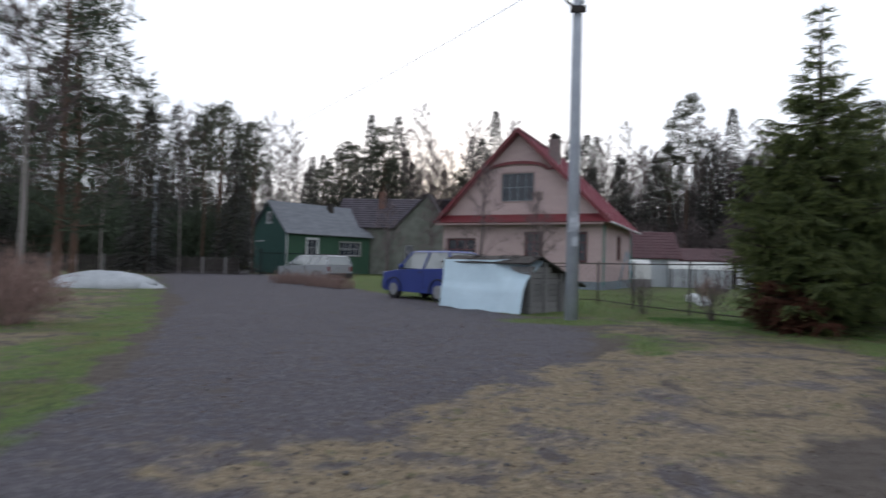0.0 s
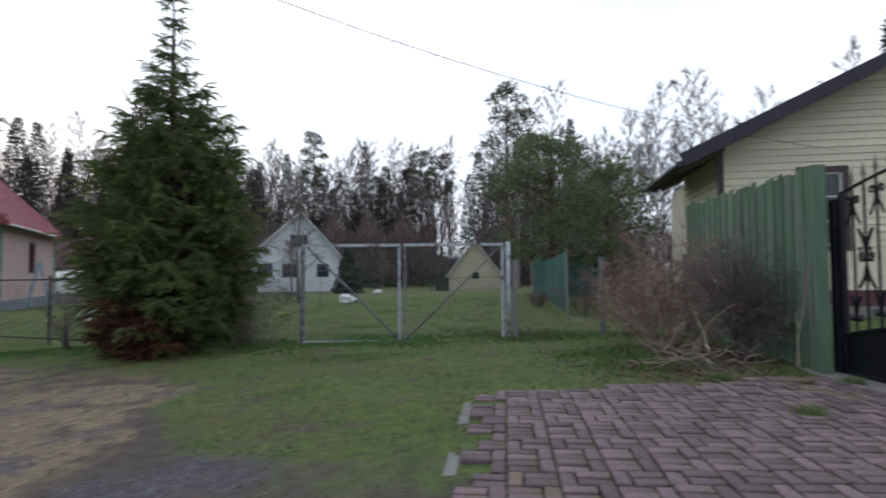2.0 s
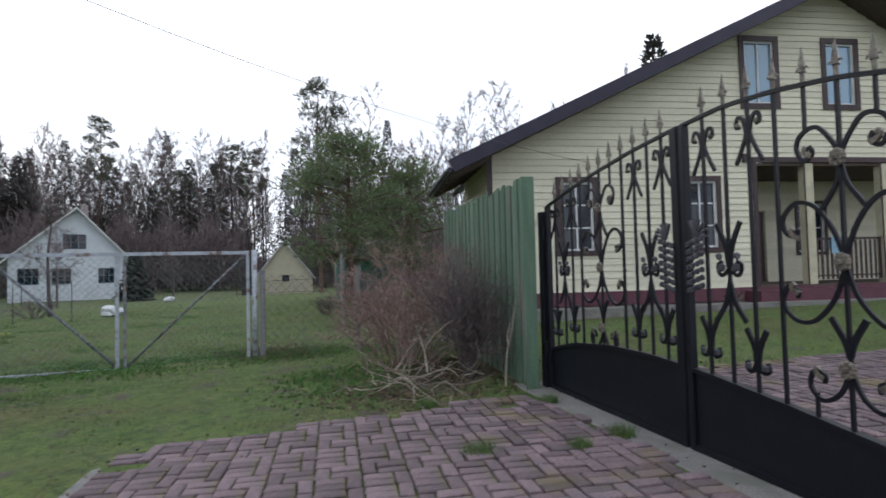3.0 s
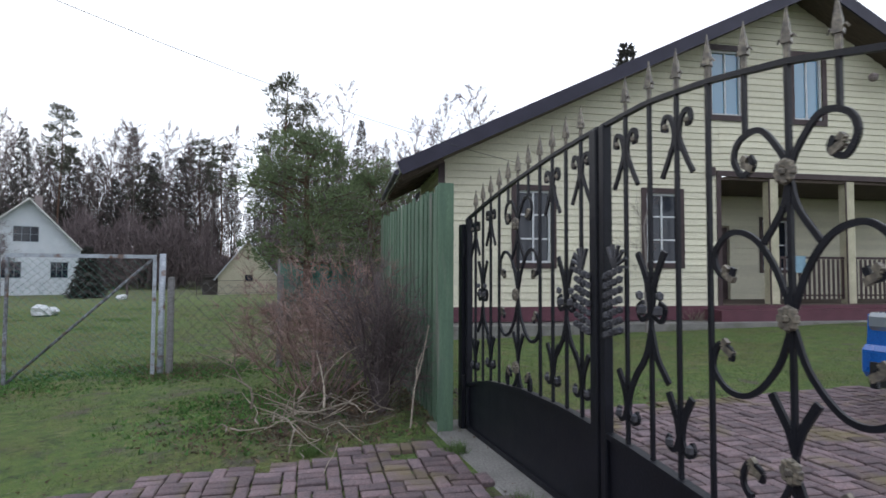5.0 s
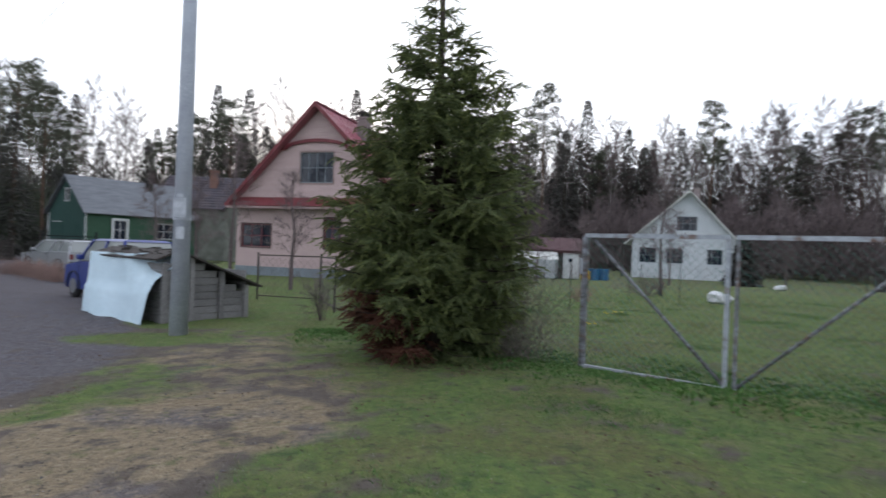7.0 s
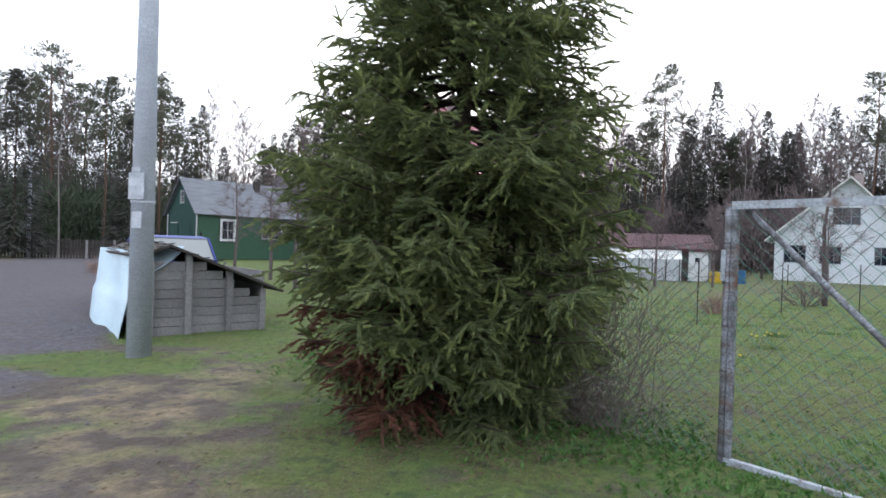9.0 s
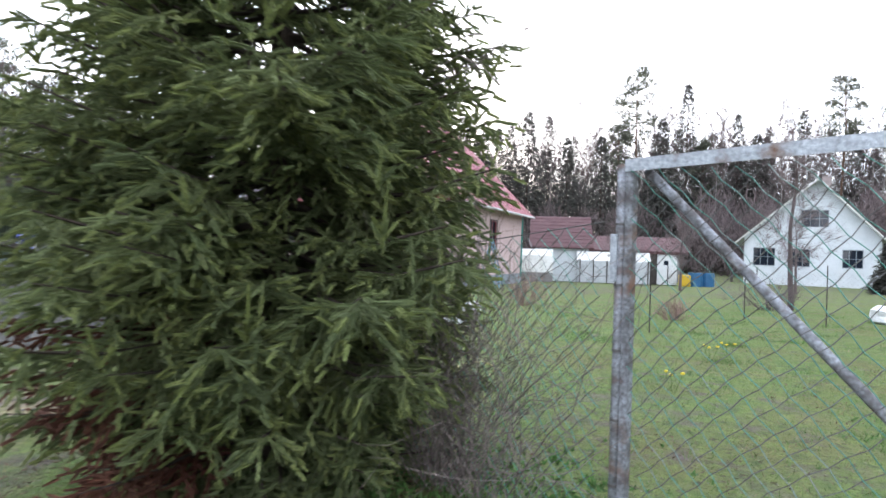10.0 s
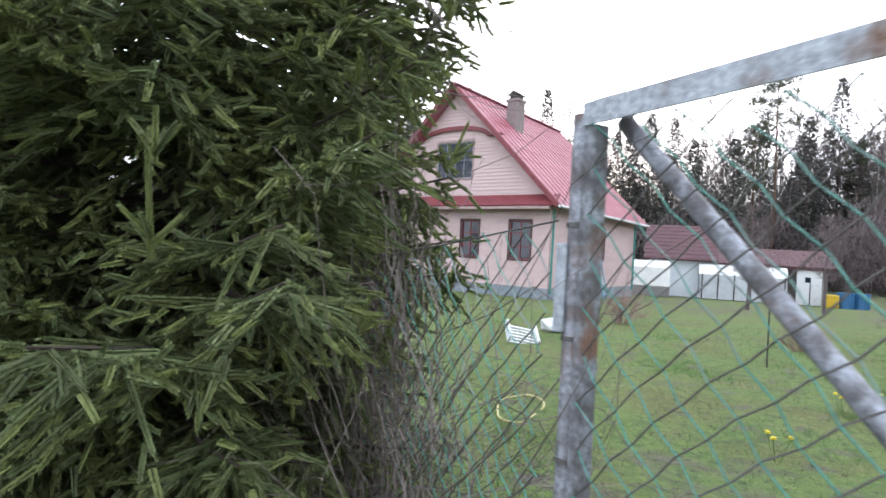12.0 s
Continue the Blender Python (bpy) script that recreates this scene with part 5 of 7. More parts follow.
def small_car(name, m, paint, label, L=3.9, W=1.6, H=1.5, estate=False, suv=False, glassm=None):
    """A car facing -x, its wheels on z = 0."""
    t = thing(name, m, label, "car")
    h = L / 2
    hood, belt = (0.62, 0.64) if not suv else (0.62, 0.62)
    lower = [(-h, 0.32 * H), (-h + 0.03, hood * H * 0.88), (-h + 0.25 * L, hood * H), (h - 0.05, belt * H + 0.06), (h, 0.4 * H), (h - 0.05, 0.17 * H), (-h + 0.08, 0.17 * H)]
    body = Mesh()
    inset = 0.06
    for y0, y1, k in ((-W / 2, W / 2, 0),):
        n = len(lower)
        rows = []
        for y, s in ((-W / 2, 0.97), (-W / 2 + inset, 1.0), (W / 2 - inset, 1.0), (W / 2, 0.97)):
            rows.append([(x * s, y, z if z < 0.3 * H else z * (0.985 if s < 1 else 1)) for x, z in lower])
        body.add([p for r in rows for p in r], [tuple(range(n)), tuple(range(4 * n - 1, 3 * n - 1, -1))] + [(r * n + i, r * n + (i + 1) % n, (r + 1) * n + (i + 1) % n, (r + 1) * n + i) for r in range(3) for i in range(n)])
    b = part("body", body, paint, t, smooth=False)
    a0, a1 = -h + 0.25 * L, (h - 0.06 if (estate or suv) else h - 0.1)
    r0, r1 = a0 + 0.16 * L, (a1 - 0.22 if (estate or suv) else a1 - 0.28)
    zb, zt = belt * H, H
    wt, wb = W * 0.78, W * 0.94
    cab = Mesh()
    V = [(a0, -wb / 2, zb), (a1, -wb / 2, zb), (a1, wb / 2, zb), (a0, wb / 2, zb), (r0, -wt / 2, zt - 0.05), (r1, -wt / 2, zt - 0.05), (r1, wt / 2, zt - 0.05), (r0, wt / 2, zt - 0.05)]
    cab.add(V, [(0, 1, 5, 4), (1, 2, 6, 5), (2, 3, 7, 6), (3, 0, 4, 7)])
    part("window_band", cab, glassm or CARGLASS, t)
    roof = Mesh().add([(r0 - 0.03, -wt / 2 - 0.02, zt - 0.06), (r1 + 0.03, -wt / 2 - 0.02, zt - 0.06), (r1 + 0.03, wt / 2 + 0.02, zt - 0.06), (r0 - 0.03, wt / 2 + 0.02, zt - 0.06),
                       (r0 + 0.12, -wt / 2 + 0.1, zt), (r1 - 0.1, -wt / 2 + 0.1, zt), (r1 - 0.1, wt / 2 - 0.1, zt), (r0 + 0.12, wt / 2 - 0.1, zt)],
                      [(3, 2, 1, 0), (4, 5, 6, 7), (0, 1, 5, 4), (1, 2, 6, 5), (2, 3, 7, 6), (3, 0, 4, 7)])
    part("roof", roof, paint, t)
    pil = Mesh()
    for s in (-1, 1):
        for xa, xb in ((a0, r0), ((a0 + a1) / 2 - 0.05, (r0 + r1) / 2 - 0.02), (a1, r1)) + (((a0 + a1) / 2 + 0.75, (r0 + r1) / 2 + 0.7),) * (1 if estate or suv else 0):
            pil.beam((xa, s * (wb / 2 + 0.004), zb - 0.01), (xb, s * (wt / 2 + 0.008), zt - 0.05), 0.05, 0.07, up=(1, 0, 0))
    part("pillar_frame", pil, paint, t)
    part("windscreen_frame", Mesh().beam((a0 - 0.01, -wb / 2, zb), (a0 - 0.01, wb / 2, zb), 0.05, 0.04), BLACKPLASTIC, t)
    wr = 0.21 * H
    for sx in (-h + 0.19 * L, h - 0.19 * L):
        for s in (-1, 1):
            w = part("wheel", Mesh().tube([(sx, s * (W / 2 - 0.16), wr), (sx, s * (W / 2 + 0.015), wr)], wr * 0.6, 18), BLACKPLASTIC, t)
            ty = Mesh()
            ring = [(sx + math.cos(a) * wr * 0.82, s * (W / 2 - 0.07), wr + math.sin(a) * wr * 0.82) for a in np.linspace(0, 2 * math.pi, 19)]
            ty.tube(ring, wr * 0.2, 6, cap=False)
            part("tyre", ty, TYRE, w, smooth=True)
            rim = Mesh().tube([(sx, s * (W / 2 + 0.016), wr), (sx, s * (W / 2 + 0.024), wr)], wr * 0.6, 16)
            part("rim", rim, RIM, w)
            arch = Mesh()
            pts = [(sx + math.cos(a) * wr * 1.14, s * (W / 2 + 0.004), wr + math.sin(a) * wr * 1.14) for a in np.linspace(-0.15, math.pi + 0.15, 13)]
            for p, q in zip(pts, pts[1:]):
                arch.beam(p, q, 0.03, 0.07, up=(0, 1, 0))
            part("wheel_arch", arch, BLACKPLASTIC, t)
    for s in (-1, 1):
        part("headlight", Mesh().box(-h - 0.015, -h + 0.28, s * W * 0.36 - 0.2, s * W * 0.36 + 0.2, hood * H * 0.74, hood * H * 0.9, bevel=0.04), LAMPGLASS, t)
        part("tail_light", Mesh().box(h - 0.12, h + 0.012, s * W * 0.42 - 0.1, s * W * 0.42 + 0.08, 0.45 * H, 0.6 * H, bevel=0.02), REDTRIM, t)
        part("side_mirror", Mesh().box(a0 + 0.12, a0 + 0.28, s * (W / 2 + 0.02) - 0.09, s * (W / 2 + 0.02) + 0.09, zb + 0.02, zb + 0.16, bevel=0.03), paint, t)
        part("door_handle", Mesh().box(0.18, 0.34, s * (W / 2 + 0.004) - 0.012, s * (W / 2 + 0.004) + 0.012, zb - 0.13, zb - 0.1), BLACKPLASTIC, t)
        part("door_seam", Mesh().box(0.42, 0.43, s * (W / 2) - 0.006, s * (W / 2) + 0.006, 0.25 * H, zb - 0.03).box(a0 + 0.1, a0 + 0.11, s * (W / 2) - 0.006, s * (W / 2) + 0.006, 0.3 * H, zb - 0.03), BLACKPLASTIC, t)
    part("bumper", Mesh().box(-h - 0.06, -h + 0.2, -W / 2 + 0.02, W / 2 - 0.02, 0.2 * H, 0.38 * H, bevel=0.05), BLACKPLASTIC if not suv else paint, t)
    part("bumper", Mesh().box(h - 0.2, h + 0.06, -W / 2 + 0.02, W / 2 - 0.02, 0.2 * H, 0.38 * H, bevel=0.05), BLACKPLASTIC, t)
    part("number_plate", Mesh().box(-h - 0.075, -h - 0.062, -0.26, 0.26, 0.27 * H, 0.34 * H), WHITEPAINT, t)
    g = part("grille", Mesh().box(-h - 0.02, -h + 0.05, -W * 0.22, W * 0.22, 0.42 * H, 0.56 * H), BLACKPLASTIC, t)
    for i in range(3 if suv else 1):
        part("grille_bar", Mesh().box(-h - 0.035, -h - 0.021, -W * 0.32, W * 0.32, (0.44 + 0.045 * i) * H, (0.455 + 0.045 * i) * H), CHROME, g)
    if suv:
        part("lower_grille", Mesh().box(-h - 0.075, -h - 0.061, -W * 0.42, W * 0.42, 0.16 * H, 0.29 * H), BLACKPLASTIC, t)
    if estate:
        for s in (-1, 1):
            part("roof_rail", Mesh().tube([(r0 + 0.2, s * wt * 0.42, zt + 0.03), (r1, s * wt * 0.42, zt + 0.03)], 0.018, 6), BLACKPLASTIC, t)
    return t


def woodshed():
    """A low plank shelter; one white sheet hangs over its lane side."""
    t = thing("plank_wood_shelter", pose(0.08, 14.4, -0.05, 0, 0, -43.0), "low shelter of grey weathered planks with a ragged felt roof", "shed")
    L, D = 3.1, 1.95
    # local x runs to the left front corner (-x), y to the back
    for y0, tag in ((0.0, 0),):
        for i in range(8):
            z = 0.03 + i * 0.155
            zt = z + 0.145
            w = min(D, D * 1.0)
            part("plank", Mesh().box(0.0, 0.035, 0.05 + 0.02 * (i % 3), D - 0.04 * (i % 2) - max(0, (zt - 0.62) * 1.55), z, zt), OLDWOOD, t)
            if z < 1.0:
                part("plank", Mesh().box(-L, -0.01, D - 0.03, D, z, zt), OLDWOOD, t)
                part("plank", Mesh().box(-L - 0.035, -L, 0.05, D - 0.05, z, zt), OLDWOOD, t)
    for y, hgt in ((0.04, 1.28), (0.62, 1.42), (1.3, 1.1), (D - 0.05, 0.78)):
        for x in (0.07, -L - 0.07):
            part("post", Mesh().box(x - 0.045, x + 0.045, y - 0.05, y + 0.05, -0.1, hgt), OLDWOOD, t)
    for k in range(8):
        part("plank", Mesh().box(-L, -0.01, 0.01, 0.04, 0.03 + k * 0.155, 0.175 + k * 0.155), OLDWOOD, t)
    roof_slab(t, [(-L - 0.2, -0.2, 1.36), (0.2, -0.2, 1.36), (0.2, 0.3, 1.55), (-L - 0.2, 0.3, 1.55)], 0.04, DARKWOOD, name="roof_felt")
    roof_slab(t, [(-L - 0.2, D + 0.3, 0.76), (0.22, D + 0.3, 0.76), (0.22, 0.3, 1.55), (-L - 0.2, 0.3, 1.55)], 0.04, DARKWOOD, name="roof_felt")
    rs = np.random.RandomState(5)
    deb = Mesh()
    for i in range(70):
        x, y = rs.uniform(-L - 0.2, 0.2), rs.uniform(-0.15, 1.3)
        z = 1.38 + 0.19 * min(1, (y + 0.2) / 0.5) - max(0, y - 0.3) * 0.40
        a = rs.uniform(0, 6.28)
        deb.beam((x, y, z), (x + 0.25 * math.cos(a), y + 0.2 * math.sin(a), z + rs.uniform(0.0, 0.05)), 0.03, 0.02)
    solid("roof_litter", deb, DARKWOOD, t.matrix_basis, "dark twigs and litter lying on the shelter roof", "litter", kind="stuff")
    s = Mesh()
    nx, nz = 20, 14
    for j in range(nz + 1):
        for i in range(nx + 1):
            u, v = i / nx, j / nz
            x = -3.12 + 3.1 * u + (1 - v) * 0.04 * math.sin(u * 9)
            z = 0.02 + 1.4 * v + 0.02 * math.sin(u * 14) * (1 - v)
            near = float(step(0.6, 1.0, u))
            x += 0.12 * near
            z += 0.10 * near * v
            y = -0.28 + 0.1 * v ** 2 + near * 0.62 * float(step(0.5, 1.0, v)) + near * 0.1 - 0.05 * math.sin(u * 7 + v * 2) - (0.10 * (1 - v)) - (0.1 * step(0.5, 1.0, u) * (1 - v) ** 1.5) + 0.06 * math.sin(v * math.pi) * (1 if v > 0.45 else 0.4)
            s.v.append((x, y, float(z)))
    for j in range(nz):
        for i in range(nx):
            k = j * (nx + 1) + i
            s.f.append((k, k + 1, k + nx + 2, k + nx + 1))
    back = len(s.v)
    s.v += [(x, y + 0.008, z) for x, y, z in s.v[:back]]
    s.f += [tuple(back + i for i in reversed(q)) for q in list(s.f)]
    solid("plastic_sheet", s, TARP, t.matrix_basis, "pale blue-white plastic sheet hanging over the wood shelter", "sheet", smooth=True)
    return t


def wire_panel(host, x0, x1, z0, z1, cell, r, material, y=0.0, name="wire_mesh", seed=0, upper=None, sides=3, second=None):
    """Chain link between x0..x1: wavy wires running down to the right, hooked into others that run down to the left."""
    h = cell / 2
    rs = random.Random(seed)
    sag = lambda x, z: (x + 0.010 * math.sin(x * 5 + z * 3) + 0.006 * math.sin(z * 9), z + 0.012 * math.sin(x * 3.1 + 1) + 0.008 * math.sin(x * 7 + z * 4))
    for k, mt in ((0, material), (1, second or material)):
        m = Mesh()
        n = int((x1 - x0 + z1 - z0) / cell) + 1
        for i in range(-n, 2 * n):
            run = []
            j = 0
            while True:
                z = z0 + j * h
                x = x0 + i * cell + (j * h if k else -j * h) + (0 if k else h * 0.0)
                top = z1 if upper is None else upper(x)
                if z > top:
                    break
                if x0 <= x <= x1:
                    u, w = sag(x, z)
                    u += 0.006 if (i + j) % 2 else -0.006
                    run.append((u, y + (r if (i + j + k) % 2 else -r) + 0.012 * math.sin(x * 4), w))
                j += 1
            if len(run) > 1:
                m.tube(run, r, sides, cap=False)
        part(name, m, mt, host, kind="stuff")


def wire_gate():
    """Two leaves of angle iron and chain link; local x runs from the spruce's side to the yard's side."""
    ang = math.degrees(math.atan2(-0.678, 0.735))
    M0 = pose(7.55, 10.15, 0, 0, 0, ang)
    top, bot = 2.0, 0.2

    def post(name, x, h, r, material, label, extra=True):
        t = thing(name, M0 @ pose(x, 0, 0), label, "fence post", "posts of the wire gate")
        part("pipe", Mesh().tube([(0, 0, -0.1), (0, 0, h)], r, 10), material, t, smooth=True)
        return t

    p = post("gate_post", -0.026, 1.98, 0.025, PIPEPAINT, "mottled grey pipe post with flaking white paint")
    for z in (0.5, 0.8, 1.12, 1.42, 1.7):
        part("wire_tie", Mesh().tube([(0.0, 0, z), (0.0, 0, z + 0.012)], 0.029, 10), WIREGREY, p)
    part("hinge", Mesh().box(-0.032, 0.0, -0.042, -0.027, 1.44, 1.66, bevel=0.004), WHITEMETAL, p)
    post("gate_post", 3.84, 2.02, 0.045, WHITEMETAL, "flaking white gate post with old rust")
    for x0, x1, flip in ((0.0, 1.83, False), (1.89, 3.76, True)):
        t = thing("wire_gate_leaf", M0 @ pose(x0, 0, 0), "chain-link gate leaf in a rusty white angle-iron frame", "gate", "leaves of the wire gate")
        w = x1 - x0
        part("top_rail", Mesh().box(0, w, -0.028, -0.022, top - 0.055, top, bevel=0.0).box(0, w, -0.022, 0.028, top - 0.006, top), WHITEMETAL, t)
        part("bottom_rail", Mesh().box(0, w, -0.028, 0.02, bot - 0.05, bot), WHITEMETAL, t)
        part("side_rail", Mesh().box(0.002, 0.04, -0.021, 0.021, bot, top - 0.055), PIPEPAINT, t)
        part("side_rail", Mesh().box(w - 0.05, w, -0.021, 0.021, bot, top - 0.055), WHITEMETAL, t)
        a, b = ((0.08, 0.03, top - 0.05), (w - 0.03, 0.03, bot)) if not flip else ((0.03, 0.03, bot), (w - 0.05, 0.03, top - 0.05))
        part("diagonal_brace", Mesh().tube([a, b], 0.021, 8), PIPEPAINT, t, smooth=True)
        wire_panel(t, 0.05, w - 0.05, bot, top - 0.05, 0.108, 0.0023, WIREGREEN, y=-0.035, seed=3, second=WIREGREY)
    # netting to the left, behind the spruce
    t = thing("wire_fence", M0 @ pose(-2.9, 0, 0), "sagging old chain-link fence, half green and half rusty", "fence")
    wire_panel(t, 0.0, 2.8, 0.06, 1.8, 0.105, 0.0024, WIREGREEN, seed=5, second=WIREGREY, upper=lambda x: 1.60 + 0.10 * math.cos(x * 2.4))
    part("tension_wire", Mesh().tube([(0, 0, 1.66), (1.4, 0, 1.55), (2.8, 0, 1.72)], 0.003, 4), WIREGREY, t)
    v = Mesh()
    rs = np.random.RandomState(8)
    for i in range(340):
        x = 1.76 + rs.normal(0, 0.2) + (0.35 if i % 9 == 0 else 0)
        q = np.array([x, rs.uniform(-0.10, 0.08), rs.uniform(0, 1.3) if i % 2 else rs.uniform(0, 0.3)])
        pts, d = [q], unit(np.array([rs.normal(0, 0.2), rs.normal(0, 0.05), 1.0]))
        for k in range(9):
            d = unit(d + rs.normal(0, 0.5, 3) * [1, 0.35, 1] + [0, 0, 0.12])
            q = q + d * rs.uniform(0.08, 0.24)
            pts.append(q)
        v.tube([tuple(p) for p in pts], rs.uniform(0.0015, 0.0048), 3, 0.001, cap=False)
    part("climbing_vine", v, VINEGREY, t, "dry grey climbing stems")
    return M0


def scroll(m, c, r, a0, turns, w=0.022, d=0.014, grow=0.55, steps=26, hand=1):
    """A flat iron spiral in the xz plane; returns its outer end."""
    pts = []
    for i in range(steps + 1):
        f = i / steps
        a = a0 + hand * turns * 2 * math.pi * f
        q = r * (1 - grow * f)
        pts.append((c[0] + q * math.cos(a), 0.0, c[1] + q * math.sin(a)))
    for p, q in zip(pts, pts[1:]):
        m.beam(p, q, w, d, up=(0, 1, 0))
    return pts


def curve2(m, pts, w=0.022, d=0.014, steps=10):
    """An iron strip through (x, z) points, smoothly."""
    P = [np.array(p) for p in pts]
    P = [2 * P[0] - P[1]] + P + [2 * P[-1] - P[-2]]
    out = []
    for i in range(1, len(P) - 2):
        for k in range(steps):
            t = k / steps
            a, b, c, e = P[i - 1], P[i], P[i + 1], P[i + 2]
            q = 0.5 * ((2 * b) + (-a + c) * t + (2 * a - 5 * b + 4 * c - e) * t * t + (-a + 3 * b - 3 * c + e) * t ** 3)
            out.append((q[0], 0.0, q[1]))
    out.append((P[-2][0], 0.0, P[-2][1]))
    for a, b in zip(out, out[1:]):
        m.beam(a, b, w, d, up=(0, 1, 0))


def flower(m, x, z, r=0.045):
    for i in range(8):
        a = i * math.pi / 4
        m.blob((x + math.cos(a) * r * 0.55, -0.022, z + math.sin(a) * r * 0.55), (r * 0.42, 0.016, r * 0.42), 6, i, 0.05)
    m.blob((x, -0.034, z), (r * 0.3, 0.014, r * 0.3), 6, 0, 0)


def finial(m, x, z, s=1.0):
    m.tube([(x, 0, z), (x, 0, z + 0.03 * s), (x, 0, z + 0.05 * s), (x, 0, z + 0.075 * s)], 0.012 * s, 6, 0.012 * s)
    m.tube([(x, 0, z + 0.06 * s), (x, 0, z + 0.10 * s)], 0.024 * s, 4, 0.02 * s)
    m.tube([(x, 0, z + 0.095 * s), (x, 0, z + 0.20 * s)], 0.021 * s, 4, 0.001 * s)
    for k in (-1, 1):
        m.tube([(x, 0, z + 0.07 * s), (x + k * 0.03 * s, 0, z + 0.085 * s), (x + k * 0.038 * s, 0, z + 0.07 * s)], 0.007 * s, 4, 0.004 * s)


def iron_gate():
    """Two arched leaves of wrought iron; local x runs from the fence's end post along the gate."""
    M0 = pose(GATE[0], GATE[1], 0, 0, 0, G_ANG)
    arch = lambda s: float(np.interp(s, (0, 0.5, 1.0, 1.6, 2.1, 2.6, 3.0, 3.4, 4.1, 4.55), (2.24, 2.345, 2.43, 2.51, 2.555, 2.585, 2.56, 2.505, 2.34, 2.2)))
    low = lambda s: float(np.interp(s, (0, 0.2, 0.6, 1.2, 1.8, 2.4, 3.0, 3.4, 4.55), (0.72, 0.78, 0.86, 0.91, 0.91, 0.87, 0.80, 0.745, 0.60)))
    for side in (0, 1):
        p = thing("gate_pillar", M0 @ pose(-0.06 if not side else 4.62, 0, 0), "square black steel gate post", "gate post", "posts of the iron gate")
        part("tube", Mesh().box(-0.05, 0.05, -0.05, 0.05, 0.2, 2.2, bevel=0.008), BLACK, p)
        for z in (0.7, 1.9):
            part("hinge", Mesh().tube([(0.06 * (1 if not side else -1), -0.03, z), (0.06 * (1 if not side else -1), -0.03, z + 0.12)], 0.018, 8), BLACK, p)
    for side in (0, 1):
        x0, W = (0.02, 2.15) if side == 0 else (2.2, 2.34)
        t = thing("iron_gate_leaf", M0 @ pose(x0, 0, 0), "arched black wrought-iron gate leaf with gilded scrolls and spear tips", "gate", "leaves of the iron gate")
        A = lambda s: arch(s + x0)
        B = lambda s: low(s + x0)
        for q in ((0, 0.05), (W - 0.07, W)):
            c = (q[0] + q[1]) / 2
            part("stile", Mesh().box(q[0], q[1], -0.028, 0.028, 0.36, A(c) + (0.0 if q[0] else 0), bevel=0.006), BLACK, t)
        top, lowrail, panel = Mesh(), Mesh(), Mesh()
        n = 20
        for i in range(n):
            a, b = W * i / n, W * (i + 1) / n
            top.beam((a, 0, A(a)), (b, 0, A(b)), 0.03, 0.022)
            lowrail.beam((a, 0, B(a)), (b, 0, B(b)), 0.05, 0.03)
            panel.prism([(a, 0.38), (b, 0.38), (b, B(b)), (a, B(a))], -0.003, 0.003)
        top_ = part("arched_rail", top, BLACK, t)
        part("middle_rail", lowrail, BLACK, t)
        part("sheet_panel", panel, BLACK, t)
        part("bottom_rail", Mesh().box(0, W, -0.02, 0.02, 0.34, 0.38), BLACK, t)
        bars = [0.02 + (W - 0.04) * (i + 1) / 12 for i in range(11)]
        f = lambda s: s if side == 0 else W - s
        scr, gold, leaf = Mesh(), Mesh(), Mesh()
        for i, x in enumerate(bars):
            mid = i == (4 if True else 5)
            z1 = A(x)
            if i in (4, 6):
                part("bar", Mesh().box(x - 0.008, x + 0.008, -0.008, 0.008, B(x), B(x) + 0.14), BLACK, t)
                part("bar", Mesh().box(x - 0.008, x + 0.008, -0.008, 0.008, 2.29, z1), BLACK, t)
            else:
                part("bar", Mesh().box(x - 0.009, x + 0.009, -0.009, 0.009, B(x), z1), BLACK, t)
            fin = Mesh()
            finial(fin, x, z1 + 0.005, 1.0)
            part("spear_tip", fin, GOLD, t)
        c, k = bars[5], (bars[1] - bars[0]) / 0.185
        for s in (-k, k):
            curve2(scr, [(c, 2.12), (c + s * 0.04, 2.2), (c + s * 0.12, 2.29), (c + s * 0.21, 2.27), (c + s * 0.24, 2.2), (c + s * 0.20, 2.13), (c + s * 0.15, 2.16), (c + s * 0.165, 2.2)])
            curve2(scr, [(c, 2.09), (c + s * 0.03, 1.98), (c + s * 0.11, 1.86)])
            curve2(scr, [(c, 1.60), (c + s * 0.06, 1.76), (c + s * 0.15, 1.88), (c + s * 0.26, 1.91), (c + s * 0.34, 1.84), (c + s * 0.33, 1.76), (c + s * 0.27, 1.73), (c + s * 0.25, 1.77)])
            curve2(scr, [(c, 1.57), (c + s * 0.06, 1.41), (c + s * 0.17, 1.29), (c + s * 0.28, 1.28), (c + s * 0.36, 1.36), (c + s * 0.33, 1.46), (c + s * 0.27, 1.44), (c + s * 0.27, 1.40)])
            curve2(scr, [(c, 1.12), (c + s * 0.025, 1.2), (c + s * 0.09, 1.31)], w=0.03)
            curve2(scr, [(c, 1.05), (c + s * 0.06, 0.93), (c + s * 0.15, 0.88), (c + s * 0.22, 0.94), (c + s * 0.20, 1.02), (c + s * 0.14, 1.01), (c + s * 0.14, 0.97)])
            for gx, gz_ in ((0.17, 2.17), (0.27, 1.745), (0.28, 1.45), (0.16, 1.015)):
                curve2(gold, [(c + s * (gx - 0.02), gz_ - 0.025), (c + s * (gx + 0.025), gz_ + 0.005), (c + s * (gx + 0.01), gz_ + 0.03)], w=0.026, d=0.022, steps=4)
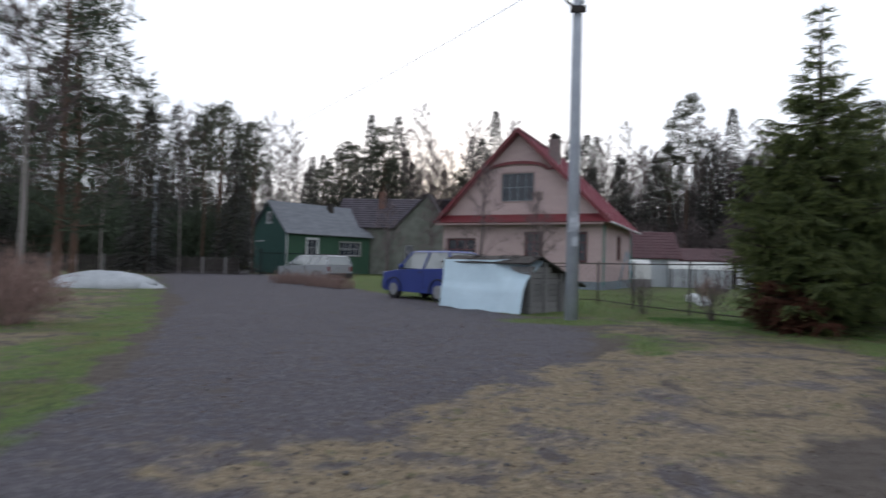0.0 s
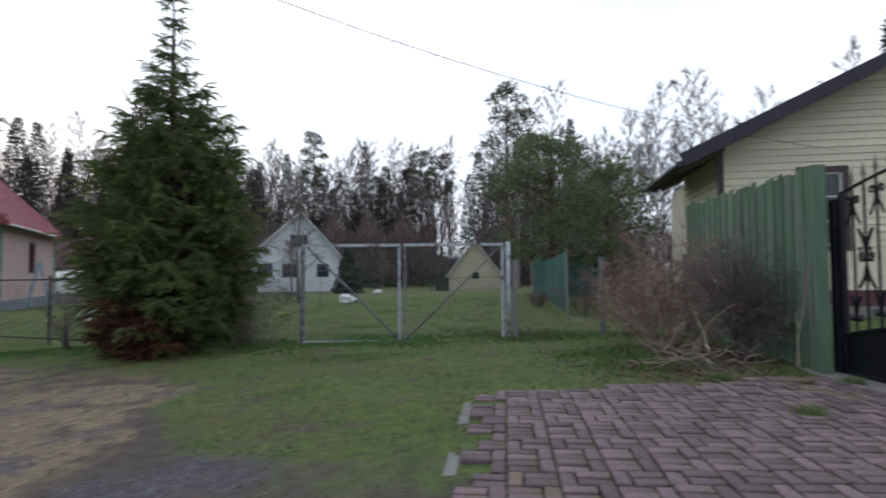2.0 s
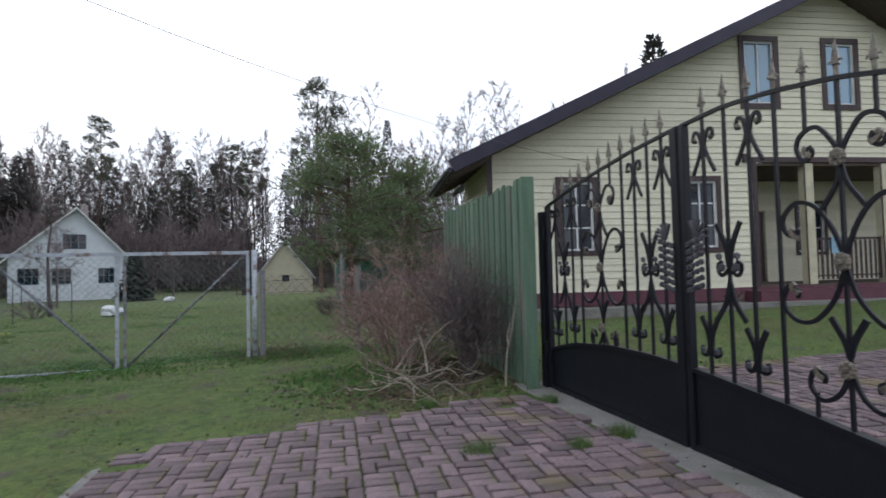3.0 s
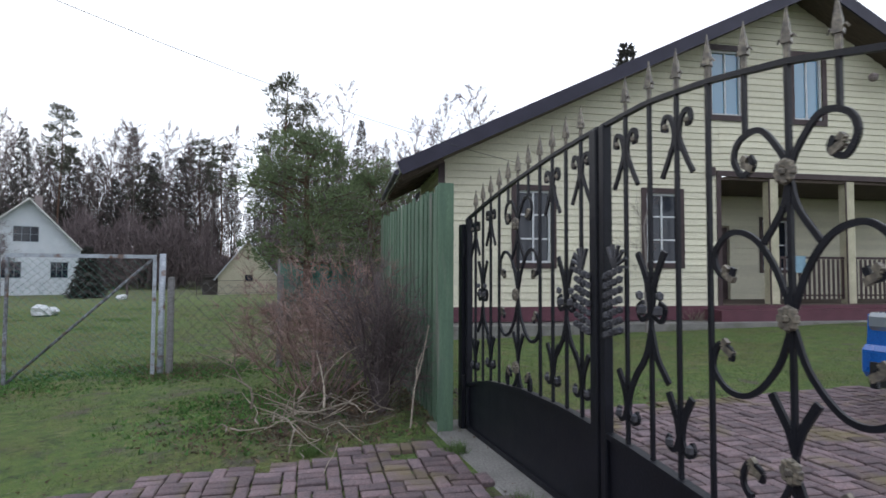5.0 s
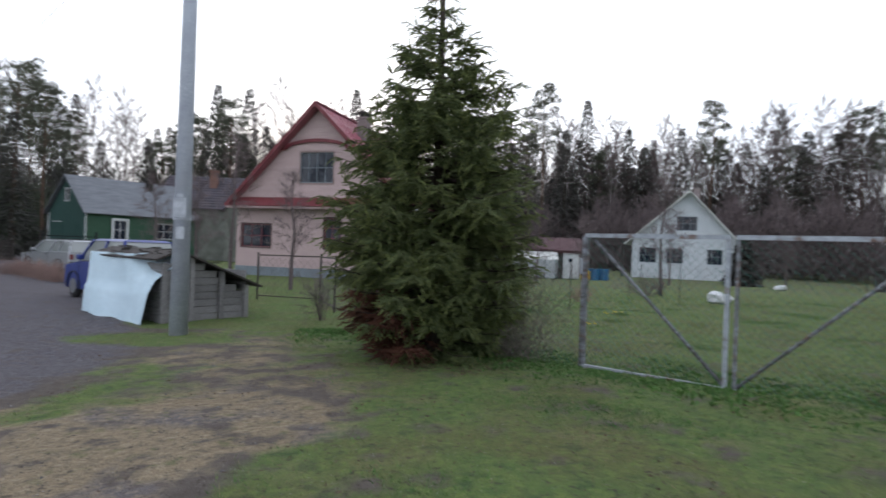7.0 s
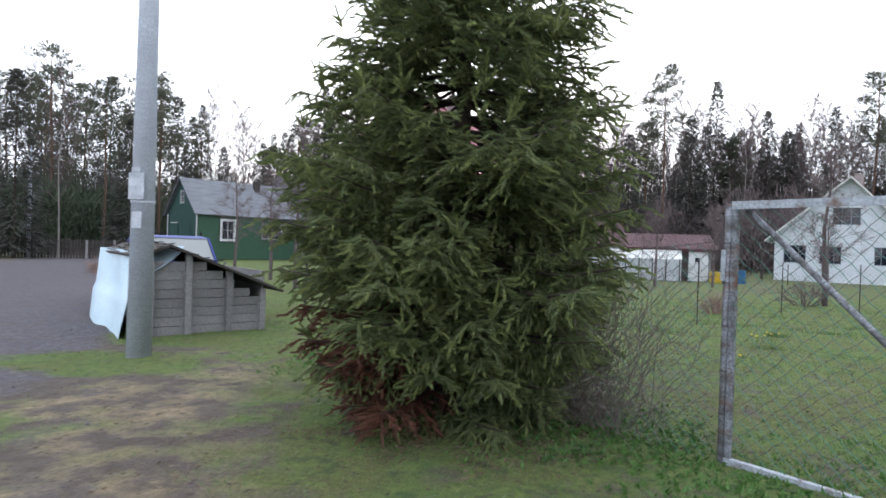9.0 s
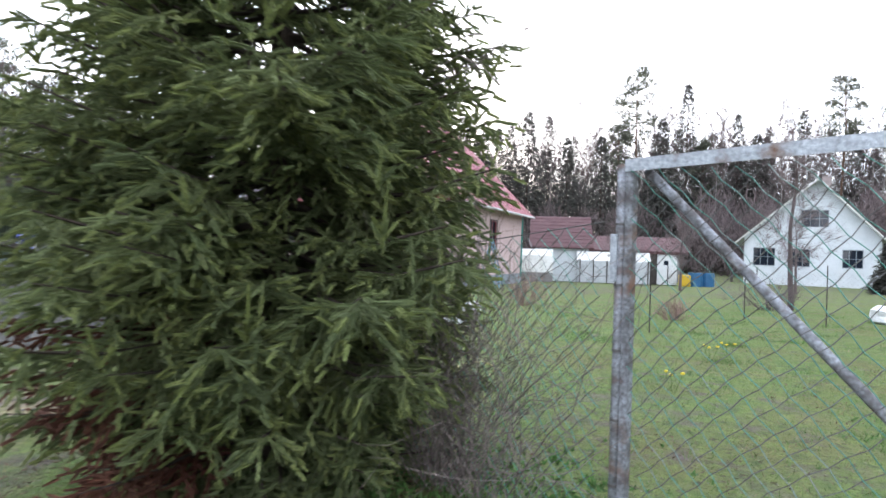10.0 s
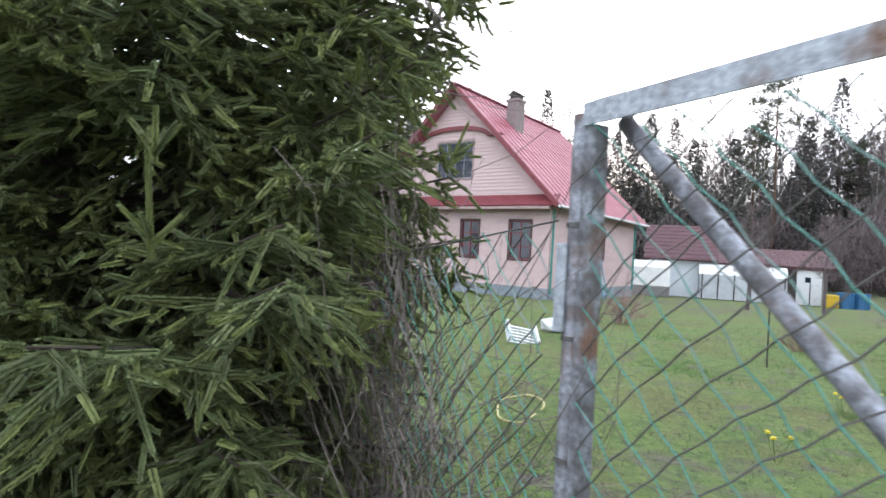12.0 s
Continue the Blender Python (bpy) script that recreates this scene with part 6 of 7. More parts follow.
        for z in (2.11, 1.59, 1.06):
            flower(gold, c, z, 0.052)
        for x in (bars[0], bars[2], bars[8], bars[10]):
            zt = A(x)
            for s in (-1, 1):
                curve2(scr, [(x + s * 0.10, zt - 0.38), (x + s * 0.05, zt - 0.29), (x + s * 0.015, zt - 0.20), (x + s * 0.04, zt - 0.11), (x + s * 0.08, zt - 0.10), (x + s * 0.09, zt - 0.15), (x + s * 0.06, zt - 0.16)], steps=7)
                gold.blob((x + s * 0.07, -0.006, zt - 0.145), (0.017, 0.013, 0.017), 7, 5, 0.1)
        for x in (bars[1], bars[9]):
            for s in (-1, 1):
                z = 1.66
                curve2(scr, [(x, z - 0.12), (x + s * 0.03, z + 0.05), (x + s * 0.10, z + 0.19)], w=0.032, steps=7)
                curve2(scr, [(x, z - 0.1), (x + s * 0.07, z - 0.14), (x + s * 0.10, z - 0.08), (x + s * 0.06, z - 0.05)], steps=7)
                curve2(scr, [(x, z - 0.18), (x + s * 0.04, z - 0.31), (x + s * 0.12, z - 0.42)], w=0.03, steps=7)
                leaf.blob((x + s * 0.06, -0.01, z - 0.09), (0.035, 0.02, 0.03), 7, 6, 0.2)
                leaf.blob((x + s * 0.075, -0.01, z - 0.02), (0.03, 0.02, 0.025), 7, 7, 0.2)
        for x in (bars[0], bars[2], bars[8], bars[10]):
            z = B(x) + 0.19
            for s in (-1, 1):
                curve2(scr, [(x, z - 0.06), (x + s * 0.02, z + 0.08), (x + s * 0.075, z + 0.19)], w=0.032, steps=6)
                curve2(scr, [(x, z + 0.02), (x + s * 0.04, z - 0.06), (x + s * 0.085, z - 0.04), (x + s * 0.07, z + 0.0)], steps=6)
                leaf.blob((x + s * 0.065, -0.01, z - 0.03), (0.025, 0.016, 0.025), 7, 6, 0.2)
        part("scrollwork", scr, BLACK, t)
        pieces("gilding", gold, GOLD, t, "worn gilded rosette or scroll end")
        pieces("iron_leaf", leaf, BLACKLEAF, t)
        # the emblem of leaves and beads beside the closing stiles
        e = Mesh()
        xe = W - 0.02 if side == 0 else 0.02
        sg = -1 if side == 0 else 1
        for r_ in range(7):
            for q in range(4):
                e.blob((xe + sg * (0.05 + q * 0.042), -0.034, 1.42 + r_ * 0.052 + 0.012 * q), (0.022, 0.02, 0.022), 6, r_ * 4 + q, 0.15)
        for a in np.linspace(-0.6, 1.4, 6):
            e.beam((xe + sg * 0.12, -0.03, 1.78), (xe + sg * (0.12 + 0.12 * math.cos(a + 0.6)), -0.03, 1.78 + 0.12 * math.sin(a + 0.6)), 0.016, 0.014)
        part("emblem", e, BLACKLEAF, t, "cast emblem of beaded fruit and leaves")
    k = Mesh()
    k.box(-0.35, 4.8, -0.30, 0.06, 0.05, 0.335, bevel=0.02)
    solid("gate_sill", k, KERB, M0, "mossy cracked concrete sill strip under the iron gate", "kerb")


def board_fence():
    t = thing("board_fence", pose(9.42, 2.28, ground_z(9.6, 2.3) - 0.04, 0, 0, 41.6), "tall fence of faded green boards beside the iron gate", "fence")
    rs = random.Random(3)
    x, i = 0.0, 0
    while x < 4.3:
        w = rs.uniform(0.10, 0.145)
        h = 2.26 + 0.022 * x + rs.uniform(-0.03, 0.03) + 0.02 * math.sin(i)
        y = 0.016 * (i % 2)
        b = part("board", Mesh().add([(x, y, 0.02), (x + w, y, 0.02), (x + w, y + 0.02, 0.02), (x, y + 0.02, 0.02), (x, y, h), (x + w, y, h - 0.01), (x + w, y + 0.02, h - 0.01), (x, y + 0.02, h)],
                                     [(0, 1, 5, 4), (1, 2, 6, 5), (2, 3, 7, 6), (3, 0, 4, 7), (4, 5, 6, 7), (3, 2, 1, 0)]), GREENF, t)
        x += w * rs.uniform(0.86, 1.03)
        i += 1
    part("end_board", Mesh().box(-0.03, 0.0, -0.04, 0.1, 0.0, 2.27), GREENF, t)
    part("rail", Mesh().box(0, 4.4, -0.05, -0.002, 0.45, 0.52), GREENF, t)
    part("rail", Mesh().box(0, 4.4, -0.05, -0.002, 1.75, 1.82), GREENF, t)
    return t


def chain_fence(pts, h, label, net=None, post_mat=None, r=0.03, mesh=True, rail=False, cell=0.16):
    t = thing("wire_fence", pose(0, 0, 0), label, "fence")
    for x, y in pts:
        z = ground_z(x, y)
        part("post", Mesh().tube([(x, y, z - 0.1), (x, y, z + h + 0.08)], r, 7), post_mat or DARKWOOD, t)
    for (ax, ay), (bx, by) in zip(pts, pts[1:]):
        a, b = (ax, ay, ground_z(ax, ay) + h), (bx, by, ground_z(bx, by) + h)
        if rail:
            part("rail", Mesh().tube([a, b], 0.02, 5), post_mat or DARKWOOD, t)
            part("rail", Mesh().tube([(a[0], a[1], a[2] - h + 0.12), (b[0], b[1], b[2] - h + 0.12)], 0.016, 5), post_mat or DARKWOOD, t)
        L = math.hypot(bx - ax, by - ay)
        s = new("mesh_bay")
        s.parent, s.matrix_basis = t, pose(ax, ay, ground_z(ax, ay), 0, 0, math.degrees(math.atan2(by - ay, bx - ax)))
        if net:
            nm = Mesh()
            k = int(L / 0.05)
            for i in range(k):
                nm.box(i * 0.05, i * 0.05 + 0.034, 0, 0.002, 0.1, h)
            part("windbreak_net", nm, net, s, kind="stuff")
        elif mesh:
            wire_panel(s, 0, L, 0.05, h, cell, 0.0035, WIREGREY, seed=int(L * 10))
    return t


def pavers():
    """Brick pavers before and behind the gate: upright pairs between single bricks laid across."""
    rs = random.Random(6)
    s, gap = 0.21, 0.014
    near = thing("paver_field", pose(0, 0, 0), "weathered red brick pavers before the iron gate", "paving", kind="")
    rest, made = Mesh(), 0
    shapes = []
    Mz = Matrix.Identity(4)
    cells = []
    for j in range(0, 46):
        for i in range(-27, 7):
            for flat, off in ((False, 0.1), (True, 0.25)):
                a, b = (i + 0.5) * s, j * 0.3 + off + (0.1 if i % 3 == 0 else 0)
                x, y = PO[0] + AX[0] * a + BX[0] * b, PO[1] + AX[1] * a + BX[1] * b
                g = (x - GATE[0]) * 0.7071 - (y - GATE[1]) * 0.7071
                if -0.12 < g + 0.17 < 0.35:
                    continue
                lim = (0.16 * b + 0.05 * math.sin(b * 5)) if g < 0 else 1.15
                if a > lim - s / 2 or a < -5.6 or (b < 0.25 and rs.random() < 0.3) or (a > lim - 0.4 and rs.random() < 0.15):
                    continue
                cells.append((x, y, flat))
    cells.sort(key=lambda c: math.hypot(c[0] - 6.3, c[1] - 2.6))
    turn = PA
    mesh_of = {}

    def brick_mesh(w, d, k):
        key = (w, d, k)
        if key not in mesh_of:
            q = random.Random(k)
            m = Mesh()
            e = 0.011
            j = lambda: q.uniform(-0.005, 0.005)
            low = [(-w / 2, -d / 2), (w / 2, -d / 2), (w / 2, d / 2), (-w / 2, d / 2)]
            m.add([(x, y, -0.04) for x, y in low] + [(x + j(), y + j(), -0.006) for x, y in low] + [(x - math.copysign(e, x) + j(), y - math.copysign(e, y) + j(), 0.0 + j() / 2) for x, y in low],
                  [(i, (i + 1) % 4, 4 + (i + 1) % 4, 4 + i) for i in range(4)] + [(4 + i, 4 + (i + 1) % 4, 8 + (i + 1) % 4, 8 + i) for i in range(4)] + [(8, 9, 10, 11)])
            mesh_of[key] = m
        return mesh_of[key]

    datas = {}
    for x, y, flat in cells:
        for k in ((0,) if flat else (-1, 1)):
            w, d = (s - gap, 0.1 - gap) if flat else (s / 2 - gap, 0.2 - gap)
            ox, oy = k * s / 4, 0
            px, py = x + AX[0] * ox + BX[0] * oy, y + AX[1] * ox + BX[1] * oy
            z = ground_z(px, py) + 0.012 + rs.uniform(-0.006, 0.006) + 0.012 * float(lumps(px, py, 9))
            shape = brick_mesh(w, d, rs.randrange(5))
            P = pose(px, py, z, rs.uniform(-1.2, 1.2), rs.uniform(-1.2, 1.2), math.degrees(turn) + rs.uniform(-2.6, 2.6))
            if made < 296:
                if id(shape) not in datas:
                    datas[id(shape)] = shape.data("paver", PAVER)
                ob = new("paver", datas[id(shape)])
                ob.parent, ob.matrix_basis = near, P
                made += 1
            else:
                rest.add([tuple(P @ Vector(v)) for v in shape.v], shape.f)
    me = bpy.data.meshes.new("paver_rest")
    me.from_pydata(rest.v, [], rest.f)
    me.materials.append(PAVER_JOINED)
    ob = new("paver_rest", me)
    ob.parent = near
    ob["kind"] = "stuff"
    # edging strip on the open side
    e = Mesh()
    for k in range(5):
        b0, b1 = -0.09, -0.01
        a0, a1 = -5.6 + k * 1.1, -5.6 + (k + 1) * 1.1 - 0.02
        P = [(PO[0] + AX[0] * a + BX[0] * b, PO[1] + AX[1] * a + BX[1] * b) for a, b in ((a0, b0), (a1, b0), (a1, b1), (a0, b1))]
        z = ground_z(*P[0]) - 0.004
        e.add([(x, y, z - 0.08) for x, y in P] + [(x, y, z) for x, y in P], [(0, 1, 5, 4), (1, 2, 6, 5), (2, 3, 7, 6), (3, 0, 4, 7), (4, 5, 6, 7)])
    solid("paving_edge", e, KERB, pose(0, 0, 0), "thin concrete edging strip along the pavers", "kerb")


def scatter_blades(name, label, n, box, pick, material, length, width, seed, lean=0.5, kind="stuff", category="grass", clump=1):
    rs = np.random.RandomState(seed)
    x, y = rs.uniform(box[0], box[1], n), rs.uniform(box[2], box[3], n)
    keep = pick(x, y, rs.uniform(0, 1, n))
    x, y = x[keep], y[keep]
    if clump > 1:
        x, y = np.repeat(x, clump), np.repeat(y, clump)
        x, y = x + rs.normal(0, 0.015, len(x)), y + rs.normal(0, 0.015, len(y))
    m = len(x)
    D = unit(np.stack([rs.normal(0, lean, m), rs.normal(0, lean, m), np.ones(m)], -1))
    me = blades_mesh(name, np.stack([x, y, gz(x, y) - 0.005], -1), D, side_of(D, rs), rs.uniform(*length, m), rs.uniform(*width, m), material)
    return tagged(new(name, me), label, category, kind=kind)

# ---------- the things in their places ----------
concrete_pole(1.05, 12.9, 8.6, 0.158, 0.10, "pale grey concrete utility pole with torn paper notices")
concrete_pole(-29.3, 42.6, 8.1, 0.15, 0.09, "pale concrete utility pole at the end of the lane", fittings=False)
wire((1.02, 12.8, 8.3), (-29.3, 42.6, 8.0), 0.9)
wire((1.05, 12.8, 8.5), (17.73, 3.93, 4.2), 0.8, r=0.006)
woodshed()
small_car("blue_hatchback", pose(-3.15, 19.5, -0.1, 0, 0, -40.0), BLUECAR, "royal blue small hatchback parked behind the wood shelter", L=3.8, W=1.6, H=1.76)
small_car("silver_estate_car", pose(-11.8, 31.6, -0.1, 0, 0, -36.0), SILVER, "silver estate car parked before the green house", L=5.0, W=1.8, H=1.6, estate=True)
small_car("blue_suv", pose(12.44, -3.46, 0.43, 0, 0, -49.0), SUVBLUE, "bright blue suv parked on the pavers behind the iron gate", L=4.6, W=1.9, H=1.72, suv=True, glassm=DARKWIN)
iron_gate()
board_fence()
GM = wire_gate()
chain_fence([(5.3, 12.6), (4.3, 14.9), (3.3, 17.0), (2.6, 19.2), (0.6, 20.0)], 1.35, "thin dark garden fence with a wire net beside the pink house", rail=True, cell=0.22)
chain_fence([(10.45, 7.45), (11.44, 6.23), (12.6, 5.2)], 1.35, "old wire fence on grey wooden posts", post_mat=OLDWOOD, r=0.05)
chain_fence([(14.3, 9.0), (17.5, 11.6), (21.5, 15.0), (27.5, 20.5)], 1.7, "fence hung with green windbreak netting", net=NET, post_mat=OLDWOOD)
sf = thing("slat_fence", pose(-40, 36, -0.25, 0, 0, 30), "grey weathered slat fence at the end of the lane", "fence")
for k in range(96):
    part("slat", Mesh().box(k * 0.2, k * 0.2 + 0.15, 0, 0.02, 0.05, 1.45 + 0.06 * math.sin(k * 1.7)), DARKWOOD if k % 9 else OLDWOOD, sf)
part("rail", Mesh().box(0, 19.2, 0.021, 0.07, 1.1, 1.18), DARKWOOD, sf)
part("rail", Mesh().box(0, 19.2, 0.021, 0.07, 0.3, 0.38), DARKWOOD, sf)
chain_fence([(18, 46), (24, 47), (30, 45)], 1.3, "low grey garden fence before the woods", cell=0.3)
chain_fence([(38, 41), (43, 35)], 1.2, "low rail fence beside the beige shed", cell=0.3, rail=True)
sg = thing("side_gate", pose(-21.5, 45.5, -0.25, 0, 0, -5), "dark metal yard gate before the green house", "gate")
part("frame", Mesh().box(0, 0.1, 0, 0.1, 0, 2.3).box(4.0, 4.1, 0, 0.1, 0, 2.3).box(0.1, 4.0, 0.03, 0.07, 1.9, 1.96).box(0.1, 4.0, 0.03, 0.07, 0.15, 0.2), BLACK, sg)
for k in range(9):
    part("bar", Mesh().box(0.4 + k * 0.4, 0.43 + k * 0.4, 0.035, 0.065, 0.2, 1.9), BLACK, sg)
gh = thing("low_greenhouse", pose(12.2, 46.0, -0.22, 0, 0, -3), "long low greenhouse with grey film walls and a white film top", "greenhouse")
part("wall", Mesh().box(0, 4.6, 0, 2.4, 0, 1.45), GREYTARP, gh)
part("film_top", Mesh().prism([(0, 1.45), (2.4, 1.45), (1.9, 2.05), (0.5, 2.05)], -0.05, 4.65, plane="yz"), WHITEFILM, gh)
for k in range(6):
    part("frame_post", Mesh().box(0.1 + k * 0.87, 0.16 + k * 0.87, -0.06, -0.003, 0, 1.5), DARKWOOD, gh)
gh2 = thing("low_greenhouse", pose(7.4, 44.5, -0.22, 0, 0, -3), "small tunnel greenhouse with a white film top", "greenhouse")
part("film_top", Mesh().prism([(0, 0.6), (2.2, 0.6), (1.9, 1.7), (1.1, 2.1), (0.3, 1.7)], 0, 3.0, plane="yz"), WHITEFILM, gh2)
part("wall", Mesh().box(0, 3.0, 0, 2.2, 0, 0.6), OLDWOOD, gh2)
ct = thing("white_cabin", pose(16.95, 46.5, -0.22, 0, 0, -3), "tiny white garden cabin with a dark doorway", "shed")
part("wall", Mesh().box(0.5, 1.75, 0, 1.6, 0, 2.0), WHITEPAINT, ct)
part("door", Mesh().box(0, 0.5, 0.1, 0.2, 0, 2.0), DARKWOOD, ct)
part("roof", Mesh().box(-0.1, 1.85, -0.1, 1.7, 2.0, 2.1), DARKRED, ct)
part("hatch", Mesh().box(0.9, 1.2, -0.012, -0.002, 1.3, 1.6), DARKWIN, ct)
solid("water_barrel", Mesh().tube([(0, 0, 0), (0, 0, 0.9)], 0.45, 14), BLUEBARREL, on(19.8, 46.2), "blue plastic water barrel beside the garden shed", "barrel")
solid("water_barrel", Mesh().tube([(0, 0, 0), (0, 0, 0.9)], 0.45, 14), BLUEBARREL, on(20.7, 46.6), "blue plastic water barrel beside the garden shed", "barrel")
solid("yellow_box", Mesh().box(-0.35, 0.35, -0.2, 0.2, 0.0, 0.75, bevel=0.05), YELLOWPLASTIC, on(19.0, 45.8), "yellow plastic container standing by the barrels", "box")
tc = thing("teal_cabin", pose(25.8, 18.6, -0.05, 0, 0, -44), "teal board cabin with a dark felt roof beyond the fence", "shed")
for k in range(20):
    part("board", Mesh().box(k * 0.15, k * 0.15 + 0.142, -0.02 - 0.01 * (k % 2), 0.0, 0, 2.3), TEAL, tc)
part("wall", Mesh().box(0, 3.0, 0.004, 2.6, 0, 2.3), TEAL, tc)
roof_slab(tc, [(-0.3, -0.4, 2.3), (3.3, -0.4, 2.3), (3.3, 1.3, 3.4), (-0.3, 1.3, 3.4)], 0.06, DARKWOOD)
roof_slab(tc, [(-0.3, 3.0, 2.3), (3.3, 3.0, 2.3), (3.3, 1.3, 3.4), (-0.3, 1.3, 3.4)], 0.06, DARKWOOD)
lad = thing("step_ladder", pose(6.6, 34.6, -0.08, 0, 0, 78), "light blue metal step ladder leaning beside the pink wall", "ladder")
for x in (-0.35, 0.35):
    part("leg", Mesh().beam((x, -0.5, 0), (x * 0.6, 0, 2.3), 0.05, 0.05), LADDERBLUE, lad)
    part("leg", Mesh().beam((x, 0.5, 0), (x * 0.6, 0, 2.3), 0.05, 0.05), LADDERBLUE, lad)
for k in range(6):
    z = 0.3 + 0.35 * k
    part("rung", Mesh().beam((-0.33 + 0.02 * k, -0.5 + 0.217 * z, z), (0.33 - 0.02 * k, -0.5 + 0.217 * z, z), 0.08, 0.03), LADDERBLUE, lad)
rk = Mesh()
rk.blob((0, 0, 0.25), (2.0, 1.1, 0.62), 18, 4, 0.12)
rk.blob((1.3, 0.2, 0.15), (1.1, 0.8, 0.4), 12, 5, 0.15)
solid("tarpaulin_mound", rk, GREYTARP, on(-16.9, 20.9, 8, -0.2), "low heap covered by a creased grey-white tarpaulin", "heap", smooth=True)
for x, y, s, n in ((6.33, 21.2, 0.32, 1), (16.0, 21.7, 0.42, 2), (16.5, 22.1, 0.3, 3), (28.5, 36.5, 0.35, 4)):
    solid("white_bag", Mesh().blob((0, 0, s * 0.45), (s, s * 0.7, s * 0.55), 12, n, 0.2), WHITEPAINT, on(x, y, n * 40), "crumpled white plastic bag lying on the lawn", "bag")
pl = thing("white_crate", pose(5.93, 19.2, ground_z(5.9, 19.2) + 0.12, 38, 10, 30), "small white plastic crate tipped on the grass", "crate")
for k in range(6):
    part("slat", Mesh().box(-0.3, 0.3, -0.22 + k * 0.08, -0.18 + k * 0.08, 0.0, 0.02), WHITEPAINT, pl)
part("rim", Mesh().box(-0.3, -0.26, -0.22, 0.22, 0.021, 0.15), WHITEPAINT, pl)
part("rim", Mesh().box(0.26, 0.3, -0.22, 0.22, 0.021, 0.15), WHITEPAINT, pl)
hp = [(6.72 + 0.22 * math.cos(a) * (1 + 0.15 * math.sin(3 * a)), 14.5 + 0.55 * math.sin(a), ground_z(6.7, 14.5) + 0.035 + 0.012 * math.sin(2 * a)) for a in np.linspace(0, 6.0, 30)]
solid("garden_hose", Mesh().tube(hp, 0.011, 6), HOSE, pose(0, 0, 0), "loop of pale yellow garden hose on the lawn", "hose", smooth=True)
chair = thing("porch_table", pose(23.1, 2.4, 1.01, 0, 0, -52), "dark wooden table standing in the open porch", "table")
part("tabletop", Mesh().box(-0.7, 0.7, -0.4, 0.4, 0.7, 0.76), BROWNTRIM, chair)
for sx in (-0.6, 0.6):
    for sy in (-0.32, 0.32):
        part("leg", Mesh().box(sx - 0.03, sx + 0.03, sy - 0.03, sy + 0.03, 0, 0.7), BROWNTRIM, chair)
bn = thing("porch_bench", pose(22.3, 1.9, 1.01, 0, 0, -52), "dark wooden bench with a back in the open porch", "bench")
part("seat", Mesh().box(-0.6, 0.6, -0.22, 0.22, 0.42, 0.46), BROWNTRIM, bn)
part("backrest", Mesh().box(-0.6, 0.6, 0.2, 0.24, 0.5, 0.95), BROWNTRIM, bn)
for sx in (-0.55, 0.55):
    part("leg", Mesh().box(sx - 0.03, sx + 0.03, -0.2, 0.2, 0, 0.42), BROWNTRIM, bn)
yx, yy = 16.19 + 0.61 * 9.35 - 0.792 * 0.01, 5.98 - 0.792 * 9.35 - 0.61 * 0.01
solid("hanging_towel", Mesh().box(-0.16, 0.16, -0.012, 0.0, 0, 0.42).box(-0.16, 0.16, 0.075, 0.087, 0.1, 0.42).box(-0.16, 0.16, -0.012, 0.087, 0.42, 0.43), TOWEL, pose(yx, yy, 1.8, 0, 0, -52.4), "pale blue towel hanging over the porch railing", "towel")
rod = Mesh().tube([(0, 0, 0), (0, 0, 1.35)], 0.012, 6)
for x, y in ((12.92, 21.9), (14.2, 20.8), (9.9, 18.8)):
    solid("garden_stake", rod, DARKWOOD, on(x, y), "thin brown stake standing in the lawn", "stake")

# plants
big_spruce()
place_forest()
undergrowth("forest_undergrowth", "dark tangled undergrowth below the forest trees", -62, 52, -22, 84, 12, 8.5, 30000, FARSPRUCE, 1)
undergrowth("forest_undergrowth", "dark tangled undergrowth below the forest trees", -44, 36, -36, 66, 8, 6.5, 16000, GREENDARK, 9)
undergrowth("forest_undergrowth", "dark tangled undergrowth below the forest trees", 70, 90, 96, -10, 6, 9.0, 30000, TWIG, 7)
undergrowth("forest_undergrowth", "dark tangled undergrowth below the forest trees", -24, 82, 45, 86, 12, 8.0, 24000, TWIG, 2)
undergrowth("forest_undergrowth", "dark tangled undergrowth below the forest trees", 30, 78, 80, 42, 12, 9.0, 26000, TWIG, 3)
undergrowth("forest_undergrowth", "dark tangled undergrowth below the forest trees", 62, 62, 84, -20, 12, 7.0, 16000, TWIG, 4)
undergrowth("forest_undergrowth", "dark tangled undergrowth below the forest trees", -24, 94, 85, 84, 6, 12.0, 46000, FARSPRUCE, 5)
undergrowth("forest_undergrowth", "dark tangled undergrowth below the forest trees", -70, 52, -18, 94, 6, 11.0, 30000, FARSPRUCE, 6)


def lone(ob, x, y, s, label, name, turn=0):
    ob.matrix_basis = on(x, y, turn) @ Matrix.Diagonal((s, s, s, 1))
    ob.name = name
    return tagged(ob, label, "tree")


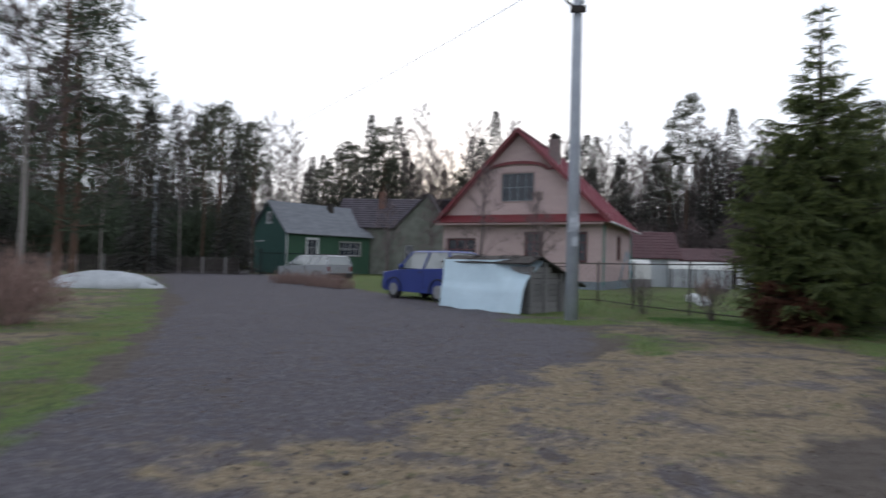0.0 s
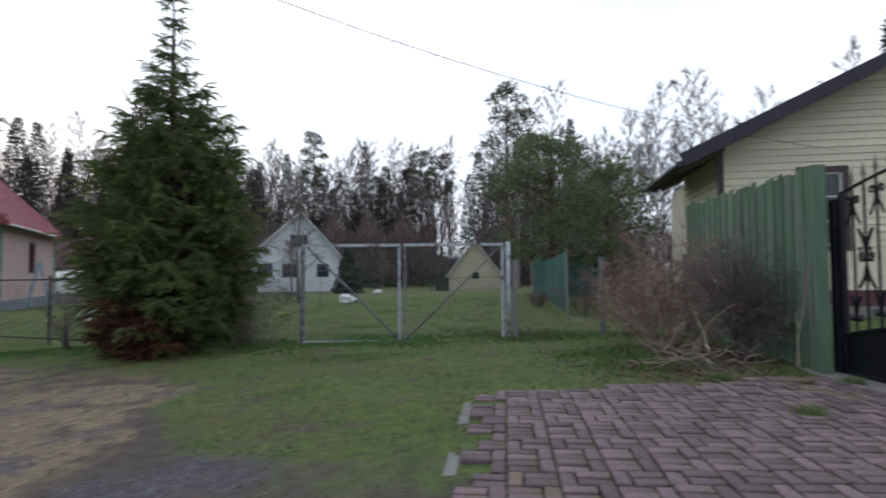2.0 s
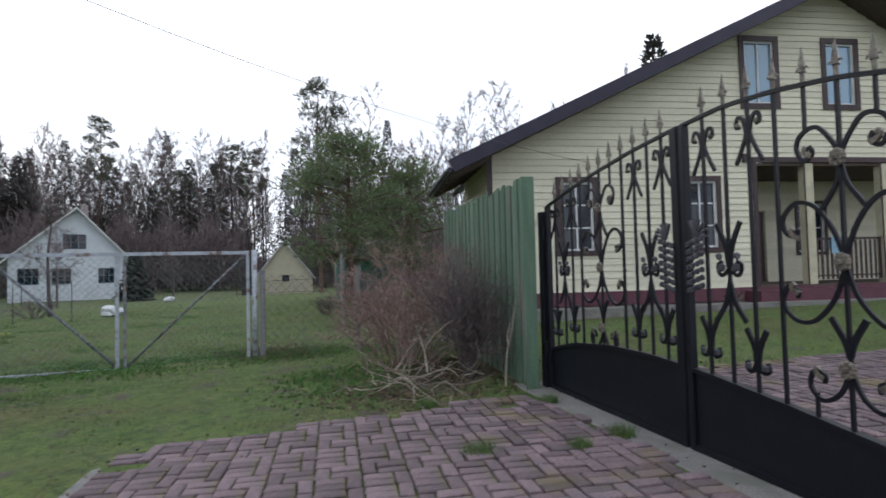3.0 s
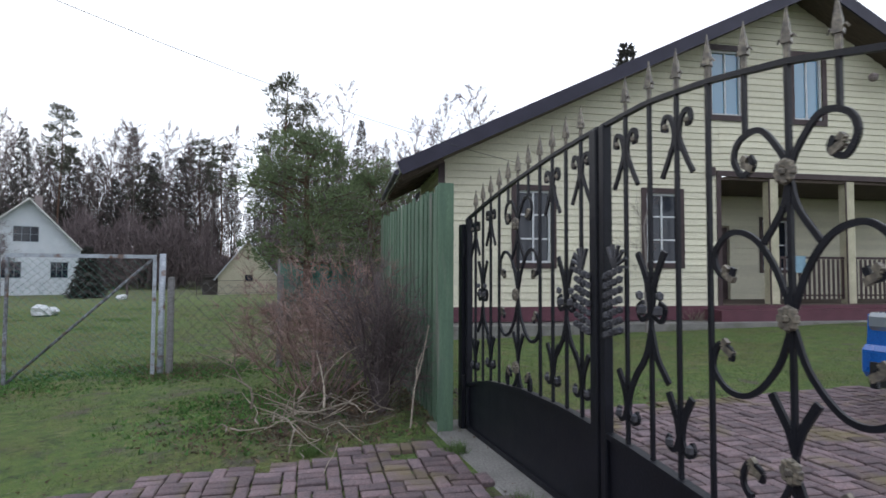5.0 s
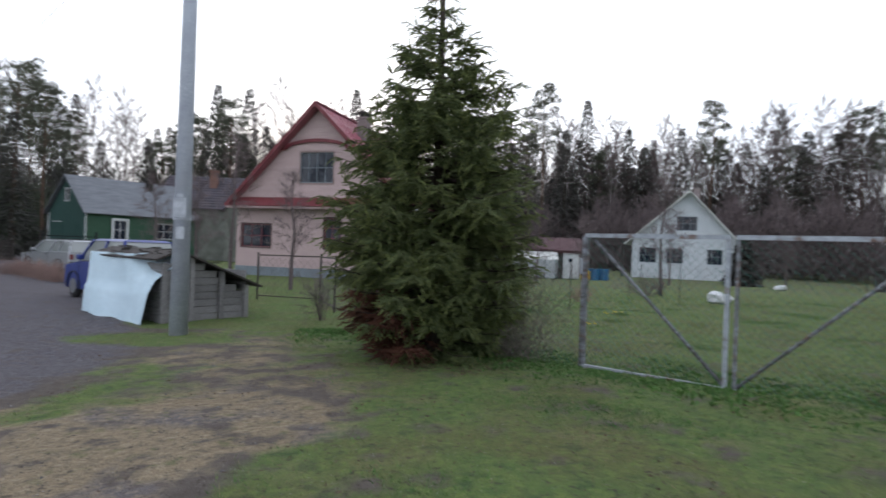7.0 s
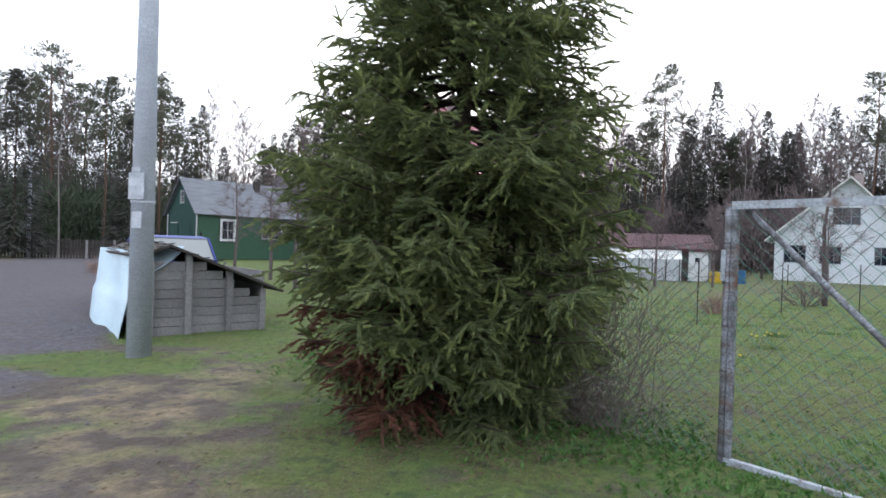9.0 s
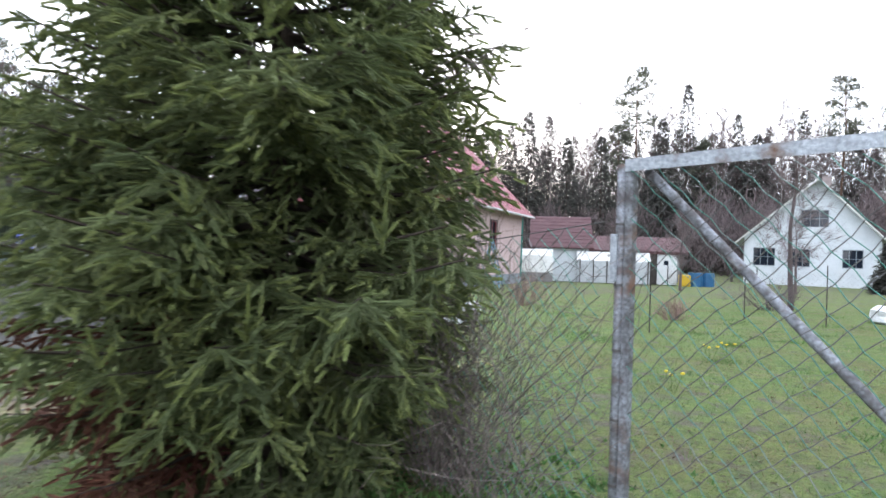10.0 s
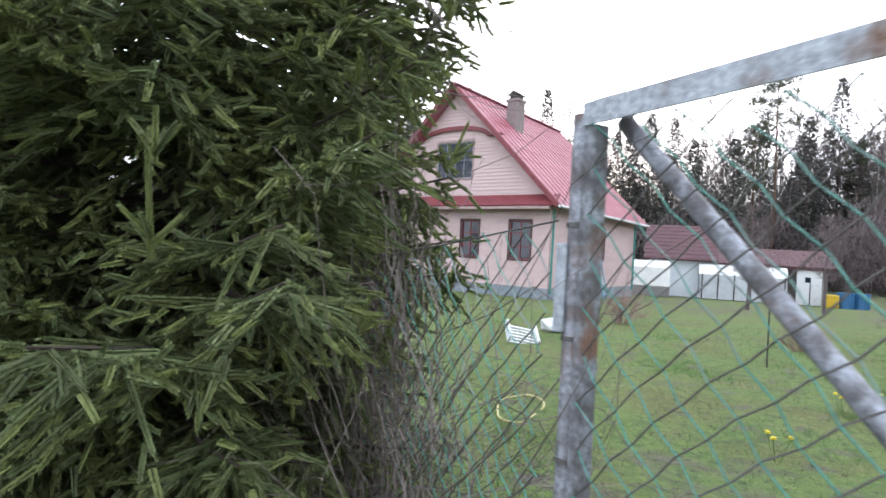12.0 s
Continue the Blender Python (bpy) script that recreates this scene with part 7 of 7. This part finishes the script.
lone(far_pine(71, 18.0, 0.42, 2.6, 46, per=110, leafsize=0.30), 40.3, 33.2, 1.0, "tall old pine with a broad ragged crown behind the garden", "pine_tree")
lone(far_pine(72, 7.3, 0.22, 2.4, 74, GREENPINE, per=130, leafsize=0.19), 23.5, 16.2, 1.0, "young bushy green pine beside the netted fence", "pine_tree")
lone(far_pine(73, 6.4, 0.16, 2.2, 60, GREENPINE, per=120, leafsize=0.19), 27.5, 15.5, 1.0, "young bushy green pine beside the netted fence", "pine_tree", 90)
lone(far_spruce(74, 3.9, 1.25, 2600), 30.6, 44.0, 1.0, "small dark conical fir before the white cottage", "fir_tree")
lone(far_pine(75, 18.5, 0.22, 3.6, 60, per=90), -34.0, 61.5, 1.0, "tall pine beyond the end of the lane", "pine_tree")
lone(far_pine(80, 21, 0.22, 3.4, 60, per=90), -41.8, 57.7, 1.0, "tall pine beyond the end of the lane", "pine_tree")
lone(far_pine(76, 15, 0.25, 2.8, 52), -23.5, 27.0, 1.0, "tall dark pine beside the lane", "pine_tree")
lone(far_pine(77, 15.5, 0.14, 3.0, 60, GREENDARK, per=80, leafsize=0.3), -20.5, 22.5, 1.0, "tall dark pine beside the lane", "pine_tree")
lone(bare_tree(78, 12, twigs=12), -17.4, 17.3, 1.0, "leafless birch with hanging twigs beside the lane", "birch_tree")
lone(far_spruce(79, 14.2, 2.4, 3000), 37.5, 5.4, 1.0, "green fir standing behind the cream house", "fir_tree")
for i, (x, y, h) in enumerate(((-1.7, 24.9, 5.8), (0.8, 24.0, 4.4), (-7.5, 31.5, 4.9), (15.6, 25.2, 4.9), (13.0, 36.5, 4.5), (16.5, 38.5, 4.3), (23.0, 40.0, 4.2), (-4.5, 29.0, 4.6), (29.5, 37.5, 3.6))):
    lone(bare_tree(90 + i, h, TWIG if i != 3 else BIRCHTWIG, TWIG, r=0.085, n=18, first=0.24, tall=False, spread=0.7, twigs=11, twig_len=0.42, twig_w=0.011), x, y, 1.0, "leafless old apple tree with spreading limbs", "apple_tree", i * 50)
lone(bare_tree(99, 3.1, BIRCHBARK, TWIG, r=0.03, n=9, first=0.35, tall=False, spread=0.5, twigs=6, twig_len=0.25, twig_w=0.006), 17.9, 1.75, 1.0, "small leafless sapling before the cream wall", "young_tree")
bare_bush("leafless_bush", 1, on(10.25, 4.5), 2.0, 1.9, 40, REDTWIG, "dense leafless reddish bush before the board fence", twigs=8, depth=2, r=0.011)
bare_bush("leafless_bush", 2, on(9.75, 3.2), 1.75, 0.3, 44, TWIG, "dense leafless brown bush before the board fence", twigs=5, r=0.013)
bare_bush("leafless_bush", 3, on(11.7, 5.6), 1.6, 1.1, 26, REDTWIG, "leafless reddish bush by the old wire fence", twigs=8)
bare_bush("leafless_bush", 4, on(15.5, 9.3), 1.4, 1.3, 24, TWIG, "leafless brown bush by the old wire fence", twigs=7)
bare_bush("leafless_bush", 5, on(-8.3, 25.4), 0.85, 1.6, 60, REDTWIG, "clipped brown hedge bush before the silver car", twigs=10)
bare_bush("leafless_bush", 6, on(-10.6, 27.6), 0.85, 1.6, 60, REDTWIG, "clipped brown hedge bush before the silver car", twigs=10)
bare_bush("leafless_bush", 7, on(-13.0, 29.8), 0.85, 1.6, 60, REDTWIG, "clipped brown hedge bush before the silver car", twigs=10)
bare_bush("leafless_bush", 21, on(-9.4, 26.4), 0.85, 1.5, 60, REDTWIG, "clipped brown hedge bush before the silver car", twigs=10)
bare_bush("leafless_bush", 22, on(-11.8, 28.7), 0.85, 1.5, 60, REDTWIG, "clipped brown hedge bush before the silver car", twigs=10)
bare_bush("leafless_bush", 8, on(-9.8, 9.1), 1.5, 1.5, 60, REDTWIG, "tall leafless reddish bush beside the lane", twigs=10)
bare_bush("leafless_bush", 9, on(-11.6, 11.0), 1.6, 1.5, 50, REDTWIG, "tall leafless reddish bush beside the lane", twigs=10)
bare_bush("leafless_bush", 10, on(3.2, 15.3), 1.3, 0.5, 12, TWIG, "thin leafless shoots by the garden fence", twigs=6)
bare_bush("leafless_bush", 11, on(4.4, 13.6), 1.5, 0.5, 12, TWIG, "thin leafless shoots by the garden fence", twigs=6)
bare_bush("leafless_bush", 12, on(11.03, 21.2), 0.7, 0.8, 30, REDTWIG, "low reddish shrub in the lawn", twigs=8)
bare_bush("leafless_bush", 13, on(7.7, 24.1), 1.0, 0.9, 30, REDTWIG, "low reddish shrub before the pink house", twigs=8)
bare_bush("leafless_bush", 14, on(14.8, 24.8), 1.2, 1.2, 26, TWIG, "thin brown shrub in the garden", twigs=8)
bare_bush("leafless_bush", 15, on(18.1, 12.8), 0.8, 0.9, 26, TWIG, "low brown shrub in the garden", twigs=8)
bare_bush("dry_perennials", 16, on(18.2, 3.6), 0.5, 0.8, 40, PALETWIG, "dry flower stalks along the cream house", "plant", twigs=6, depth=1)
bare_bush("dry_perennials", 17, on(20.0, 1.0), 0.55, 0.9, 40, PALETWIG, "dry flower stalks along the cream house", "plant", twigs=6, depth=1)
bare_bush("dry_perennials", 18, on(21.5, -1.2), 0.5, 0.9, 40, PALETWIG, "dry flower stalks along the cream house", "plant", twigs=6, depth=1)
br = Mesh()
rs_ = np.random.RandomState(31)
for i in range(46):
    long_ = i % 6 == 0
    x, y = 9.15 + rs_.normal(0, 0.42), 3.42 + rs_.normal(0, 0.27)
    p, a = np.array([x, y, ground_z(x, y) + rs_.uniform(0.02, 0.22)]), rs_.uniform(0, 6.28)
    d = unit(np.array([math.cos(a), math.sin(a), rs_.uniform(-0.1, 0.12) + (0.35 if long_ else 0)]))
    pts = [p]
    for k in range(6 if long_ else 4):
        d = unit(d + rs_.normal(0, 0.36, 3) * [1, 1, 0.6])
        q = pts[-1] + d * rs_.uniform(0.07, 0.2)
        q[2] = max(q[2], ground_z(q[0], q[1]) + 0.01)
        pts.append(q)
        if long_ and k in (1, 3):
            w = unit(d + rs_.normal(0, 0.7, 3) * [1, 1, 0.4])
            e = q + w * rs_.uniform(0.2, 0.4)
            e[2] = max(e[2], ground_z(e[0], e[1]) + 0.01)
            br.tube([tuple(q), tuple((q + e) / 2 + [0, 0, 0.02]), tuple(e)], 0.009, 5, 0.003, cap=False)
    br.tube([tuple(q) for q in pts], rs_.uniform(0.010, 0.016) if long_ else rs_.uniform(0.003, 0.010), 5, 0.003, cap=False)
stick = Mesh().tube([(9.05, 2.45, 0.42), (9.14, 2.47, 0.72), (9.23, 2.44, 0.98), (9.33, 2.43, 1.28)], 0.009, 6, 0.004).tube([(9.17, 2.46, 0.80), (9.27, 2.52, 0.90), (9.33, 2.50, 1.02)], 0.007, 5, 0.003)
solid("leaning_stick", stick, PALETWIG, pose(0, 0, 0), "pale forked stick leaning on the green board fence", "branch")
solid("brushwood", br, PALETWIG, pose(0, 0, 0), "heap of cut pale branches lying beside the pavers", "branches", kind="stuff")


def bounds_green(lo):
    def pick(x, y, r):
        g, s, n = zones(x, y)
        a, b = ab(x, y)
        side = (x - GATE[0]) * 0.7071 - (y - GATE[1]) * 0.7071
        paved = (b > -0.05) & (a < np.where(side < 0, 0.16 * b, 1.12)) & (a > -5.7)
        d = np.hypot(x - 6, y - 6)
        return (n > lo + 0.5 * r) & ~paved & (r < np.clip(1.3 - d / 22, 0.12, 1))
    return pick


scatter_blades("lawn_grass", "short green lawn grass with moss", 210000, (-6, 22, -3, 26), bounds_green(0.25), BLADE, (0.03, 0.10), (0.003, 0.007), 1, 0.7)
scatter_blades("lawn_tufts", "darker fresh tufts and weeds in the lawn", 240000, (3.4, 20, 4.0, 24), lambda x, y, r: (lumps(x * 1.6, y * 1.6, 21) > 0.22 + 0.5 * r) & (zones(x, y)[2] > 0.3 + 0.3 * r) & (ab(x, y)[1] < -0.1), HERB, (0.035, 0.10), (0.004, 0.010), 41, 1.0)
scatter_blades("dry_grass", "dry pale grass among the green", 60000, (-8, 22, -3, 26), bounds_green(0.1), DRYBLADE, (0.03, 0.12), (0.002, 0.005), 2, 1.0)
scatter_blades("straw_litter", "flattened dry straw on the trodden ground", 60000, (-2, 9, 0, 15), lambda x, y, r: (zones(x, y)[1] > 0.2 + 0.45 * r) & (ab(x, y)[1] < 0), DRYBLADE, (0.03, 0.09), (0.002, 0.004), 3, 5.0)
scatter_blades("low_herbs", "broad-leaved green herbs below the spruce and fence", 40000, (3, 12, 2.5, 14), lambda x, y, r: r < np.exp(-np.minimum(np.abs((x - 7.55) * 0.678 + (y - 10.15) * 0.735) / 0.7, np.hypot(x - 9.3, y - 4.6) / 0.8) ** 2), HERB, (0.03, 0.07), (0.02, 0.035), 4, 1.0, category="plants", clump=3)
scatter_blades("leaf_litter", "brown fallen leaves and bits on the ground", 16000, (-4, 12, 0, 16), lambda x, y, r: r < 0.25 + 0.5 * zones(x, y)[2] * (y < 13), LITTER, (0.02, 0.045), (0.012, 0.03), 5, 3.5, category="litter")
scatter_blades("leaf_heap", "brown fallen leaves and moss heaped under the bush", 110000, (8, 13, 2.4, 9.5), lambda x, y, r: r < np.exp(-(np.minimum(np.hypot((x - 9.7) / 1.0, (y - 3.8) / 0.8), np.hypot(x - 10.85, y - 7.57) / 0.7)) ** 2), LITTER, (0.03, 0.06), (0.012, 0.03), 15, 1.6, category="litter")
scatter_blades("joint_moss", "moss and grass in the joints of the pavers", 15000, (4, 13, -3, 5), lambda x, y, r: (ab(x, y)[1] > -0.1) & (lumps(x * 1.5, y * 1.5, 12) > 0.42), BLADE, (0.010, 0.024), (0.004, 0.008), 6, 1.2)
for k, (x, y, s) in enumerate(((7.35, 1.9, 0.16), (8.1, 1.1, 0.12), (7.7, 1.3, 0.10), (8.9, 1.95, 0.12), (10.09, 15.8, 0.3), (10.9, 17.4, 0.25), (8.4, 3.0, 0.14))):
    scatter_blades("grass_tuft", "small tuft of fresh green grass", 900, (x - s, x + s, y - s, y + s), lambda px, py, r, x=x, y=y, s=s: np.hypot(px - x, py - y) < s * (0.4 + 0.6 * r), BLADE, (0.04, 0.13), (0.003, 0.006), 20 + k, 0.45, kind="")
scatter_blades("dead_needle_floor", "brown dead needles and bark bits under the spruce", 26000, (3.6, 7.4, 9.0, 13), lambda x, y, r: (np.hypot(x - 5.5, y - 11.0) < 1.25 + 0.55 * r) & (r < 0.75), LITTER, (0.02, 0.05), (0.006, 0.018), 42, 3.5, category="litter")
for x, y in ((10.0, 15.9), (10.35, 16.2), (8.9, 13.9)):
    d = thing("daffodil_clump", on(x, y), "clump of yellow daffodils in the lawn", "flowers")
    for k in range(5):
        dx, dy = 0.1 * math.cos(k * 2.1), 0.1 * math.sin(k * 2.1)
        part("stalk", Mesh().tube([(dx * 0.3, dy * 0.3, 0), (dx, dy, 0.2)], 0.004, 4), BLADE, d)
        part("bloom", Mesh().blob((dx, dy, 0.21), (0.026, 0.026, 0.016), 6, k, 0.2), YELLOWPETAL, d)
st = Mesh()
rs_ = random.Random(12)
for i in range(6000):
    x, y = rs_.uniform(-7, 7), 0.3 + 14.7 * rs_.random() ** 1.5 
    g = zones(np.array([x]), np.array([y]))
    if g[2][0] > 0.4 or rs_.random() > 0.25 + g[0][0]:
        continue
    s = rs_.uniform(0.005, 0.015) * (1.6 if rs_.random() < 0.06 else 1)
    st.blob((x, y, ground_z(x, y) + s * 0.3), (s, s * rs_.uniform(0.6, 1), s * 0.6), 5, i, 0.3)
solid("gravel_stones", st, STONE, pose(0, 0, 0), "loose gravel stones on the lane", "gravel", kind="stuff")
pavers()
